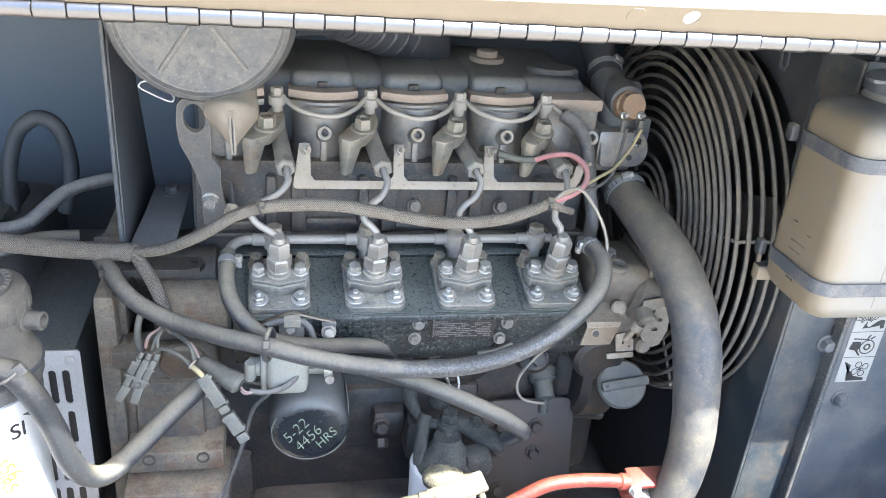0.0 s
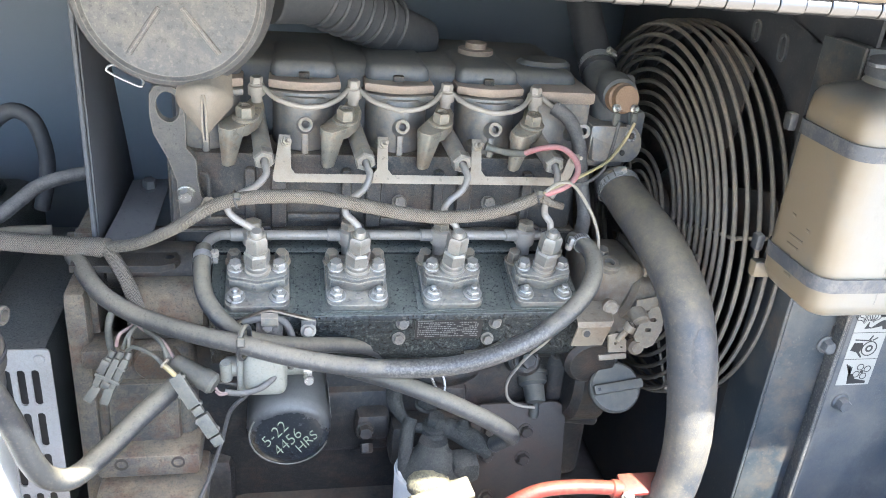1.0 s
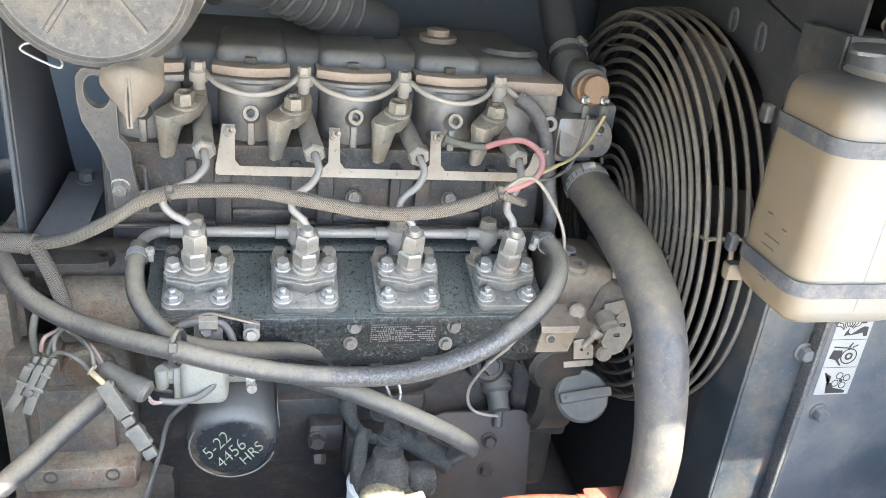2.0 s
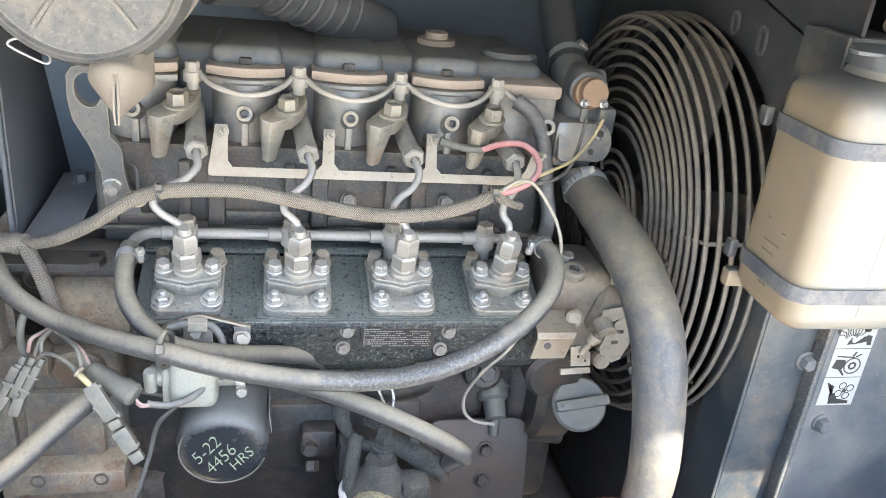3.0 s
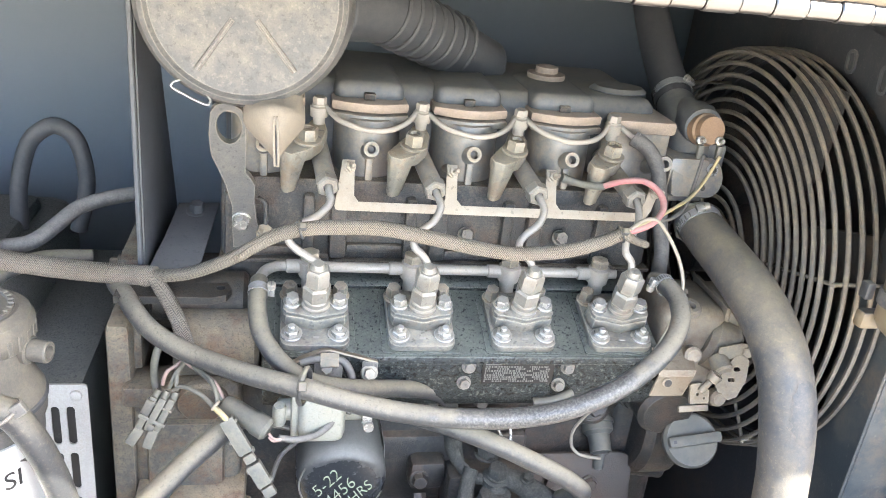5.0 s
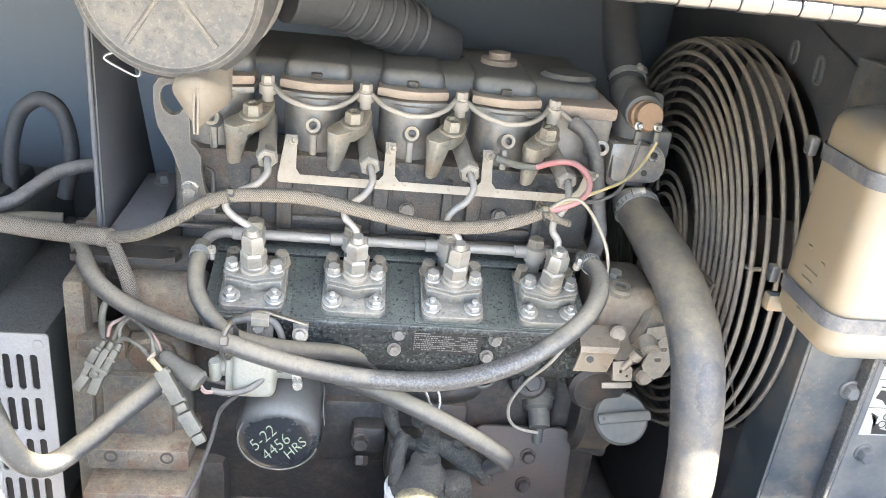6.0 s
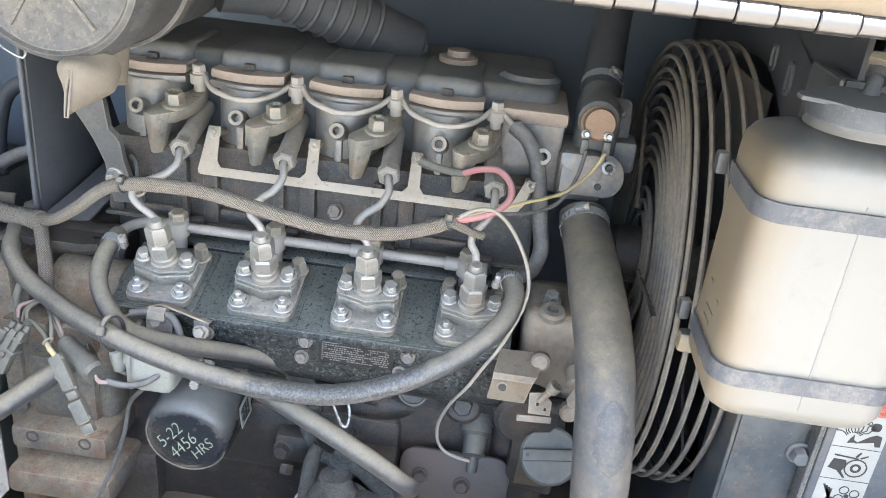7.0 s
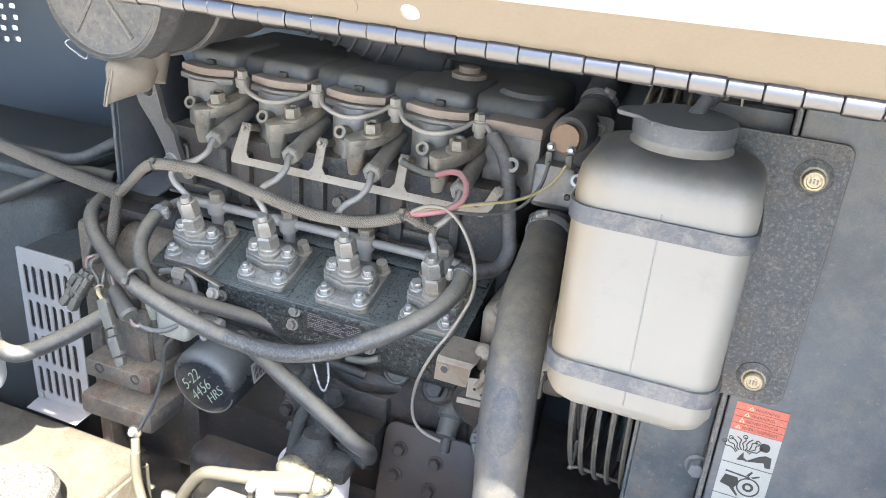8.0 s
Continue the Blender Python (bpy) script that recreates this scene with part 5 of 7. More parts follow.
def make_guard():
    """Wire fan guard: concentric rings on the face, a deep cylindrical side of stacked rings, and radial stays."""
    gx, gy, gz, R = 0.457, 0.884, 1.117, 0.2225
    g = thing("fan_guard", (gx, gy, gz - R), "dusty wire fan guard of close concentric rings", "fan guard")
    m = basis((gx, gy, gz), (-1, 0, 0), (0, -1, 0))
    radii = [0.045, 0.058, 0.071] + [0.100 + 0.0132 * i for i in range(9)]
    for r in radii:
        part("ring", ringtube(m, r, 0.0026, 72, 8), M_GUARD, g)
    for k, (dx, r) in enumerate(((0.003, 0.2180), (0.014, 0.2215), (0.027, 0.2225), (0.040, 0.2235), (0.054, 0.2240))):
        part("side_ring", ringtube(basis((gx + dx, gy, gz), (-1, 0, 0), (0, -1, 0)), r, 0.0025, 80, 6), M_GUARD, g)
    for k in (0, 2, 3, 4, 5):
        a = radians(15 + 60 * k)
        c, s = math.cos(a), math.sin(a)
        pts = [(gx + 0.003, gy - 0.098 * c, gz + 0.098 * s), (gx + 0.003, gy - 0.214 * c, gz + 0.214 * s), (gx + 0.008, gy - 0.2185 * c, gz + 0.2185 * s), (gx + 0.070, gy - 0.2215 * c, gz + 0.2215 * s)]
        part("stay", tube(pts, 0.0022, 6, 4), M_GUARD, g)
    for k in range(3):
        a = radians(5 + 120 * k)
        c, s = math.cos(a), math.sin(a)
        part("inner_stay", rod((gx - 0.003, gy - 0.05 * c, gz + 0.05 * s), (gx - 0.003, gy - 0.165 * c, gz + 0.165 * s), 0.0024, 8), M_GUARD, g)
    return gx, gy, gz


gx, gy, gz = make_guard()
shroud = thing("radiator", (0.60, 0.9, 0.62), "dark dusty radiator with its sheet-metal fan shroud", "radiator")
sq = [(-0.30, -0.49), (0.24, -0.49), (0.24, 0.30), (-0.30, 0.30)]
part("shroud", plate(basis((gx + 0.075, gy, gz), (-1, 0, 0), (0, -1, 0)), sq, 0.004, [circle(0, 0, 0.2205, 48)]), M_SHROUD, shroud)
part("shroud_rim", lathe(basis((gx + 0.140, gy, gz), (-1, 0, 0)), [(0.217, 0), (0.217, 0.066), (0.2205, 0.066), (0.2205, 0)], 48, caps=False), M_SHROUD, shroud)
for y, z, h in ((0.828, 1.3445, 0.024), (0.774, 1.338, 0.028)):
    hole = round_rect(-0.0045, -h / 2 + 0.003, 0.0045, h / 2 - 0.003, 0.0044, 5)
    part("slot_rim", plate(basis((gx + 0.071, y, z), (-1, 0, 0.0), (0, -1, 0.12)), round_rect(-0.0075, -h / 2, 0.0075, h / 2, 0.0072, 5), 0.0022, [hole]), M_PANEL, shroud)
part("shroud_fold", plate(basis((gx + 0.071, 0.76, 1.365), (0, -0.25, 0.97), (0, 1, 0)), round_rect(-0.115, -0.018, 0.115, 0.0, 0.001, 2), 0.002), M_PANEL, shroud)
part("core", rbox((gx + 0.16, 0.63, 0.62), (gx + 0.22, 1.2, 1.41), 0.004), M_BLOCK, shroud)
hubm = basis((gx + 0.075, gy, gz), (-1, 0, 0), (0, -1, 0))
part("hub", lathe(hubm, [(0.05, 0), (0.05, 0.03), (0.03, 0.045), (0.03, 0.10)], 28), M_BLOCK, shroud)
for k in range(6):
    bl = plate(Matrix.Identity(4), [(0.04, -0.02), (0.12, -0.035), (0.205, -0.03), (0.21, 0.03), (0.12, 0.035), (0.04, 0.02)], 0.003, bevel=0.0006)
    bl.transform(hubm @ pose(0, 0, 0, 0, 0, 60 * k + 20) @ pose(0, 0, 0.012, 28))
    part("blade", bl, M_BLOCK, shroud)

# side frame: blue bracket, panel, bottle plate
PY = 0.628
panel = thing("wall_radiator", (0.75, PY, 0.62), "grey dusty sheet wall beside the radiator", "wall", "", "structure")
part("sheet", rbox((0.581, PY, 0.60), (0.76, PY + 0.004, 1.40), 0.001, 1), M_PANEL, panel)
part("edge_lip", rbox((0.5755, PY - 0.0015, 0.60), (0.5795, PY + 0.02, 1.395), 0.001, 1), M_MOUNT, panel)
bk = thing("blue_bracket", (0.55, 0.645, 0.62), "scraped blue-grey painted upright radiator bracket", "bracket")
part("upright", rbox((0.520, 0.640, 0.60), (0.575, 0.645, 1.366), 0.002), M_BLUE, bk)
part("return_edge", rbox((0.5165, 0.640, 0.60), (0.5198, 0.70, 1.366), 0.001, 1), M_BLUE, bk)
part("top_fold", rbox((0.520, 0.6455, 1.362), (0.575, 0.690, 1.366), 0.001, 1), M_BLUE, bk)
part("bolt", hexbolt((0.571, 0.640, 1.071), (0, -1, 0), 0.013, 0.008, 0.010), M_PANEL, bk)
part("slot_mark", plate(basis((0.576, 0.6398, 1.085), (0, -1, 0)), round_rect(-0.003, -0.009, 0.003, 0.009, 0.0028), 0.0004), M_PRINTSHADE, bk)
part("panel_bolt", hexbolt((0.600, PY, 1.008), (0, -1, 0), 0.013, 0.008, 0.010), M_PANEL, panel)

mp = thing("bottle_plate", (0.55, PY - 0.004, 1.16), "dark rounded mounting plate with two washers", "plate")
part("plate", plate(basis((0.55, PY, 1.26), (0, -1, 0)), round_rect(-0.025, -0.108, 0.066, 0.095, 0.008), 0.004, bevel=0.001), M_MOUNT, mp)
for x, z in ((0.5955, 1.330), (0.5930, 1.173)):
    o = Vector((x, PY - 0.004, z))
    b = part("bolt", lathe(basis(o - Vector((0, 0.003, 0)), (0, -1, 0)), [(0.0086, 0), (0.0088, 0.0012), (0.0074, 0.0018), (0.0074, 0.0050), (0.0064, 0.0062), (0.0050, 0.0064), (0.0046, 0.0058)], 12), M_BOLT, mp, "speckled brassy bolt head")
    part("washer", lathe(basis(o, (0, -1, 0)), [(0.0125, 0), (0.0125, 0.0014), (0.0112, 0.0024), (0.0088, 0.0034)], 28), M_MOUNT, b)
    for dx in (-0.0022, 0.0, 0.0022):
        part("stamp", rbox((x + dx - 0.0005, PY - 0.0135, z - 0.0016), (x + dx + 0.0005, PY - 0.0128, z + 0.0016), 0), M_MOUNT, b)


def make_bottle():
    """Milky coolant bottle: a rounded box with a moulded seam, screw cap with spout, two strap bands."""
    x0, x1, y0, y1, z0, z1 = 0.454, 0.567, 0.534, 0.620, 1.159, 1.350
    b = thing("coolant_bottle", ((x0 + x1) / 2, (y0 + y1) / 2, z0), "milky white coolant bottle stained with dust", "bottle")
    bm = bmesh.new()
    levels = [(z0, 0.020), (z0 + 0.003, 0.011), (z0 + 0.009, 0.004), (z0 + 0.018, 0.0), (1.2545, 0.0), (1.325, 0.0), (1.3335, 0.0012), (1.3395, 0.0045), (1.3432, 0.0095), (1.3458, 0.0165), (1.3488, 0.0265), (z1 + 0.002, 0.036)]
    rows = []
    for z, ins in levels:
        rows.append([bm.verts.new((px, py, z)) for px, py in round_rect(x0 + ins, y0 + ins * 0.9, x1 - ins, y1 - ins * 0.9, max(0.017 - ins * 0.3, 0.005), 6)])
    n = len(rows[0])
    for a, c in zip(rows, rows[1:]):
        for i in range(n):
            bm.faces.new((a[i], a[(i + 1) % n], c[(i + 1) % n], c[i]))
    bm.faces.new(rows[0][::-1])
    bm.faces.new(rows[-1])
    part("body", bm, M_BOTTLE, b)
    cx, cy = 0.511, 0.577
    part("neck", lathe(basis((cx, cy, z1), (0, 0, 1)), [(0.0325, 0), (0.030, 0.004), (0.030, 0.010)], 30), M_BOTTLE, b)
    cap = lathe(basis((cx, cy, z1 + 0.005), (0, 0, 1)), [(0.0318, 0), (0.0324, 0.0105), (0.0312, 0.0125), (0.010, 0.0136)], 40)
    c = part("cap", cap, M_CAP, b, "dusty black screw cap with a pull tab")
    part("tab", plate(basis((cx - 0.0295, cy - 0.004, z1 + 0.0150), (0, 0, 1)), [(-0.0125, -0.004), (-0.0115, -0.0075), (-0.008, -0.0095), (0.002, -0.013), (0.012, -0.024), (0.020, -0.020), (0.012, 0.020), (0.000, 0.012), (-0.009, 0.007), (-0.012, 0.002)], 0.0028, bevel=0.0007), M_CAP, c)
    part("spout", tube([(cx + 0.004, cy + 0.011, z1 + 0.015), (cx + 0.006, cy + 0.014, z1 + 0.020), (cx + 0.010, cy + 0.022, z1 + 0.027), (cx + 0.015, cy + 0.030, z1 + 0.033)], [0.0062, 0.0048, 0.0046, 0.0046], 14), M_CAP, c)
    part("overflow_hose", tube([(cx + 0.009, cy + 0.020, z1 + 0.0255), (cx + 0.016, cy + 0.031, z1 + 0.034), (cx + 0.036, cy + 0.050, z1 + 0.047), (cx + 0.064, cy + 0.075, z1 + 0.060), (cx + 0.10, cy + 0.11, z1 + 0.066)], [0.0066, 0.0070, 0.0076, 0.0078, 0.0078], 14), M_DUCT, c)
    clip = part("spout_clip", ringtube(basis((cx + 0.0135, cy + 0.0275, z1 + 0.0315), (0.5, 0.65, 0.55)), 0.0076, 0.0016, 20, 6), M_STOP, c)
    part("clip_block", obox(basis((cx + 0.0095, cy + 0.0235, z1 + 0.0375), (0.5, 0.65, 0.55), (1, -0.3, 0.2)), (0.012, 0.006, 0.007), 0.0012), M_STOP, clip)
    part("clip_tail", tube([(cx + 0.016, cy + 0.026, z1 + 0.0395), (cx + 0.024, cy + 0.029, z1 + 0.0365), (cx + 0.029, cy + 0.030, z1 + 0.030), (cx + 0.030, cy + 0.031, z1 + 0.0225)], 0.0009, 8), M_WHITE, clip)
    seam = bmesh.new()
    rbox((cx - 0.0006, y0 - 0.0004, z0 + 0.018), (cx + 0.0006, y0 + 0.002, 1.3165), 0.0004, 1, seam)
    part("seam", seam, M_BOTTLE, b)
    for z in (1.3065, 1.1955):
        st = bmesh.new()
        o = round_rect(x0 - 0.0022, y0 - 0.0022, x1 + 0.0022, y1 + 0.001, 0.018, 6)
        q = round_rect(x0 - 0.0004, y0 - 0.0004, x1 + 0.0004, y1 - 0.0008, 0.0165, 6)
        rings = [[st.verts.new((px, py, z + dz)) for px, py in loop] for loop, dz in ((o, -0.006), (o, 0.006), (q, 0.006), (q, -0.006))]
        for a, c2 in zip(rings, rings[1:] + rings[:1]):
            for i in range(len(o)):
                st.faces.new((a[i], a[(i + 1) % len(o)], c2[(i + 1) % len(o)], c2[i]))
        s = part("strap", st, M_STRAP, b, "grey dusty rubber strap")
        part("buckle", rbox((x0 - 0.009, y1 - 0.006, z - 0.007), (x0 - 0.001, y1 + 0.004, z + 0.008), 0.002), M_HOSE, s)
    # moulded marks on the side wall
    for dy, dz, wd in ((0.0, 0.058, 0.020), (0.002, 0.050, 0.016), (-0.002, 0.025, 0.010), (0.010, 0.075, 0.006), (-0.012, 0.070, 0.006)):
        part("moulded_mark", rbox((x0 - 0.0006, 0.577 + dy - wd / 2, z0 + dz), (x0 + 0.001, 0.577 + dy + wd / 2, z0 + dz + 0.0025), 0.0004, 1), M_BOTTLE, b)
    for k in range(3):
        a = 2 * math.pi * k / 3
        part("moulded_mark", obox(basis((x0, 0.581 + 0.0055 * math.cos(a + 0.5), z0 + 0.036 + 0.0055 * math.sin(a + 0.5)), (-1, 0, 0), (0, -math.sin(a + 0.5), math.cos(a + 0.5))), (0.010, 0.0012, 0.0012), 0.0003, 1), M_BOTTLE, b)
    part("bracket_tab", rbox((x0 - 0.004, y1 - 0.006, z0 + 0.002), (x0 + 0.025, y1 + 0.006, z0 + 0.018), 0.003), M_BOTTLE, b)
    return b


make_bottle()


def make_label():
    """Warning label: red field of four ruled word lines over a white strip of three pictures."""
    l = thing("warning_label", (0.606, PY - 0.001, 1.02), "worn red and white warning label with pictures", "label")
    m = basis((0.587, PY - 0.0004, 1.1475), (0, -1, 0))
    w, red, step = 0.038, 0.0250, 0.0312
    part("red_field", plate(m, [(0, -red), (w, -red), (w, 0), (0, 0)], 0.0003), M_LABELR, l)
    part("white_field", plate(m, [(0, -red - 3 * step), (w, -red - 3 * step), (w, -red - 0.0003), (0, -red - 0.0003)], 0.0003), M_LABELW, l)
    mm = m @ Matrix.Translation((0, 0, 0.0004))
    for i, (t, x) in enumerate((("WARNING", 0.0125), ("WARNING", 0.0105), ("ADVERTENCIA", 0.0080), ("AVERTISSEMENT", 0.0065))):
        y = -0.0050 - 0.0061 * i
        part("word", words(t, m @ Matrix.Translation((x + 0.0015, y, 0.0004)), 0.0036, 0.0001), M_LABELD, l)
        part("triangle", plate(mm @ Matrix.Translation((x - 0.0032, y - 0.0002, 0)), [(0, 0), (0.0040, 0), (0.0020, 0.0034)], 0.0002, [[(0.0009, 0.0005), (0.0031, 0.0005), (0.0020, 0.0024)]]), M_LABELT, l)
        if i:
            part("rule", plate(mm @ Matrix.Translation((0, y + 0.0043, 0)), [(0, 0), (w, 0), (w, 0.0003), (0, 0.0003)], 0.0002), M_LABELD, l)
    for k in (1, 2):
        part("rule", plate(mm @ Matrix.Translation((0, -red - step * k, 0)), [(0, 0), (w, 0), (w, 0.0005), (0, 0.0005)], 0.0002), M_PRINTSHADE, l)
    # a burst of curling jets from a dark spike, beside two dark blocks
    y0 = -red
    part("spike", plate(mm, [(0.0105, y0 - 0.0268), (0.0185, y0 - 0.0255), (0.0150, y0 - 0.0235), (0.0142, y0 - 0.0185), (0.0120, y0 - 0.0225)], 0.0002), M_PRINTSHADE, l)
    rng = random.Random(2)
    for k in range(9):
        a = radians(38 + 14 * k)
        pts = []
        for q in range(5):
            d = 0.0055 + 0.0031 * q
            b = a + 0.10 * math.sin(q * 2.1 + k)
            pts.append((0.0135 + d * math.cos(b), y0 - 0.0225 + d * math.sin(b)))
        for p, q in zip(pts, pts[1:]):
            dx, dy = q[0] - p[0], q[1] - p[1]
            n = math.hypot(dx, dy) / 0.00045
            part("jet", plate(mm, [(p[0] - dy / n, p[1] + dx / n), (p[0] + dy / n, p[1] - dx / n), (q[0] + dy / n, q[1] - dx / n), (q[0] - dy / n, q[1] + dx / n)], 0.0002), M_PRINTSHADE, l)
        if k % 2 == 0:
            part("curl", plate(mm, circle(pts[-1][0], pts[-1][1], 0.0019, 12), 0.0002, [circle(pts[-1][0], pts[-1][1], 0.0012, 10)]), M_PRINTSHADE, l)
    part("block", plate(mm, round_rect(0.0240, y0 - 0.0135, 0.0315, y0 - 0.0060, 0.0026, 4), 0.0002), M_PRINTSHADE, l)
    part("block", plate(mm, [(0.0165, y0 - 0.0265), (0.0255, y0 - 0.0190), (0.0300, y0 - 0.0165), (0.0345, y0 - 0.0175), (0.0355, y0 - 0.0270), (0.0315, y0 - 0.0275), (0.0300, y0 - 0.0235), (0.0260, y0 - 0.0245)], 0.0002), M_PRINTSHADE, l)
    # belt running over a ringed wheel, with a dark wedge drawn in
    y1 = y0 - step
    part("wheel", plate(mm, circle(0.0240, y1 - 0.0185, 0.0088, 28), 0.0002, [circle(0.0240, y1 - 0.0185, 0.0076, 24)]), M_PRINTSHADE, l)
    part("wheel_hub", plate(mm, circle(0.0240, y1 - 0.0185, 0.0042, 20), 0.0002, [circle(0.0240, y1 - 0.0185, 0.0022, 16)]), M_PRINTSHADE, l)
    part("belt", plate(mm, [(0.0050, y1 - 0.0072), (0.0240, y1 - 0.0088), (0.0240, y1 - 0.0101), (0.0050, y1 - 0.0086)], 0.0002), M_PRINTSHADE, l)
    part("wedge", plate(mm, [(0.0030, y1 - 0.0205), (0.0055, y1 - 0.0115), (0.0150, y1 - 0.0118), (0.0165, y1 - 0.0165), (0.0140, y1 - 0.0225), (0.0185, y1 - 0.0285), (0.0170, y1 - 0.0292), (0.0105, y1 - 0.0225)], 0.0002), M_PRINTSHADE, l)
    for c in ([(0.0205, y1 - 0.0078), (0.0235, y1 - 0.0030), (0.0248, y1 - 0.0036), (0.0225, y1 - 0.0085)], [(0.0245, y1 - 0.0082), (0.0300, y1 - 0.0052), (0.0304, y1 - 0.0064), (0.0255, y1 - 0.0094)]):
        part("splinter", plate(mm, c, 0.0002), M_PRINTSHADE, l)
    # fan of curved blades, with a second wedge
    y2 = y1 - step
    for k in range(4):
        part("fan_blade", plate(mm @ Matrix.Translation((0.0250, y2 - 0.0150, 0)) @ pose(0, 0, 0, 0, 0, 90 * k + 20), circle(0.0062, 0.0010, 0.0040, 16), 0.0002, [circle(0.0062, 0.0010, 0.0031, 14)]), M_PRINTSHADE, l)
    part("fan_hub", plate(mm, circle(0.0250, y2 - 0.0150, 0.0020, 14), 0.0002), M_PRINTSHADE, l)
    for k in range(4):
        part("slash", plate(mm, [(0.0045 + 0.0022 * k, y2 - 0.0060 - 0.0012 * k), (0.0062 + 0.0022 * k, y2 - 0.0056 - 0.0012 * k), (0.0130, y2 - 0.0175 - 0.0008 * k), (0.0110, y2 - 0.0182 - 0.0008 * k)], 0.0002), M_PRINTSHADE, l)
    part("wedge", plate(mm, [(0.0100, y2 - 0.0178), (0.0150, y2 - 0.0175), (0.0195, y2 - 0.0235), (0.0330, y2 - 0.0265), (0.0330, y2 - 0.0295), (0.0120, y2 - 0.0295)], 0.0002), M_PRINTSHADE, l)


make_label()

# ---- hoses and wiring in front of the engine ----
LOOM = [(-0.42, 0.80, 1.135), (-0.35, 0.80, 1.13), (-0.287, 0.791, 1.126), (-0.264, 0.799, 1.117), (-0.225, 0.803, 1.109), (-0.175, 0.790, 1.111), (-0.132, 0.776, 1.116), (-0.099, 0.747, 1.134), (-0.062, 0.722, 1.161), (-0.032, 0.708, 1.186), (-0.007, 0.698, 1.199), (0.024, 0.698, 1.202), (0.061, 0.700, 1.201), (0.104, 0.703, 1.192), (0.145, 0.706, 1.183), (0.180, 0.708, 1.179), (0.222, 0.710, 1.182), (0.255, 0.711, 1.192), (0.272, 0.709, 1.202)]
lm = thing("wiring_loom", (0.05, 0.72, 1.12), "woven grey sleeved wiring loom across the engine", "wiring")
part("sleeve", tube(LOOM[:7], [0.0095, 0.0095, 0.0095, 0.0095, 0.0095, 0.0095, 0.009], 16), M_LOOM, lm)
part("sleeve", tube(LOOM[6:], [0.0058, 0.0056, 0.0056, 0.0058, 0.0062, 0.0062, 0.0062, 0.0062, 0.0062, 0.0060, 0.0056], 16), M_LOOM, lm)
part("branch_sleeve", tube([(-0.134, 0.776, 1.117), (-0.124, 0.762, 1.108), (-0.113, 0.745, 1.098), (-0.103, 0.728, 1.083), (-0.097, 0.714, 1.068)], 0.0068, 14), M_LOOM, lm)
part("knot", tube([(-0.146, 0.780, 1.1145), (-0.140, 0.7775, 1.1152), (-0.133, 0.7755, 1.1162)], [0.0090, 0.0102, 0.0075], 16), M_LOOM, lm)
for o, n in (((-0.007, 0.698, 1.199), (1, -0.1, 0.25)), ((0.268, 0.709, 1.200), (1, 0, 0.4))):
    c = ringtube(basis(o, n), 0.0072, 0.0011, 20, 6)
    part("cable_tie", obox(basis(Vector(o) + Vector((0.001, -0.006, 0.005)), (0, -0.7, 0.7)), (0.006, 0.006, 0.005), 0.001, 1, c), M_HOSE, lm)
part("taped_tail", tube([(0.272, 0.709, 1.200), (0.284, 0.712, 1.193), (0.298, 0.718, 1.187)], [0.005, 0.0035, 0.0035], 10), M_LOOM, lm)
WHITE = [(0.276, 0.709, 1.205), (0.290, 0.716, 1.211), (0.305, 0.722, 1.209), (0.320, 0.726, 1.195), (0.335, 0.722, 1.172), (0.342, 0.717, 1.150), (0.341, 0.714, 1.128), (0.333, 0.708, 1.106), (0.323, 0.7035, 1.085), (0.313, 0.7025, 1.067), (0.301, 0.7080, 1.040), (0.288, 0.7260, 1.008), (0.278, 0.7430, 0.970), (0.279, 0.7470, 0.947), (0.287, 0.7465, 0.935), (0.300, 0.7455, 0.930), (0.314, 0.7450, 0.928)]
wr = thing("sensor_wire", (0.30, 0.73, 0.91), "loose cream wire down to the pressure switch", "wire")
part("wire", tube(WHITE, 0.0017, 8), M_WHITE, wr)
gw = thing("glow_plug_wire", (0.28, 0.75, 1.20), "red glow plug wire with a grey sleeve", "wire")
part("sleeve", tube([(0.232, 0.781, 1.225), (0.243, 0.780, 1.222), (0.258, 0.780, 1.219), (0.274, 0.778, 1.219)], [0.0045, 0.0036, 0.0036, 0.0036], 10), M_CONN, gw)
part("wire", tube([(0.272, 0.778, 1.219), (0.288, 0.770, 1.228), (0.304, 0.760, 1.232), (0.315, 0.748, 1.226), (0.316, 0.736, 1.216), (0.305, 0.724, 1.208), (0.288, 0.714, 1.204), (0.270, 0.709, 1.201)], 0.0030, 10), M_RED, gw)
yw = thing("sender_wire", (0.34, 0.75, 1.20), "yellow and black wires to the temperature sender", "wire")
part("wire", tube([(0.274, 0.709, 1.203), (0.300, 0.722, 1.209), (0.330, 0.745, 1.212), (0.362, 0.775, 1.214), (0.385, 0.795, 1.228), (0.396, 0.800, 1.248)], 0.0017, 8), M_YELLOW, yw)
part("wire", tube([(0.274, 0.709, 1.202), (0.305, 0.728, 1.204), (0.335, 0.752, 1.200), (0.360, 0.778, 1.203), (0.374, 0.796, 1.222), (0.379, 0.801, 1.248)], 0.0018, 8), M_WIRE_DARK, yw)

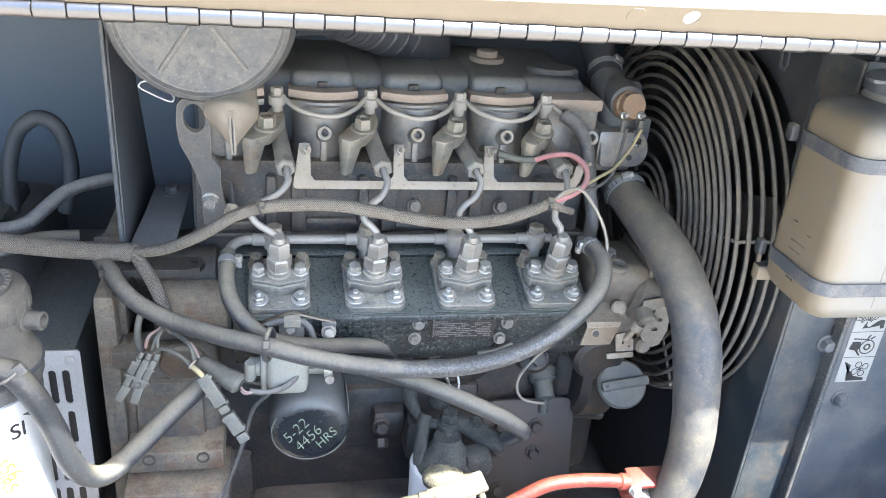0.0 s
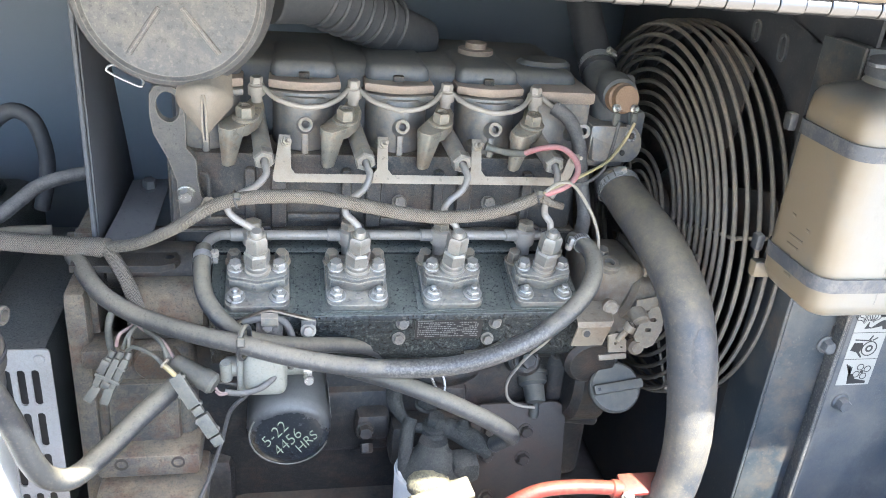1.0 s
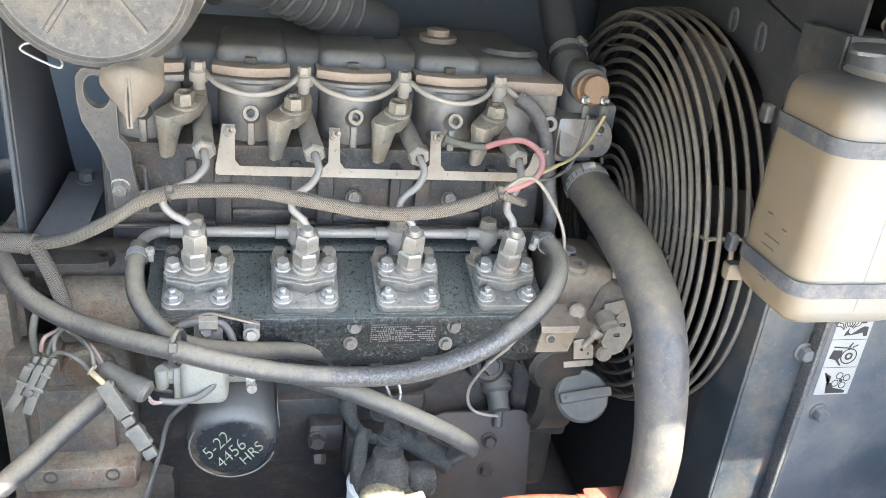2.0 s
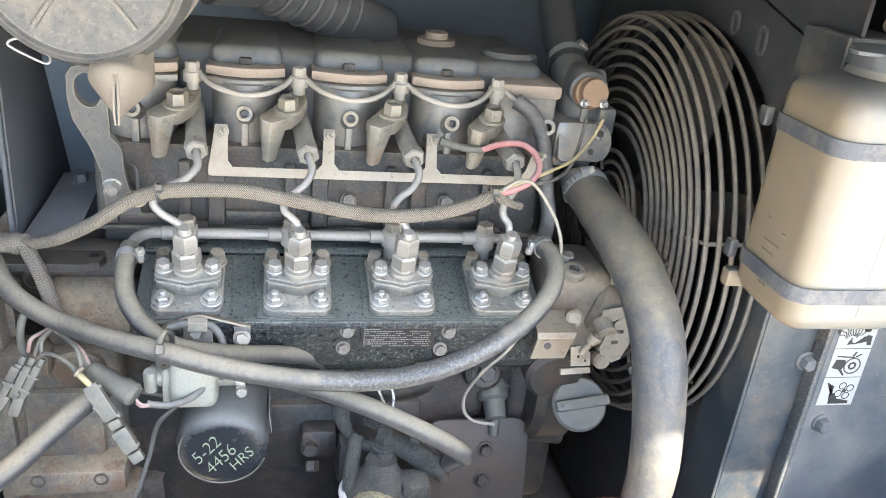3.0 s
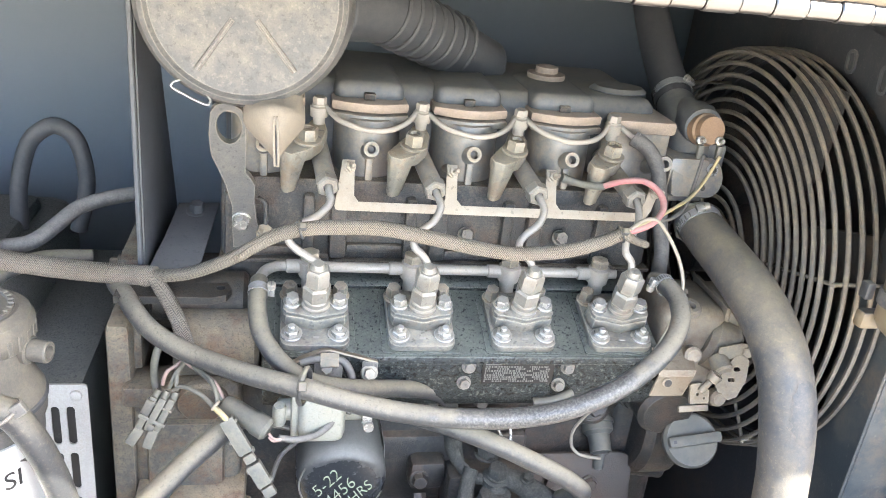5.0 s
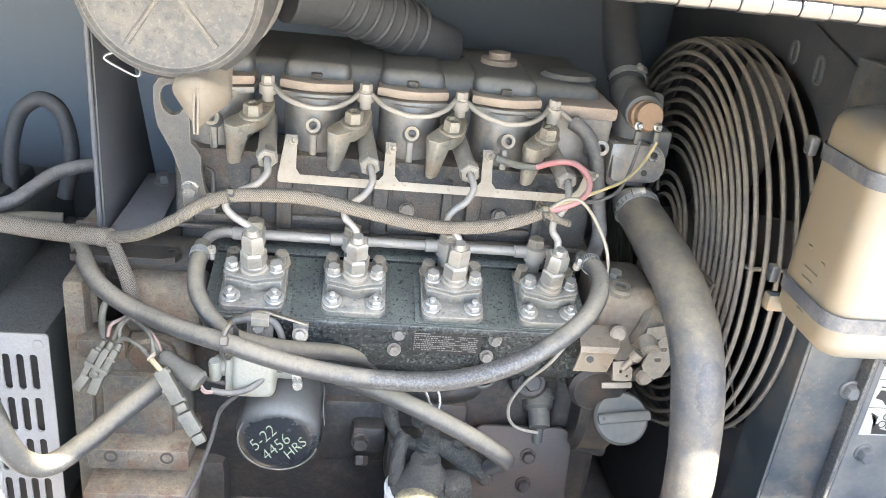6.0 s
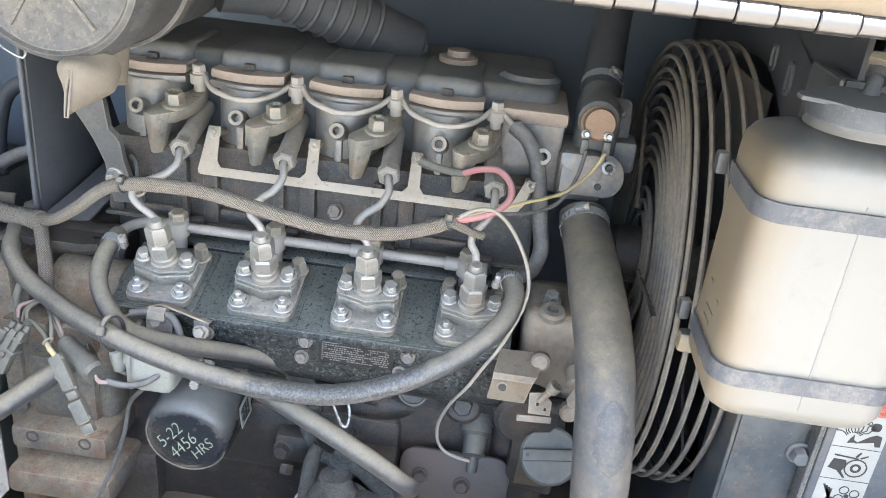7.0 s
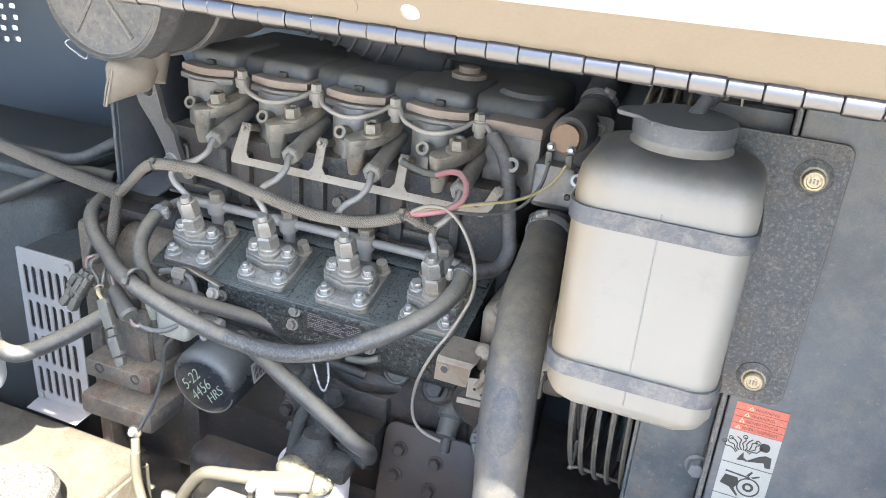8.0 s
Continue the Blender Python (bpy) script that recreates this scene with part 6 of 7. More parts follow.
MAIN = [(-0.178, 0.83, 1.090), (-0.170, 0.797, 1.097), (-0.1555, 0.766, 1.0995), (-0.1441, 0.742, 1.0973), (-0.1290, 0.726, 1.0890), (-0.107, 0.712, 1.0815), (-0.083, 0.698, 1.078), (-0.042, 0.667, 1.082), (-0.001, 0.645, 1.084), (0.037, 0.639, 1.075), (0.082, 0.636, 1.066), (0.128, 0.632, 1.063), (0.174, 0.628, 1.066), (0.208, 0.623, 1.076), (0.240, 0.623, 1.089), (0.270, 0.630, 1.103), (0.300, 0.646, 1.118), (0.322, 0.670, 1.131), (0.331, 0.698, 1.141), (0.328, 0.722, 1.145), (0.322, 0.738, 1.142)]
mh = thing("fuel_return_hose", (0.10, 0.65, 1.06), "long grey rubber fuel hose sagging before the pumps", "hose")
part("hose", tube(MAIN, 0.0086, 16, wobble=0.015), M_SCUFF, mh, "grey rubber hose scuffed shiny along its sag")
t2 = ringtube(basis((-0.001, 0.650, 1.083), (1, -0.4, -0.1)) @ Matrix.Diagonal((1, 1.5, 1.6, 1)), 0.0118, 0.0016, 24, 6)
part("cable_tie", obox(basis((-0.003, 0.636, 1.092), (0, -0.9, 0.4)), (0.007, 0.008, 0.006), 0.001, 1, t2), M_HOSE, mh)

worm_clamp((0.3275, 0.723, 1.145), (0, 1, 0.1), 0.0088, (-0.9, -0.4, 0.1), mh)
ih = thing("fuel_feed_hose", (0.05, 0.70, 1.0), "grey rubber fuel feed hose clamped to the rail", "hose")
part("hose", tube([(-0.041, 0.752, 1.125), (-0.0405, 0.741, 1.124), (-0.041, 0.720, 1.115), (-0.036, 0.699, 1.101), (-0.019, 0.681, 1.085), (0.005, 0.671, 1.073), (0.043, 0.684, 1.058), (0.088, 0.707, 1.042), (0.121, 0.722, 1.028), (0.141, 0.737, 1.006), (0.146, 0.748, 0.985)], 0.0080, 16), M_HOSE, ih)
worm_clamp((-0.041, 0.737, 1.1228), (0, 1, 0.3), 0.0082, (0.8, -0.5, -0.1), ih)
lh = thing("lift_pump_hose", (0.18, 0.66, 0.95), "grey rubber hose running down to the fuel filter", "hose")
part("hose", tube([(0.095, 0.690, 1.026), (0.129, 0.674, 1.024), (0.162, 0.662, 1.017), (0.197, 0.655, 1.003), (0.230, 0.652, 0.986), (0.252, 0.654, 0.969), (0.262, 0.664, 0.954), (0.260, 0.676, 0.941), (0.254, 0.690, 0.924)], 0.0088, 16), M_HOSE, lh)
dl = thing("dipstick_loop", (0.188, 0.70, 0.98), "bright wire dipstick loop below the hose", "dipstick")
part("wire", tube([(0.178, 0.703, 1.010), (0.183, 0.700, 1.000), (0.190, 0.698, 0.986), (0.195, 0.699, 0.985), (0.196, 0.704, 0.996), (0.190, 0.712, 1.010)], 0.0014, 8), M_RING, dl)

# ---- oil filter and its head ----
of = thing("oil_filter", (0.035, 0.73, 0.90), "black spin-on oil filter with pen writing", "oil filter")
AX = Vector((0.0, 1.0, 0.06)).normalized()
FC = Vector((0.039, 0.697, 0.943))
fm = basis(FC, -AX)
part("can", lathe(basis(FC, AX), [(0.030, -0.003), (0.037, -0.001), (0.0412, 0.004), (0.0425, 0.010), (0.0425, 0.088), (0.040, 0.092)], 40), M_FILTER, of)
for t, dx, dy, s in (("5-22", -0.024, 0.008, 0.0185), ("4456", -0.026, -0.009, 0.0185), ("HRS", -0.010, -0.023, 0.016)):
    part("writing", words(t, fm @ pose(0, 0, 0, 0, 0, 50) @ Matrix.Translation((dx, dy, 0.0032)), s, 0.0002, thin=0.018, lean=0.3), M_CHALK, of)
# paler arc along the lower edge of the can's face
part("worn_rim", ringtube(fm @ Matrix.Translation((0, 0, -0.0005)), 0.0392, 0.0009, 40, 6, a0=150, a1=345), M_CONN, of)
part("barcode_label", plate(basis(FC + AX * 0.052 + Vector((0.0426, 0, 0.004)), (1, 0, 0.1), (0, 1.0, 0.06)), [(-0.018, -0.013), (0.012, -0.013), (0.012, 0.013), (-0.018, 0.013)], 0.0006), M_LABELW, of)
for k in range(9):
    part("bar_mark", plate(basis(FC + AX * (0.037 + 0.0024 * k) + Vector((0.0434, 0, 0.004)), (1, 0, 0.1), (0, 1.0, 0.06)), [(0, -0.009), (0.0012 if k % 3 else 0.0004, -0.009), (0.0012 if k % 3 else 0.0004, 0.009), (0, 0.009)], 0.0004), M_PRINTSHADE, of)
fh = thing("oil_filter_mount", (0.01, 0.71, 0.99), "pale aluminium oil filter head", "filter head")
part("casting", rbox((-0.004, 0.676, 1.004), (0.037, 0.775, 1.052), 0.009, 3), M_FHEAD, fh)
part("collar", rod(FC + AX * 0.088, FC + AX * 0.112, 0.038, 32, chamfer=0.004), M_FHEAD, fh)
part("valve_body", rod((-0.022, 0.700, 1.026), (0.056, 0.700, 1.026), 0.010, 20, chamfer=0.002), M_FHEAD, fh)
part("side_flange", rbox((-0.010, 0.684, 1.000), (-0.003, 0.74, 1.060), 0.003), M_FHEAD, fh)
part("end_plug", hexbolt((0.056, 0.700, 1.026), (1, 0, 0), 0.014, 0.010, 0.0), M_FHEAD, fh)
part("union", lathe(basis((-0.020, 0.690, 1.030), (0, -0.3, 1)), [(0.0058, -0.014), (0.0058, 0.006), (0.0045, 0.009)], 16), M_FHEAD, fh)
sv = thing("clip_bracket", (0.02, 0.70, 1.05), "small bent steel bracket with a hose clip", "bracket")
part("strap", bent_sheet([[(-0.020, 0.716, 1.0655), (-0.020, 0.704, 1.0655)], [(0.014, 0.716, 1.0790), (0.014, 0.701, 1.0850)], [(0.022, 0.716, 1.0800), (0.022, 0.700, 1.0870)], [(0.064, 0.714, 1.0705), (0.064, 0.700, 1.0745)]], 0.0018), M_CLAMP, sv)
part("ear", bent_sheet([[(0.050, 0.7005, 1.0755), (0.064, 0.7005, 1.0740)], [(0.050, 0.7005, 1.058), (0.063, 0.7005, 1.060)]], 0.0016), M_MOUNT, sv)
part("strap_bolt", hexbolt((0.0566, 0.699, 1.0646), (0, -0.95, 0.3), 0.0092, 0.005, 0.0075), M_NUT, sv)
part("plate", bent_sheet([[(0.0084, 0.695, 1.0775), (0.0325, 0.695, 1.0775)], [(0.0084, 0.694, 1.052), (0.0325, 0.694, 1.052)]], 0.0018), M_BRKT, sv)
part("clip_band", bent_sheet([[(0.013, 0.698, 1.0835), (0.0285, 0.698, 1.0835)], [(0.013, 0.692, 1.0885), (0.0285, 0.692, 1.0885)], [(0.013, 0.687, 1.0855), (0.0285, 0.687, 1.0855)], [(0.013, 0.686, 1.0785), (0.0285, 0.686, 1.0785)], [(0.014, 0.6915, 1.0735), (0.0275, 0.6915, 1.0735)]], -0.0016), M_CLAMP, sv)
part("clip_nut", hexbolt((0.019, 0.693, 1.0725), (0, -0.9, 0.45), 0.0095, 0.005, 0.0), M_BRKT, sv)
part("thin_hose", tube([(-0.004, 0.690, 1.0795), (0.008, 0.691, 1.0825), (0.022, 0.692, 1.0825), (0.033, 0.692, 1.0795), (0.040, 0.690, 1.068), (0.042, 0.688, 1.050), (0.040, 0.688, 1.030)], 0.0034, 10), M_WIRE_DARK, sv)
part("worm_clamp", lathe(basis((0.052, 0.690, 1.028), (1, 0, 0)), [(0.0098, 0), (0.0098, 0.008)], 24), M_ZINC, sv)
part("worm_screw", lathe(basis((0.0572, 0.682, 1.0205), (0, -1, 0.1)), [(0.0048, 0), (0.0048, 0.004), (0.0042, 0.005)], 18), M_ZINC, sv)
part("wire", tube([(-0.020, 0.668, 1.019), (-0.004, 0.668, 1.017), (0.014, 0.672, 1.020), (0.028, 0.680, 1.030), (0.038, 0.688, 1.044)], 0.0030, 8), M_WIRE_DARK, sv)

# ---- connectors ----
def make_connector():
    """Three-way connector: three barrels held by a collar, a pale latch, two prongs at the mouth."""
    c = thing("wire_connector", (-0.125, 0.69, 1.02), "grey three-way plastic wire connector with dust", "connector")
    p, q = Vector((-0.1120, 0.697, 1.0490)), Vector((-0.1345, 0.682, 1.0060))
    ln = (q - p).length
    m = basis((p + q) / 2, q - p, (0, -1, 0.4))
    for k in (-1, 0, 1):
        g = m @ Matrix.Translation((0.0012 * (k == 0), 0.0069 * k, -ln * 0.05 + 0.0022 * k))
        part("barrel", obox(g, (0.0125, 0.0068, ln * 0.60), 0.0022), M_CONN, c)
        part("rear_seal", lathe(g @ Matrix.Translation((0, 0, -ln * 0.42)), [(0.0026, 0), (0.0032, 0.002), (0.0032, ln * 0.14)], 12), M_CONN, c)
    part("collar", obox(m @ Matrix.Translation((0, 0, ln * 0.06)), (0.0142, 0.0235, ln * 0.07), 0.001), M_CONN, c)
    part("collar", obox(m @ Matrix.Translation((0, 0, -ln * 0.20)), (0.0135, 0.0235, ln * 0.05), 0.001), M_CONN, c)
    part("latch", obox(m @ Matrix.Translation((0.0066, 0.0078, -ln * 0.12)), (0.0030, 0.0075, ln * 0.26), 0.0008), M_HOSE, c)
    part("tab", obox(m @ Matrix.Translation((0.0068, -0.002, ln * 0.16)), (0.0026, 0.0060, ln * 0.10), 0.0006), M_HOSE, c)
    for k in (-1, 1):
        part("prong", obox(m @ Matrix.Translation((-0.001, 0.0062 * k, ln * (0.40 + 0.03 * k))) @ pose(0, 0, 0, -7 * k), (0.0105, 0.0088, ln * 0.34), 0.0016), M_CONN, c)


make_connector()
sc = thing("slim_connector", (-0.044, 0.653, 0.98), "slim grey-green plastic connector hanging loose", "connector")
a, b = Vector((-0.063, 0.664, 1.042)), Vector((-0.024, 0.642, 0.980))
for k, (u, v, w, h) in enumerate(((0.0, 0.44, 0.012, 0.0095), (0.46, 0.56, 0.0095, 0.0075), (0.58, 0.86, 0.0125, 0.010), (0.88, 1.0, 0.0105, 0.008))):
    m = basis(a.lerp(b, (u + v) / 2), b - a, (0, -1, 0.4))
    part(("shell", "neck", "mate", "nose")[k], obox(m, (h, w, (b - a).length * (v - u)), 0.0012), M_CONN, sc)
for k in range(5):
    m = basis(a.lerp(b, 0.06 + 0.19 * k), b - a, (0, -1, 0.4))
    part("notch", obox(m @ Matrix.Translation((0.001, 0.0062 * (1 if k % 2 else -1), 0)), (0.006, 0.0028, 0.0035), 0.0006, 1), M_CONN, sc)
rc = thing("round_connector", (-0.045, 0.675, 1.02), "round dusty grey boot connector", "connector")
part("boot", lathe(basis((-0.066, 0.684, 1.044), (0.040, -0.020, -0.016)), [(0.006, 0), (0.0085, 0.004), (0.0092, 0.030), (0.0104, 0.032), (0.0104, 0.042), (0.008, 0.045)], 20), M_CONN, rc)
wb = thing("branch_wires", (-0.09, 0.70, 1.03), "pink and grey branch wires to the connectors", "wire")
for k, (e, m2) in enumerate((((-0.1175, 0.700, 1.0515), M_PINKWIRE), ((-0.1115, 0.697, 1.0505), M_CONN), ((-0.1050, 0.695, 1.0490), M_CONN), ((-0.066, 0.685, 1.044), M_PINKWIRE), ((-0.068, 0.684, 1.046), M_CONN), ((-0.070, 0.672, 1.052), M_CONN))):
    s = Vector((-0.104 + 0.0016 * k, 0.714, 1.074))
    mid = s.lerp(Vector(e), 0.55) + Vector((0.003 * (k % 2) + (0.003 if k > 2 else -0.002), -0.007, 0.003))
    part("wire", tube([s, s + Vector((0, -0.002, -0.008)), mid, e], 0.0018, 8), m2, wb)
part("wire", tube([(-0.108, 0.696, 1.049), (-0.101, 0.692, 1.055), (-0.090, 0.684, 1.056), (-0.080, 0.678, 1.052), (-0.070, 0.668, 1.046), (-0.061, 0.662, 1.040)], 0.0020, 8), M_CONN, wb)
part("wire", tube([(-0.072, 0.668, 1.050), (-0.066, 0.662, 1.048), (-0.061, 0.662, 1.041)], 0.0024, 8), M_YELLOW, wb)
part("wire", tube([(-0.110, 0.722, 1.082), (-0.121, 0.716, 1.079), (-0.1255, 0.713, 1.064), (-0.125, 0.711, 1.046), (-0.120, 0.704, 1.034)], 0.0034, 10), M_CONN, wb)
part("tie", ringtube(basis((-0.0715, 0.669, 1.0515), (0.8, -0.4, -0.5)), 0.0042, 0.0011, 16, 6), M_LOOM, wb)
for dz in (0.0, 0.0035):
    part("wire", tube([(-0.028, 0.665, 1.026 - dz), (-0.024, 0.664, 1.021 - dz * 0.6), (-0.016, 0.667, 1.0185)], 0.0013, 8), M_PINKWIRE, wb)
tw2 = thing("thin_tube", (-0.03, 0.70, 0.8), "thin dark tube hanging beside the filter", "tube")
part("tube", tube([(-0.030, 0.70, 1.010), (0.000, 0.70, 0.998), (-0.018, 0.705, 0.970), (-0.028, 0.708, 0.930), (-0.042, 0.705, 0.885), (-0.058, 0.699, 0.850), (-0.066, 0.697, 0.839)], 0.0022, 8), M_WIRE_DARK, tw2)

# ---- stop lever group, pressure switch ----
sb = thing("stop_bracket", (0.35, 0.69, 1.04), "bare steel stop-lever bracket, bent and worn", "bracket")

hd2 = part("hood", bent_sheet([[(0.3265, 0.716, 1.0815), (0.366, 0.716, 1.0825)], [(0.3225, 0.687, 1.0745), (0.3605, 0.687, 1.0745)], [(0.3225, 0.684, 1.070), (0.3575, 0.684, 1.070)], [(0.320, 0.688, 1.046), (0.353, 0.688, 1.046)]], -0.0022), M_STOP, sb)
part("hole", lathe(basis((0.3313, 0.6826, 1.0640), (0, -1, 0.1)), [(0.0046, 0), (0.0046, 0.0006), (0.0042, 0.0008)], 20), M_STOP, hd2)
# black disc put on as the shade in the hole
part("hole_dark", lathe(basis((0.3318, 0.6816, 1.0638), (0, -1, 0.1)), [(0.0036, 0), (0.0036, 0.0004)], 18), M_PRINTSHADE, hd2)
part("case_stud", lathe(basis((0.3625, 0.703, 1.081), (-0.1, -0.9, 0.3)), [(0.0085, -0.01), (0.0085, 0.001), (0.006, 0.003)], 20), M_GOV, sb)
part("arm", plate(basis((0.406, 0.700, 1.058), (-0.12, -0.85, 0.5)), [(-0.004, -0.021), (0.004, -0.018), (0.014, -0.003), (0.018, 0.016), (0.014, 0.022), (0.004, 0.020), (-0.006, 0.010), (-0.016, -0.008), (-0.013, -0.016)], 0.003, [round_rect(0.002, 0.006, 0.009, 0.010, 0.0018, 3), round_rect(-0.004, -0.004, 0.003, 0.0, 0.0018, 3)]), M_GOV, sb)
part("upper_arm", plate(basis((0.412, 0.712, 1.080), (-0.05, -0.9, 0.42)), [(-0.020, -0.008), (0.000, -0.006), (0.018, 0.000), (0.020, 0.008), (0.004, 0.008), (-0.018, 0.004)], 0.003, bevel=0.0006), M_GOV, sb)
part("roller", rod((0.396, 0.716, 1.072), (0.398, 0.700, 1.064), 0.0095, 20, chamfer=0.002), M_GOV, sb)
part("arm_bolt", hexbolt((0.4225, 0.712, 1.079), (-0.05, -0.9, 0.42), 0.010, 0.006, 0.0), M_GOV, sb)
part("ball_end", lathe(basis((0.394, 0.700, 1.038), (0, -1, 0.2)), [(0.0085, 0), (0.0085, 0.008), (0.006, 0.011)], 18), M_GOV, sb)
part("link", plate(basis((0.366, 0.684, 1.050), (0.05, -0.95, 0.3)), [(-0.009, -0.008), (0.010, -0.008), (0.010, 0.004), (0.002, 0.012), (-0.010, 0.010)], 0.003, [circle(-0.002, 0.001, 0.0016, 12), circle(0.005, -0.003, 0.0014, 12)]), M_STOP, sb)
part("link_foot", obox(basis((0.363, 0.681, 1.0365), (0, -0.9, 0.4), (1, 0, 0.06)), (0.030, 0.006, 0.004), 0.001), M_STOP, sb)
cupd = Vector((0.0094, -0.002, 0.0168))
part("nipple", lathe(basis((0.366, 0.681, 1.056), cupd), [(0.0032, 0), (0.0032, 0.013), (0.0058, 0.015), (0.0064, 0.021), (0.0058, 0.0225), (0.0034, 0.0225), (0.003, 0.016)], 18), M_STOP, sb)
ps = thing("pressure_switch", (0.318, 0.765, 0.91), "grey dusty oil pressure switch with a wire", "switch")
part("body", lathe(basis((0.316, 0.782, 0.957), (0.02, -0.75, -0.66)), [(0.0165, 0), (0.0165, 0.018), (0.0120, 0.022), (0.0115, 0.040), (0.008, 0.042)], 24), M_SMOOTH, ps)
part("collar", lathe(basis((0.316, 0.782, 0.957), (0.02, -0.75, -0.66)), [(0.0185, 0.006), (0.0185, 0.010)], 24), M_SMOOTH, ps)
part("boot_tip", rod((0.317, 0.756, 0.932), (0.317, 0.752, 0.909), 0.0058, 14, chamfer=0.0015), M_SMOOTH, ps)

# ---- air cleaner ----
ac = thing("air_cleaner", (-0.052, 0.80, 1.29), "dusty grey cylindrical air cleaner with end cover", "air cleaner")
AY, AZ = 0.690, 1.3715
am = basis((-0.052, AY, AZ), (0, -1, 0))
cv = part("end_cover", lathe(am, [(0.076, -0.055), (0.076, -0.030), (0.078, -0.028), (0.078, -0.016), (0.074, -0.010), (0.072, 0.0), (0.068, 0.003), (0.065, 0.0), (0.004, 0.002)], 56), M_AIR, ac, "round dusty end cover with pressed ribs")
for k in range(5):
    a = radians(20 + 72 * k)
    part("pressed_rib", rod((-0.052 + 0.014 * math.cos(a), AY - 0.001, AZ + 0.014 * math.sin(a)), (-0.052 + 0.058 * math.cos(a), AY - 0.0005, AZ + 0.058 * math.sin(a)), 0.0022, 8), M_AIR, cv)
part("case", lathe(basis((-0.052, AY + 0.05, AZ), (0, 1, 0)), [(0.076, 0), (0.076, 0.16), (0.068, 0.19), (0.05, 0.20)], 48), M_AIR, ac)
part("band", lathe(basis((-0.052, AY + 0.085, AZ), (0, 1, 0)), [(0.0765, 0), (0.080, 0.001), (0.080, 0.018), (0.0765, 0.019)], 48, caps=False), M_AIR, ac)
part("valve_neck", rod((-0.031, 0.716, 1.280), (-0.033, 0.734, 1.322), 0.0225, 28), M_VALVE, ac)


def make_valve(parent):
    """Duck-bill dust valve: a round hood whose wall folds together into one upright slit."""
    c, r = Vector((-0.030, 0.698, 1.2865)), 0.0228

    def bend(v, p):
        return math.copysign(abs(v) ** p, v)
    a, u, x = Vector((0, -0.84, -0.543)), Vector((0, -0.543, 0.84)), Vector((1, 0, 0))
    hi, lo = Vector((-0.029, 0.672, 1.297)), Vector((-0.027, 0.657, 1.2655))
    bm, rows, n = bmesh.new(), [], 32
    for back, k in ((-0.018, 0.80), (-0.017, 0.93), (-0.008, 0.99)):
        rows.append([bm.verts.new(c + a * back + (x * bend(math.cos(t), 0.95) + u * bend(math.sin(t), 1.0) * 0.94) * r * k) for t in [2 * math.pi * i / n for i in range(n)]])
    for k in range(9):
        s = k / 8
        ring = []
        for i in range(n):
            t = 2 * math.pi * i / n
            p = c + u * (r * 0.94 * bend(math.sin(t), 1.0))
            q = (hi + lo) / 2 + (hi - lo) * (0.5 * math.sin(t))
            top = max(math.sin(t), 0.0)
            w = s ** (1 + 1.3 * top)
            y = p.y + (q.y - p.y) * s ** (0.9 - 0.4 * top)
            zz = p.z + (q.z - p.z) * w
            xx = c.x + (q.x - c.x) * w + bend(math.cos(t), 0.95) * (r * (1 - 0.985 * s) ** (0.9 - 0.4 * top))
            ring.append(bm.verts.new((xx, y, zz)))
        rows.append(ring)
    for p, q in zip(rows, rows[1:]):
        for i in range(n):
            bm.faces.new((p[i], p[(i + 1) % n], q[(i + 1) % n], q[i]))
    bm.faces.new(rows[0][::-1])
    bm.faces.new(rows[-1])
    v = part("dust_valve", bm, M_VALVE, parent, "dusty tan duck-bill dust valve")
    d = (hi - lo).normalized()
    for s in (-1, 1):
        part("lip", tube([hi + Vector((0.0011 * s, 0.0005, 0)), (hi + lo) / 2 + Vector((0.0016 * s, -0.0005, 0)), lo + Vector((0.0010 * s, 0, -0.001))], [0.0008, 0.0013, 0.0011], 8), M_VALVE, v)
    part("slit", tube([hi + Vector((0, -0.0002, -0.003)), (hi + lo) / 2 + Vector((0, -0.0012, 0)), lo + Vector((0, -0.0007, 0))], 0.0006, 6), M_PRINTSHADE, v)


make_valve(ac)
part("wire_clip", tube([(-0.087, 0.6989, 1.3134), (-0.0972, 0.6949, 1.3132), (-0.1019, 0.692, 1.3114), (-0.1002, 0.691, 1.3075), (-0.0801, 0.690, 1.2982), (-0.0757, 0.691, 1.2994), (-0.0772, 0.694, 1.3026), (-0.0832, 0.6969, 1.308)], 0.0010, 8), M_RING, ac)
part("intake_duct", tube([(0.02, 0.86, 1.35), (0.07, 0.89, 1.345), (0.115, 0.92, 1.325), (0.16, 0.95, 1.30), (0.19, 0.97, 1.285)], 0.030, 24), M_DUCT, ac, "ribbed black rubber intake duct")
for k in range(7):
    p = Vector((0.07 + 0.013 * k, 0.89 + 0.0087 * k, 1.345 - 0.0058 * k))
    part("duct_rib", ringtube(basis(p, (0.8, 0.53, -0.35)), 0.030, 0.0028, 28, 6), M_DUCT, ac)

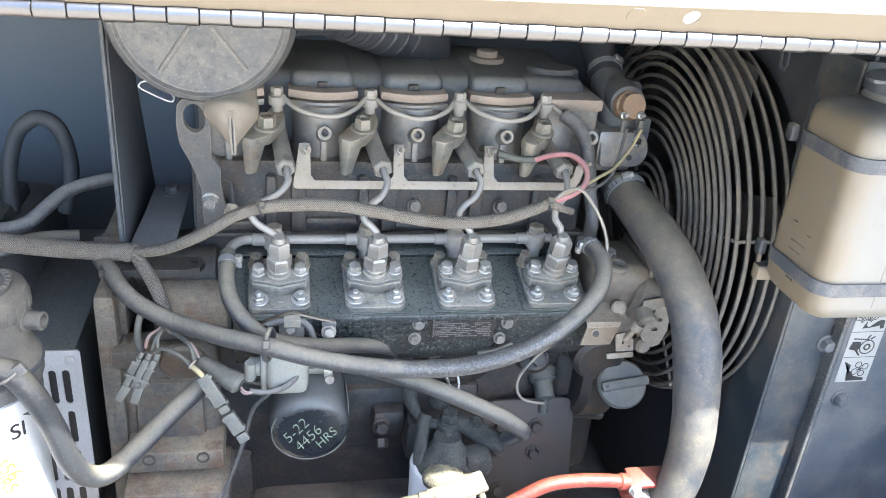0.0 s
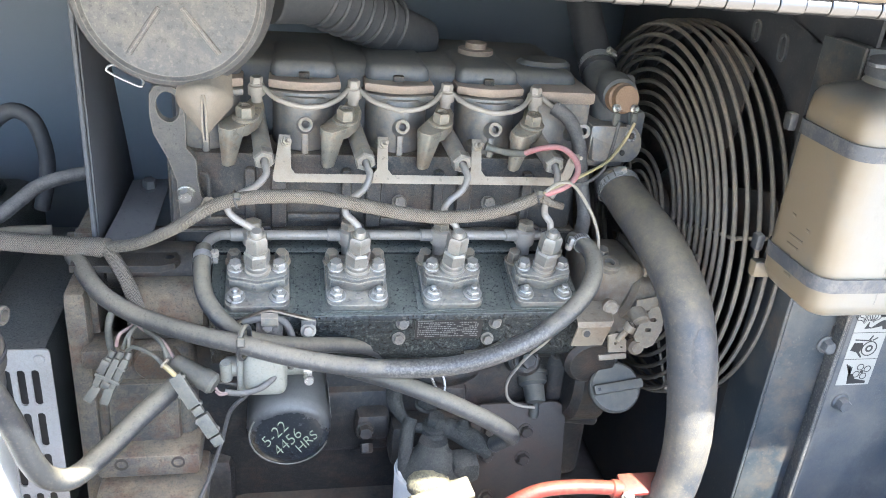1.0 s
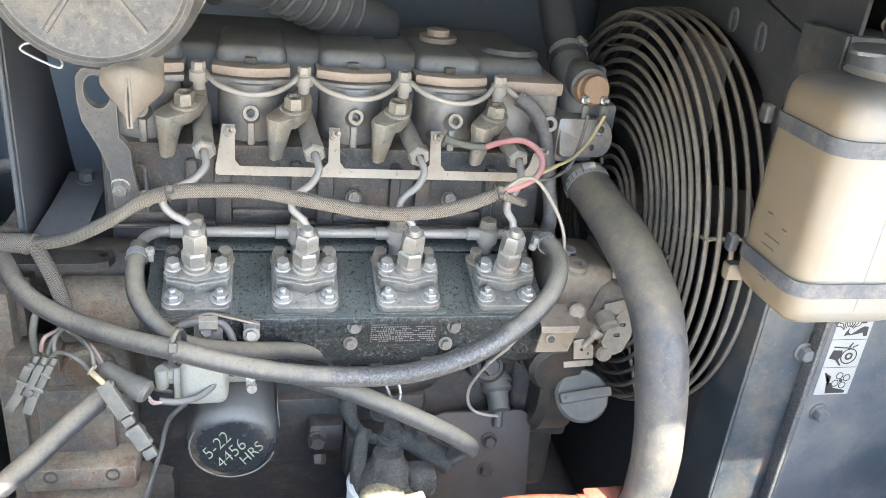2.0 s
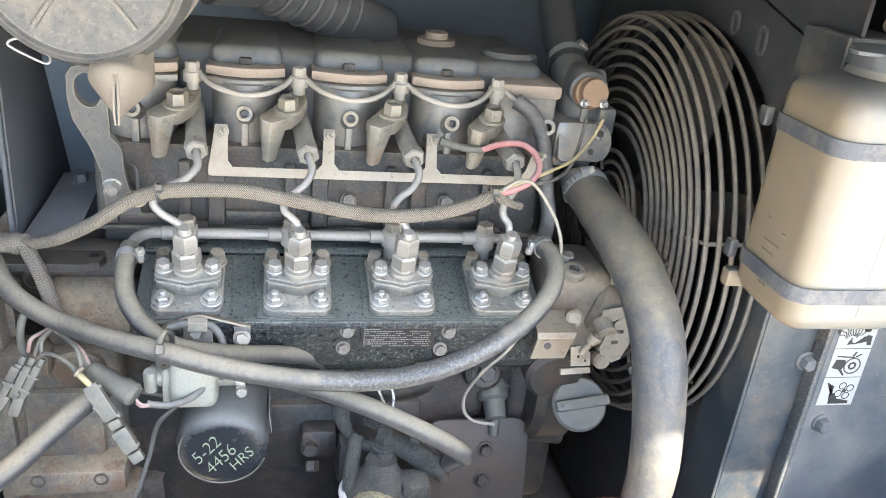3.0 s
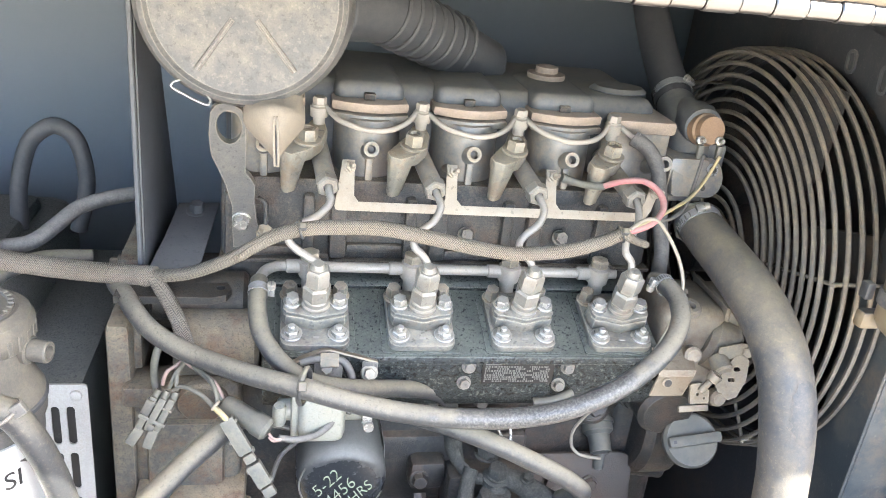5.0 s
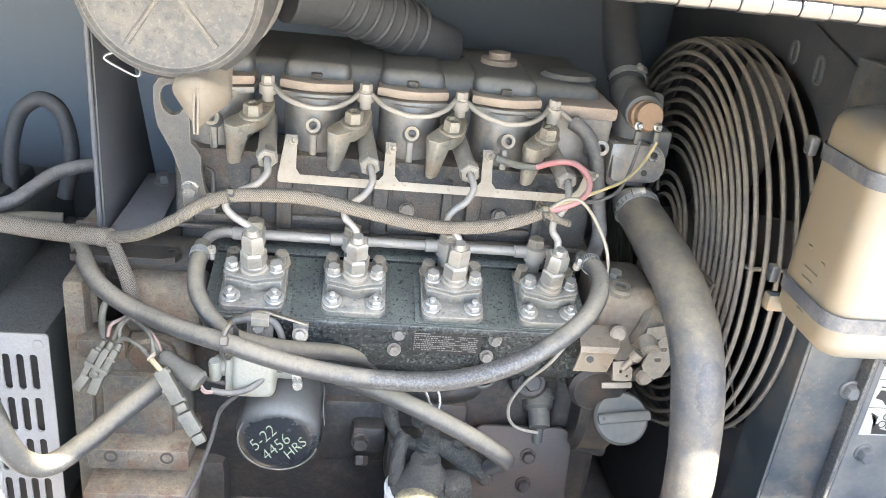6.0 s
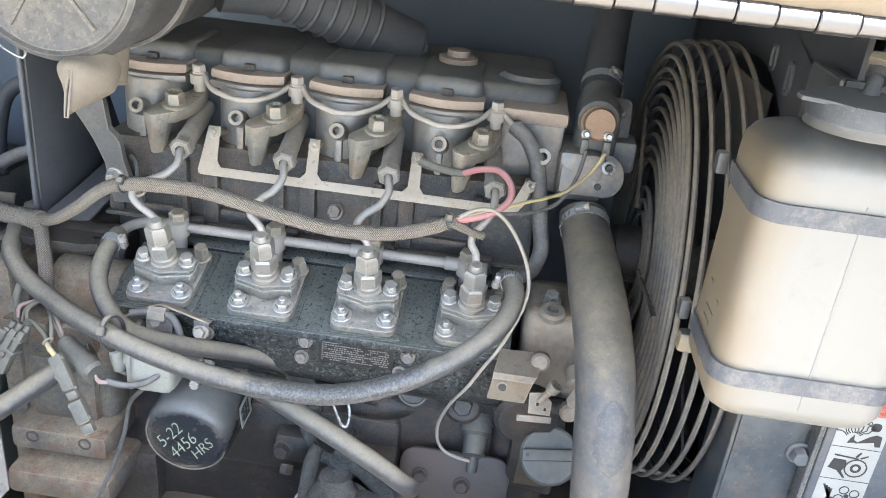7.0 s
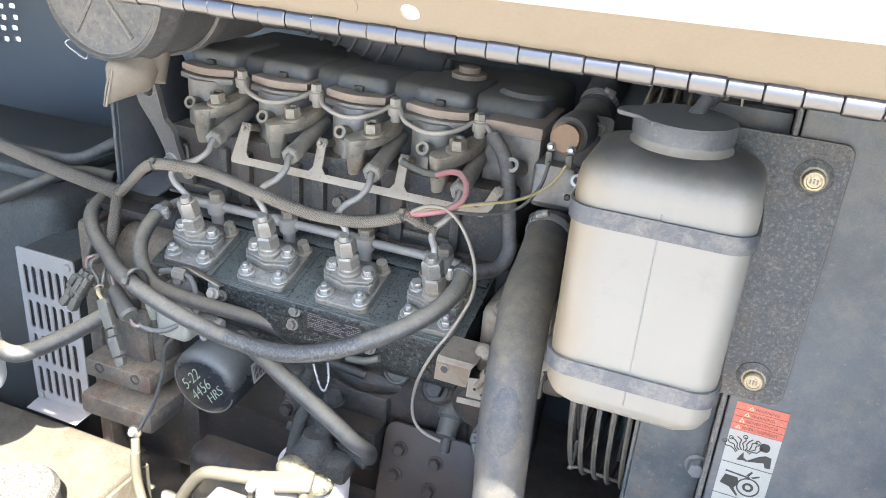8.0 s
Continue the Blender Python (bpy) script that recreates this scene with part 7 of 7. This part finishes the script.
# ---- partition, housings, filter on the other end ----
pt = thing("partition", (-0.15, 0.9, 1.05), "grey steel partition plate behind the loom", "partition")
part("web", bent_sheet([[(-0.147, 0.800, 1.415), (-0.146, 0.860, 1.415)], [(-0.147, 0.800, 1.30), (-0.145, 0.900, 1.30)], [(-0.147, 0.800, 1.12), (-0.144, 0.985, 1.12)], [(-0.147, 0.800, 1.06), (-0.144, 1.015, 1.06)]], 0.003), M_PLATE, pt)
part("front_lip", rbox((-0.1500, 0.794, 1.06), (-0.1455, 0.800, 1.415), 0.001, 1), M_PLATE, pt)
part("foot", bent_sheet([[(-0.127, 0.905, 1.134), (-0.0865, 0.905, 1.136)], [(-0.134, 0.85, 1.121), (-0.093, 0.85, 1.119)], [(-0.142, 0.80, 1.110), (-0.099, 0.80, 1.105)]], 0.003), M_PLATE, pt)
part("foot_bolt", hexbolt((-0.108, 0.892, 1.132), (0, -0.2, 1), 0.013, 0.009, 0.011), M_PLATE, pt)
sm = thing("starter_motor", (-0.10, 0.78, 1.02), "dusty brown starter motor body", "starter motor")
part("body", rod((-0.115, 0.772, 1.052), (-0.040, 0.772, 1.052), 0.032, 30, chamfer=0.004), M_BELL, sm)
part("solenoid", rod((-0.140, 0.80, 1.085), (-0.052, 0.80, 1.085), 0.024, 26, chamfer=0.004), M_BLOCK, sm)
part("mount", rbox((-0.17, 0.785, 1.055), (-0.075, 0.86, 1.104), 0.006), M_BLOCK, sm)
part("mount_ear", plate(Matrix.Translation((0, 0, 1.098)), [(-0.165, 0.757), (-0.082, 0.757), (-0.070, 0.763), (-0.066, 0.775), (-0.070, 0.788), (-0.082, 0.795), (-0.165, 0.80)], 0.007, [circle(-0.0757, 0.7765, 0.0045, 16)]), M_BLOCK, sm)
bhs = thing("bellhousing", (-0.12, 0.75, 0.70), "dusty brown cast flywheel housing", "housing")
part("flange", rbox((-0.172, 0.742, 0.70), (-0.150, 1.0, 1.084), 0.008, 2), M_BELL, bhs)
part("flange_top", rbox((-0.172, 0.812, 1.07), (-0.150, 1.0, 1.115), 0.006, 2), M_BELL, bhs)
part("flange_bolt", hexbolt((-0.172, 0.832, 1.100), (-1, 0, 0), 0.013, 0.008, 0.010), M_BELL, bhs)
part("case", rbox((-0.155, 0.745, 0.90), (-0.055, 0.785, 1.022), 0.012, 3), M_BELL, bhs)
part("case_back", rbox((-0.152, 0.78, 0.88), (-0.055, 0.98, 0.985), 0.012, 3), M_BLOCK, bhs)
part("ledge", rbox((-0.158, 0.731, 1.005), (-0.112, 0.770, 1.0265), 0.004, 2), M_BELL, bhs)
part("flange_rib", rbox((-0.152, 0.757, 1.03), (-0.143, 0.80, 1.078), 0.003, 2), M_BELL, bhs)
part("case_face", rod((-0.090, 0.750, 1.005), (-0.090, 0.739, 1.003), 0.024, 26, chamfer=0.003), M_BELL, bhs)
part("web", rbox((-0.140, 0.735, 0.905), (-0.070, 0.75, 0.985), 0.008, 2), M_BELL, bhs)
fp = part("foot_bar", rbox((-0.150, 0.709, 0.888), (-0.050, 0.78, 0.9145), 0.005, 2), M_BELL, bhs)
for x in (-0.1260, -0.0715):
    part("bolt_hole", lathe(basis((x, 0.7095, 0.906), (0, -1, 0)), [(0.0068, 0), (0.0068, 0.0012), (0.0048, 0.0012), (0.0045, 0.0004)], 18), M_BROWN, fp)
part("lower_foot", rbox((-0.155, 0.700, 0.836), (-0.045, 0.80, 0.866), 0.006, 2), M_BELL, bhs)
part("lower_case", rbox((-0.155, 0.76, 0.74), (-0.02, 0.98, 0.86), 0.015, 2), M_BLOCK, bhs)


def make_louvre_box():
    b = thing("louvred_box", (-0.21, 0.80, 0.79), "dark sheet-metal box with a slotted grille face", "box")
    part("body", rbox((-0.282, 0.754, 0.787), (-0.196, 1.05, 1.015), 0.003), M_BOX, b)
    m = basis((-0.238, 0.751, 0.787), (0, -1, 0))
    slots = []
    for r in range(4):
        for c in range(6):
            x, z = -0.034 + 0.0132 * c, 0.012 + 0.0515 * r
            slots.append(round_rect(x - 0.0038, z, x + 0.0038, z + 0.042, 0.0037, 4))
    part("grille", plate(m, round_rect(-0.046, 0.0, 0.048, 0.232, 0.004), 0.0022, slots), M_GRILLE, b, "pale painted slotted grille")
    # black sheet painted as the shade inside the slots
    part("backing", rbox((-0.278, 0.7515, 0.793), (-0.198, 0.7535, 1.007), 0), M_PRINTSHADE, b)
    part("bottom_flange", bent_sheet([[(-0.282, 0.7515, 0.7865), (-0.192, 0.7515, 0.7865)], [(-0.282, 0.726, 0.782), (-0.196, 0.726, 0.782)]], 0.0018), M_GRILLE, b)
    for x, z in ((-0.200, 1.008), (-0.276, 0.793), (-0.200, 0.793)):
        part("screw", lathe(basis((x, 0.749, z), (0, -1, 0)), [(0.0055, 0), (0.005, 0.0022), (0.002, 0.003)], 16), M_GRILLE, b)


make_louvre_box()
gen = thing("generator_case", (-0.45, 0.85, 0.60), "dark green-grey generator casing", "casing")
part("shell", rbox((-0.80, 0.80, 0.62), (-0.268, 1.10, 1.07), 0.03, 3), M_BOX, gen)
part("top_step", rbox((-0.70, 0.84, 1.06), (-0.30, 1.05, 1.085), 0.01, 2), M_BOX, gen)
bcable = thing("battery_cable", (-0.30, 0.85, 1.06), "thick dusty black cable arching over the casing", "cable")
part("cable", tube([(-0.40, 0.81, 1.12), (-0.296, 0.82, 1.120), (-0.272, 0.83, 1.116), (-0.250, 0.84, 1.118), (-0.234, 0.86, 1.127), (-0.218, 0.88, 1.137), (-0.193, 0.89, 1.144), (-0.160, 0.90, 1.148)], 0.0075, 12), M_RUBBER, bcable)
part("arch", tube([(-0.305, 0.98, 1.07), (-0.302, 0.98, 1.119), (-0.290, 0.98, 1.163), (-0.275, 0.98, 1.182), (-0.258, 0.98, 1.188), (-0.241, 0.98, 1.175), (-0.233, 0.98, 1.141), (-0.235, 0.98, 1.109), (-0.245, 0.98, 1.07)], 0.009, 14), M_DUCT, bcable)
part("cable", tube([(-0.35, 0.79, 1.055), (-0.285, 0.80, 1.088), (-0.272, 0.815, 1.096), (-0.256, 0.825, 1.101), (-0.235, 0.835, 1.103), (-0.20, 0.845, 1.100)], 0.008, 12), M_HOSE, bcable)


def make_separator():
    """Water separator: ribbed cap, head with nipple, white bowl with pen marks."""
    cx, cy = -0.236, 0.612
    s = thing("fuel_separator", (cx, cy, 0.86), "fuel water separator with a white marked can", "fuel filter")
    hx, hy = -0.236, 0.634
    part("cap", lathe(basis((hx, hy, 1.138), (0, 0, 1)), [(0.040, -0.006), (0.043, -0.002), (0.0435, 0.010), (0.041, 0.016), (0.034, 0.020), (0.031, 0.0195), (0.031, 0.022), (0.027, 0.0225), (0.0265, 0.021), (0.008, 0.0215)], 48), M_SEPHEAD, s, "dusty ribbed screw cap")
    for k in range(30):
        a = 2 * math.pi * k / 30
        d = Vector((math.cos(a), math.sin(a), 0))
        part("knurl", obox(basis(Vector((hx, hy, 1.141)) + d * 0.0432, d), (0.004, 0.012, 0.0012), 0.0005, 1), M_SEPHEAD, s)
        part("top_knurl", obox(basis(Vector((hx, hy, 1.1605)) + d * 0.029, (0, 0, 1), d), (0.0036, 0.0026, 0.0014), 0.0004, 1), M_SEPHEAD, s)
    part("centre_knob", lathe(basis((hx - 0.010, hy - 0.006, 1.1595), (0, 0, 1)), [(0.010, 0), (0.010, 0.006), (0.008, 0.008)], 22), M_LABELW, s)
    part("head", lathe(basis((hx, hy - 0.008, 1.075), (0, 0, 1)), [(0.046, 0), (0.048, 0.003), (0.048, 0.020), (0.045, 0.026), (0.040, 0.034), (0.036, 0.062)], 40), M_SEPHEAD, s)
    part("head_ring", lathe(basis((hx, hy - 0.008, 1.088), (0, 0, 1)), [(0.0485, 0), (0.0495, 0.001), (0.0495, 0.004), (0.0485, 0.005)], 40), M_DUCT, s)
    n = part("outlet", rod((hx + 0.028, hy - 0.004, 1.130), (hx + 0.043, hy - 0.008, 1.130), 0.0105, 20, chamfer=0.001), M_SEPHEAD, s)
    part("stub", lathe(basis((hx + 0.040, hy - 0.007, 1.130), (0.95, -0.25, 0)), [(0.008, 0), (0.008, 0.015), (0.0072, 0.016), (0.005, 0.016), (0.0045, 0.010)], 20), M_SEPHEAD, n)
    e = part("elbow", obox(basis((cx + 0.014, cy - 0.050, 1.131), (0.45, -0.85, 0.25), (0.8, 0.3, -0.6)), (0.024, 0.024, 0.026), 0.002), M_BRASS, s, "dusty brown hose elbow")
    c = part("can", lathe(basis((cx, cy, 0.90), (0, 0, 1)), [(0.030, 0), (0.044, 0.006), (0.0455, 0.012), (0.0455, 0.172), (0.044, 0.176)], 44), M_WHITECAN, s, "white painted filter can")
    wm = basis((cx + 0.034, cy - 0.0318, 1.045), (0.72, -0.68, 0))
    part("writing", words("SI", wm @ Matrix.Translation((-0.004, 0, 0)), 0.020, 0.0002), M_PRINTSHADE, c)
    for t, dx, dz, sz in (("4456", -0.002, -0.004, 0.018), ("HRS", -0.001, -0.023, 0.015)):
        ym = basis((cx + 0.018 + dx, cy - 0.0422, 1.030 + dz), (0.40, -0.92, 0))
        part("writing", words(t, ym @ pose(0, 0, 0, 0, 0, -62) @ Matrix.Translation((-0.012, 0, 0)), sz, 0.0003), M_PEN, c, "yellow paint-pen writing")
    part("bowl", lathe(basis((cx, cy, 1.050), (0, 0.40, 0.92)), [(0.0462, 0.000), (0.0470, 0.002), (0.0472, 0.020), (0.0455, 0.034)], 44), M_BOWL, s, "dark translucent bowl over the can")


make_separator()
sh = thing("separator_hose", (-0.15, 0.62, 0.96), "dusty grey fuel hose looping from the separator", "hose")
part("hose", tube([(-0.214, 0.562, 1.128), (-0.195, 0.57, 1.117), (-0.181, 0.572, 1.093), (-0.172, 0.578, 1.057), (-0.167, 0.587, 1.017), (-0.16, 0.6, 0.987), (-0.145, 0.615, 0.973), (-0.123, 0.638, 0.98), (-0.095, 0.665, 0.997), (-0.067, 0.682, 1.016), (-0.045, 0.695, 1.028)], 0.0098, 16), M_HOSE, sh)
part("clip", ringtube(basis((-0.195, 0.57, 1.117), (0.5, 0.1, -0.8)), 0.0105, 0.0014, 24, 6), M_BRKT, sh)
part("clip_ear", obox(basis((-0.1855, 0.5655, 1.122), (0.8, 0.1, 0.55)), (0.009, 0.006, 0.010), 0.0015), M_BRKT, sh)

# ---- fuel filter below ----
ff = thing("fuel_filter", (0.19, 0.68, 0.80), "white fuel filter under a sooty head with yellow sun patches", "fuel filter")
part("can", lathe(basis((0.188, 0.685, 0.78), (0, 0.1, 1)), [(0.034, 0), (0.0385, 0.006), (0.0385, 0.112), (0.036, 0.116)], 40), M_WHITECAN, ff)
hd = part("head", lathe(basis((0.188, 0.690, 0.886), (0, 0.1, 1)), [(0.035, 0.004), (0.0345, 0.010), (0.028, 0.016), (0.023, 0.026), (0.017, 0.034), (0.015, 0.044)], 34), M_SOOT, ff)
part("can_rim", lathe(basis((0.188, 0.690, 0.886), (0, 0.1, 1)), [(0.0365, 0.002), (0.0395, 0.004), (0.0400, 0.008), (0.0385, 0.010), (0.0360, 0.006)], 40, caps=False), M_WHITECAN, ff)
# both bosses carry their sun patch as yellow colour
part("flaking_boss", lathe(basis((0.180, 0.664, 0.897), (-0.2, -0.9, 0.35), (1, 0, 0)) @ Matrix.Diagonal((1.35, 0.9, 1, 1)), [(0.016, -0.02), (0.0175, 0.0), (0.015, 0.010), (0.009, 0.016), (0.003, 0.018)], 14), M_SUNPATCH, ff, "sooty boss with sunlight coloured on in yellow")
part("flaking_lump", lathe(basis((0.208, 0.662, 0.890), (0.25, -0.85, 0.45), (1, 0, 0)) @ Matrix.Diagonal((1.2, 0.85, 1, 1)), [(0.013, -0.02), (0.0145, 0.0), (0.012, 0.008), (0.006, 0.012), (0.002, 0.0125)], 13), M_SUNPATCH, ff)
part("ridge", tube([(0.189, 0.664, 0.888), (0.190, 0.674, 0.902), (0.191, 0.690, 0.916), (0.192, 0.705, 0.926)], [0.0125, 0.0125, 0.0115, 0.0105], 18), M_SOOT, hd)
part("riser", tube([(0.160, 0.690, 0.888), (0.160, 0.698, 0.912), (0.162, 0.706, 0.934), (0.166, 0.714, 0.944)], [0.0085, 0.0078, 0.0075, 0.0068], 12), M_SOOT, hd)
part("outlet_arm", tube([(0.196, 0.712, 0.934), (0.212, 0.708, 0.932), (0.230, 0.702, 0.923), (0.252, 0.697, 0.911)], [0.010, 0.0110, 0.0118, 0.0112], 16), M_SOOT, hd)
part("arm_bolt", hexbolt((0.220, 0.700, 0.941), (0, -0.4, 0.9), 0.010, 0.005, 0.007), M_SOOT, hd)
part("lug", rbox((0.206, 0.668, 0.890), (0.236, 0.70, 0.915), 0.007, 2), M_SOOT, hd)
part("banjo", lathe(basis((0.192, 0.712, 0.926), (0, -0.15, 1)), [(0.012, -0.01), (0.012, 0.0), (0.014, 0.001), (0.014, 0.010), (0.011, 0.012)], 20), M_SOOT, hd)
part("banjo_bolt", hexbolt((0.192, 0.710, 0.938), (0, -0.15, 1), 0.017, 0.010, 0.011), M_SOOT, hd)
part("bleed_bolt", hexbolt((0.186, 0.735, 0.945), (0, -0.15, 1), 0.018, 0.010, 0.013), M_SOOT, hd)
part("mount", rbox((0.15, 0.735, 0.86), (0.24, 0.775, 0.915), 0.008, 2), M_BLOCK, hd)
part("feed_pipe", tube([(0.190, 0.714, 0.930), (0.172, 0.715, 0.932), (0.157, 0.722, 0.942), (0.150, 0.732, 0.958), (0.152, 0.745, 0.968)], [0.006, 0.006, 0.006, 0.009, 0.010], 12), M_SOOT, hd)
nub = thing("side_pump", (0.10, 0.75, 0.86), "sooty lift pump body below the deck", "pump")
part("body", rbox((0.112, 0.745, 0.890), (0.150, 0.785, 0.925), 0.008, 2), M_BLOCK, nub)
part("cap", hexbolt((0.122, 0.745, 0.908), (0, -1, 0.1), 0.014, 0.008, 0.010), M_BLOCK, nub)
part("drain", hexbolt((0.125, 0.752, 0.882), (0, -0.7, -0.7), 0.013, 0.010, 0.0), M_BLOCK, nub)
tank = thing("lower_cover", (0.05, 0.85, 0.60), "dusty dark lower cover with a faded sticker", "cover")
part("shell", rbox((-0.042, 0.806, 0.60), (0.150, 0.90, 0.800), 0.022, 4), M_BROWN, tank)
part("sticker", rbox((0.047, 0.8045, 0.764), (0.098, 0.8068, 0.779), 0.0004, 1), M_LID, tank)

# ---- frame, battery and leads at the bottom ----
fr = thing("frame_rail", (-0.15, 0.65, 0.60), "sunlit dusty tan frame rail with a rounded edge", "frame")
part("rail", rbox((-0.60, 0.60, 0.60), (-0.082, 0.735, 0.775), 0.012, 3), M_FRAME, fr)
part("end_cap", rbox((-0.0815, 0.612, 0.60), (-0.076, 0.725, 0.765), 0.002), M_FRAME, fr)
cap = thing("vent_lid", (-0.135, 0.56, 0.80), "gritty grey round lid coated with sand", "lid")
part("disc", lathe(basis((-0.140, 0.575, 0.775), (0, 0, 1)), [(0.050, 0), (0.050, 0.035), (0.046, 0.040), (0.044, 0.042)], 40), M_GRIT, cap)
part("stud", lathe(basis((-0.165, 0.560, 0.817), (0, 0, 1)), [(0.010, 0), (0.008, 0.004), (0.004, 0.006)], 18), M_GRIT, cap)
bt = thing("battery", (0.28, 0.53, 0.58), "dusty black battery with post terminals", "battery")
part("case", rbox((0.10, 0.455, 0.58), (0.46, 0.636, 0.842), 0.006, 2), M_RUBBER, bt)
part("lid", rbox((0.097, 0.452, 0.834), (0.463, 0.639, 0.866), 0.005, 2), M_RUBBER, bt)
for x in (0.172, 0.395):
    part("post", lathe(basis((x, 0.617, 0.866), (0, 0, 1)), [(0.011, 0), (0.0095, 0.046)], 20), M_ZINC, bt)


def make_terminal(name, x, y, z, mat, label, lead, lead_mat, lean):
    t = thing(name, (x, y, z - 0.03), label, "terminal")
    part("bridge", obox(basis((x, y, z), (-lean, -0.35, 0.94), (1, lean, lean)), (0.066, 0.024, 0.007), 0.003), mat, t)
    part("leg", obox(basis((x + 0.031, y - 0.004, z - 0.018), (1, 0, 0.25)), (0.036, 0.024, 0.007), 0.003), mat, t)
    part("leg", obox(basis((x - 0.030, y - 0.004, z - 0.012), (-1, 0, 0.25)), (0.026, 0.022, 0.007), 0.003), mat, t)
    part("collar", lathe(basis((x + 0.002, y - 0.004, z - 0.036), (0, 0, 1)), [(0.017, 0), (0.017, 0.016), (0.014, 0.019)], 22), M_ZINC, t)
    part("bolt", hexbolt((x - 0.028, y - 0.012, z - 0.004), (0, -1, 0), 0.010, 0.007, 0.007), M_ZINC, t)
    part("lead", tube(lead, 0.0072, 14), lead_mat, t)
    part("sleeve", rod(Vector(lead[0]), Vector(lead[0]).lerp(Vector(lead[1]), 0.6), 0.0090, 16, chamfer=0.002), mat, t)


make_terminal("negative_terminal", 0.186, 0.630, 0.910, M_TERM, "yellowed battery clamp with a pale lead", [(0.160, 0.628, 0.903), (0.138, 0.628, 0.900), (0.114, 0.628, 0.894), (0.088, 0.630, 0.884), (0.066, 0.634, 0.858), (0.044, 0.636, 0.82), (0.024, 0.636, 0.78)], M_TERM, 0.18)
make_terminal("positive_terminal", 0.397, 0.612, 0.928, M_REDPLASTIC, "red battery clamp with a red sleeved lead", [(0.368, 0.612, 0.923), (0.346, 0.612, 0.927), (0.312, 0.612, 0.930), (0.278, 0.612, 0.927), (0.246, 0.610, 0.912), (0.212, 0.604, 0.896)], M_REDPLASTIC, 0.0)
el = thing("earth_lead", (-0.07, 0.70, 0.76), "pale earth lead bolted to the housing foot", "cable")
part("lug", lathe(basis((-0.0685, 0.6995, 0.8375), (0.1, -0.95, 0.3)), [(0.0088, 0), (0.0088, 0.003), (0.0045, 0.0035)], 20), M_TERM, el)
part("lug_bolt", hexbolt((-0.0685, 0.696, 0.8385), (0.1, -0.95, 0.3), 0.009, 0.005, 0.0062), M_ZINC, el)
part("sleeve", rod((-0.0665, 0.695, 0.830), (-0.0605, 0.686, 0.810), 0.0055, 14, chamfer=0.001), M_TERM, el)
part("lead", tube([(-0.062, 0.688, 0.816), (-0.060, 0.684, 0.798), (-0.055, 0.680, 0.775), (-0.042, 0.672, 0.752), (-0.020, 0.655, 0.74), (0.005, 0.642, 0.752), (0.022, 0.634, 0.783)], 0.0062, 14), M_TERM, el)
rg = thing("lever_grip", (-0.1995, 0.405, 0.96), "sunlit red plastic grip standing on the front wall", "grip")
part("grip", lathe(basis((-0.1995, 0.405, 0.958), (0, 0, 1)), [(0.030, 0), (0.036, 0.010), (0.037, 0.16), (0.0345, 0.235), (0.0295, 0.285), (0.020, 0.318), (0.008, 0.330)], 32), M_REDPLASTIC, rg)
part("collar", lathe(basis((-0.1995, 0.405, 0.952), (0, 0, 1)), [(0.042, 0), (0.042, 0.012), (0.038, 0.016)], 32), M_RUBBER, rg)
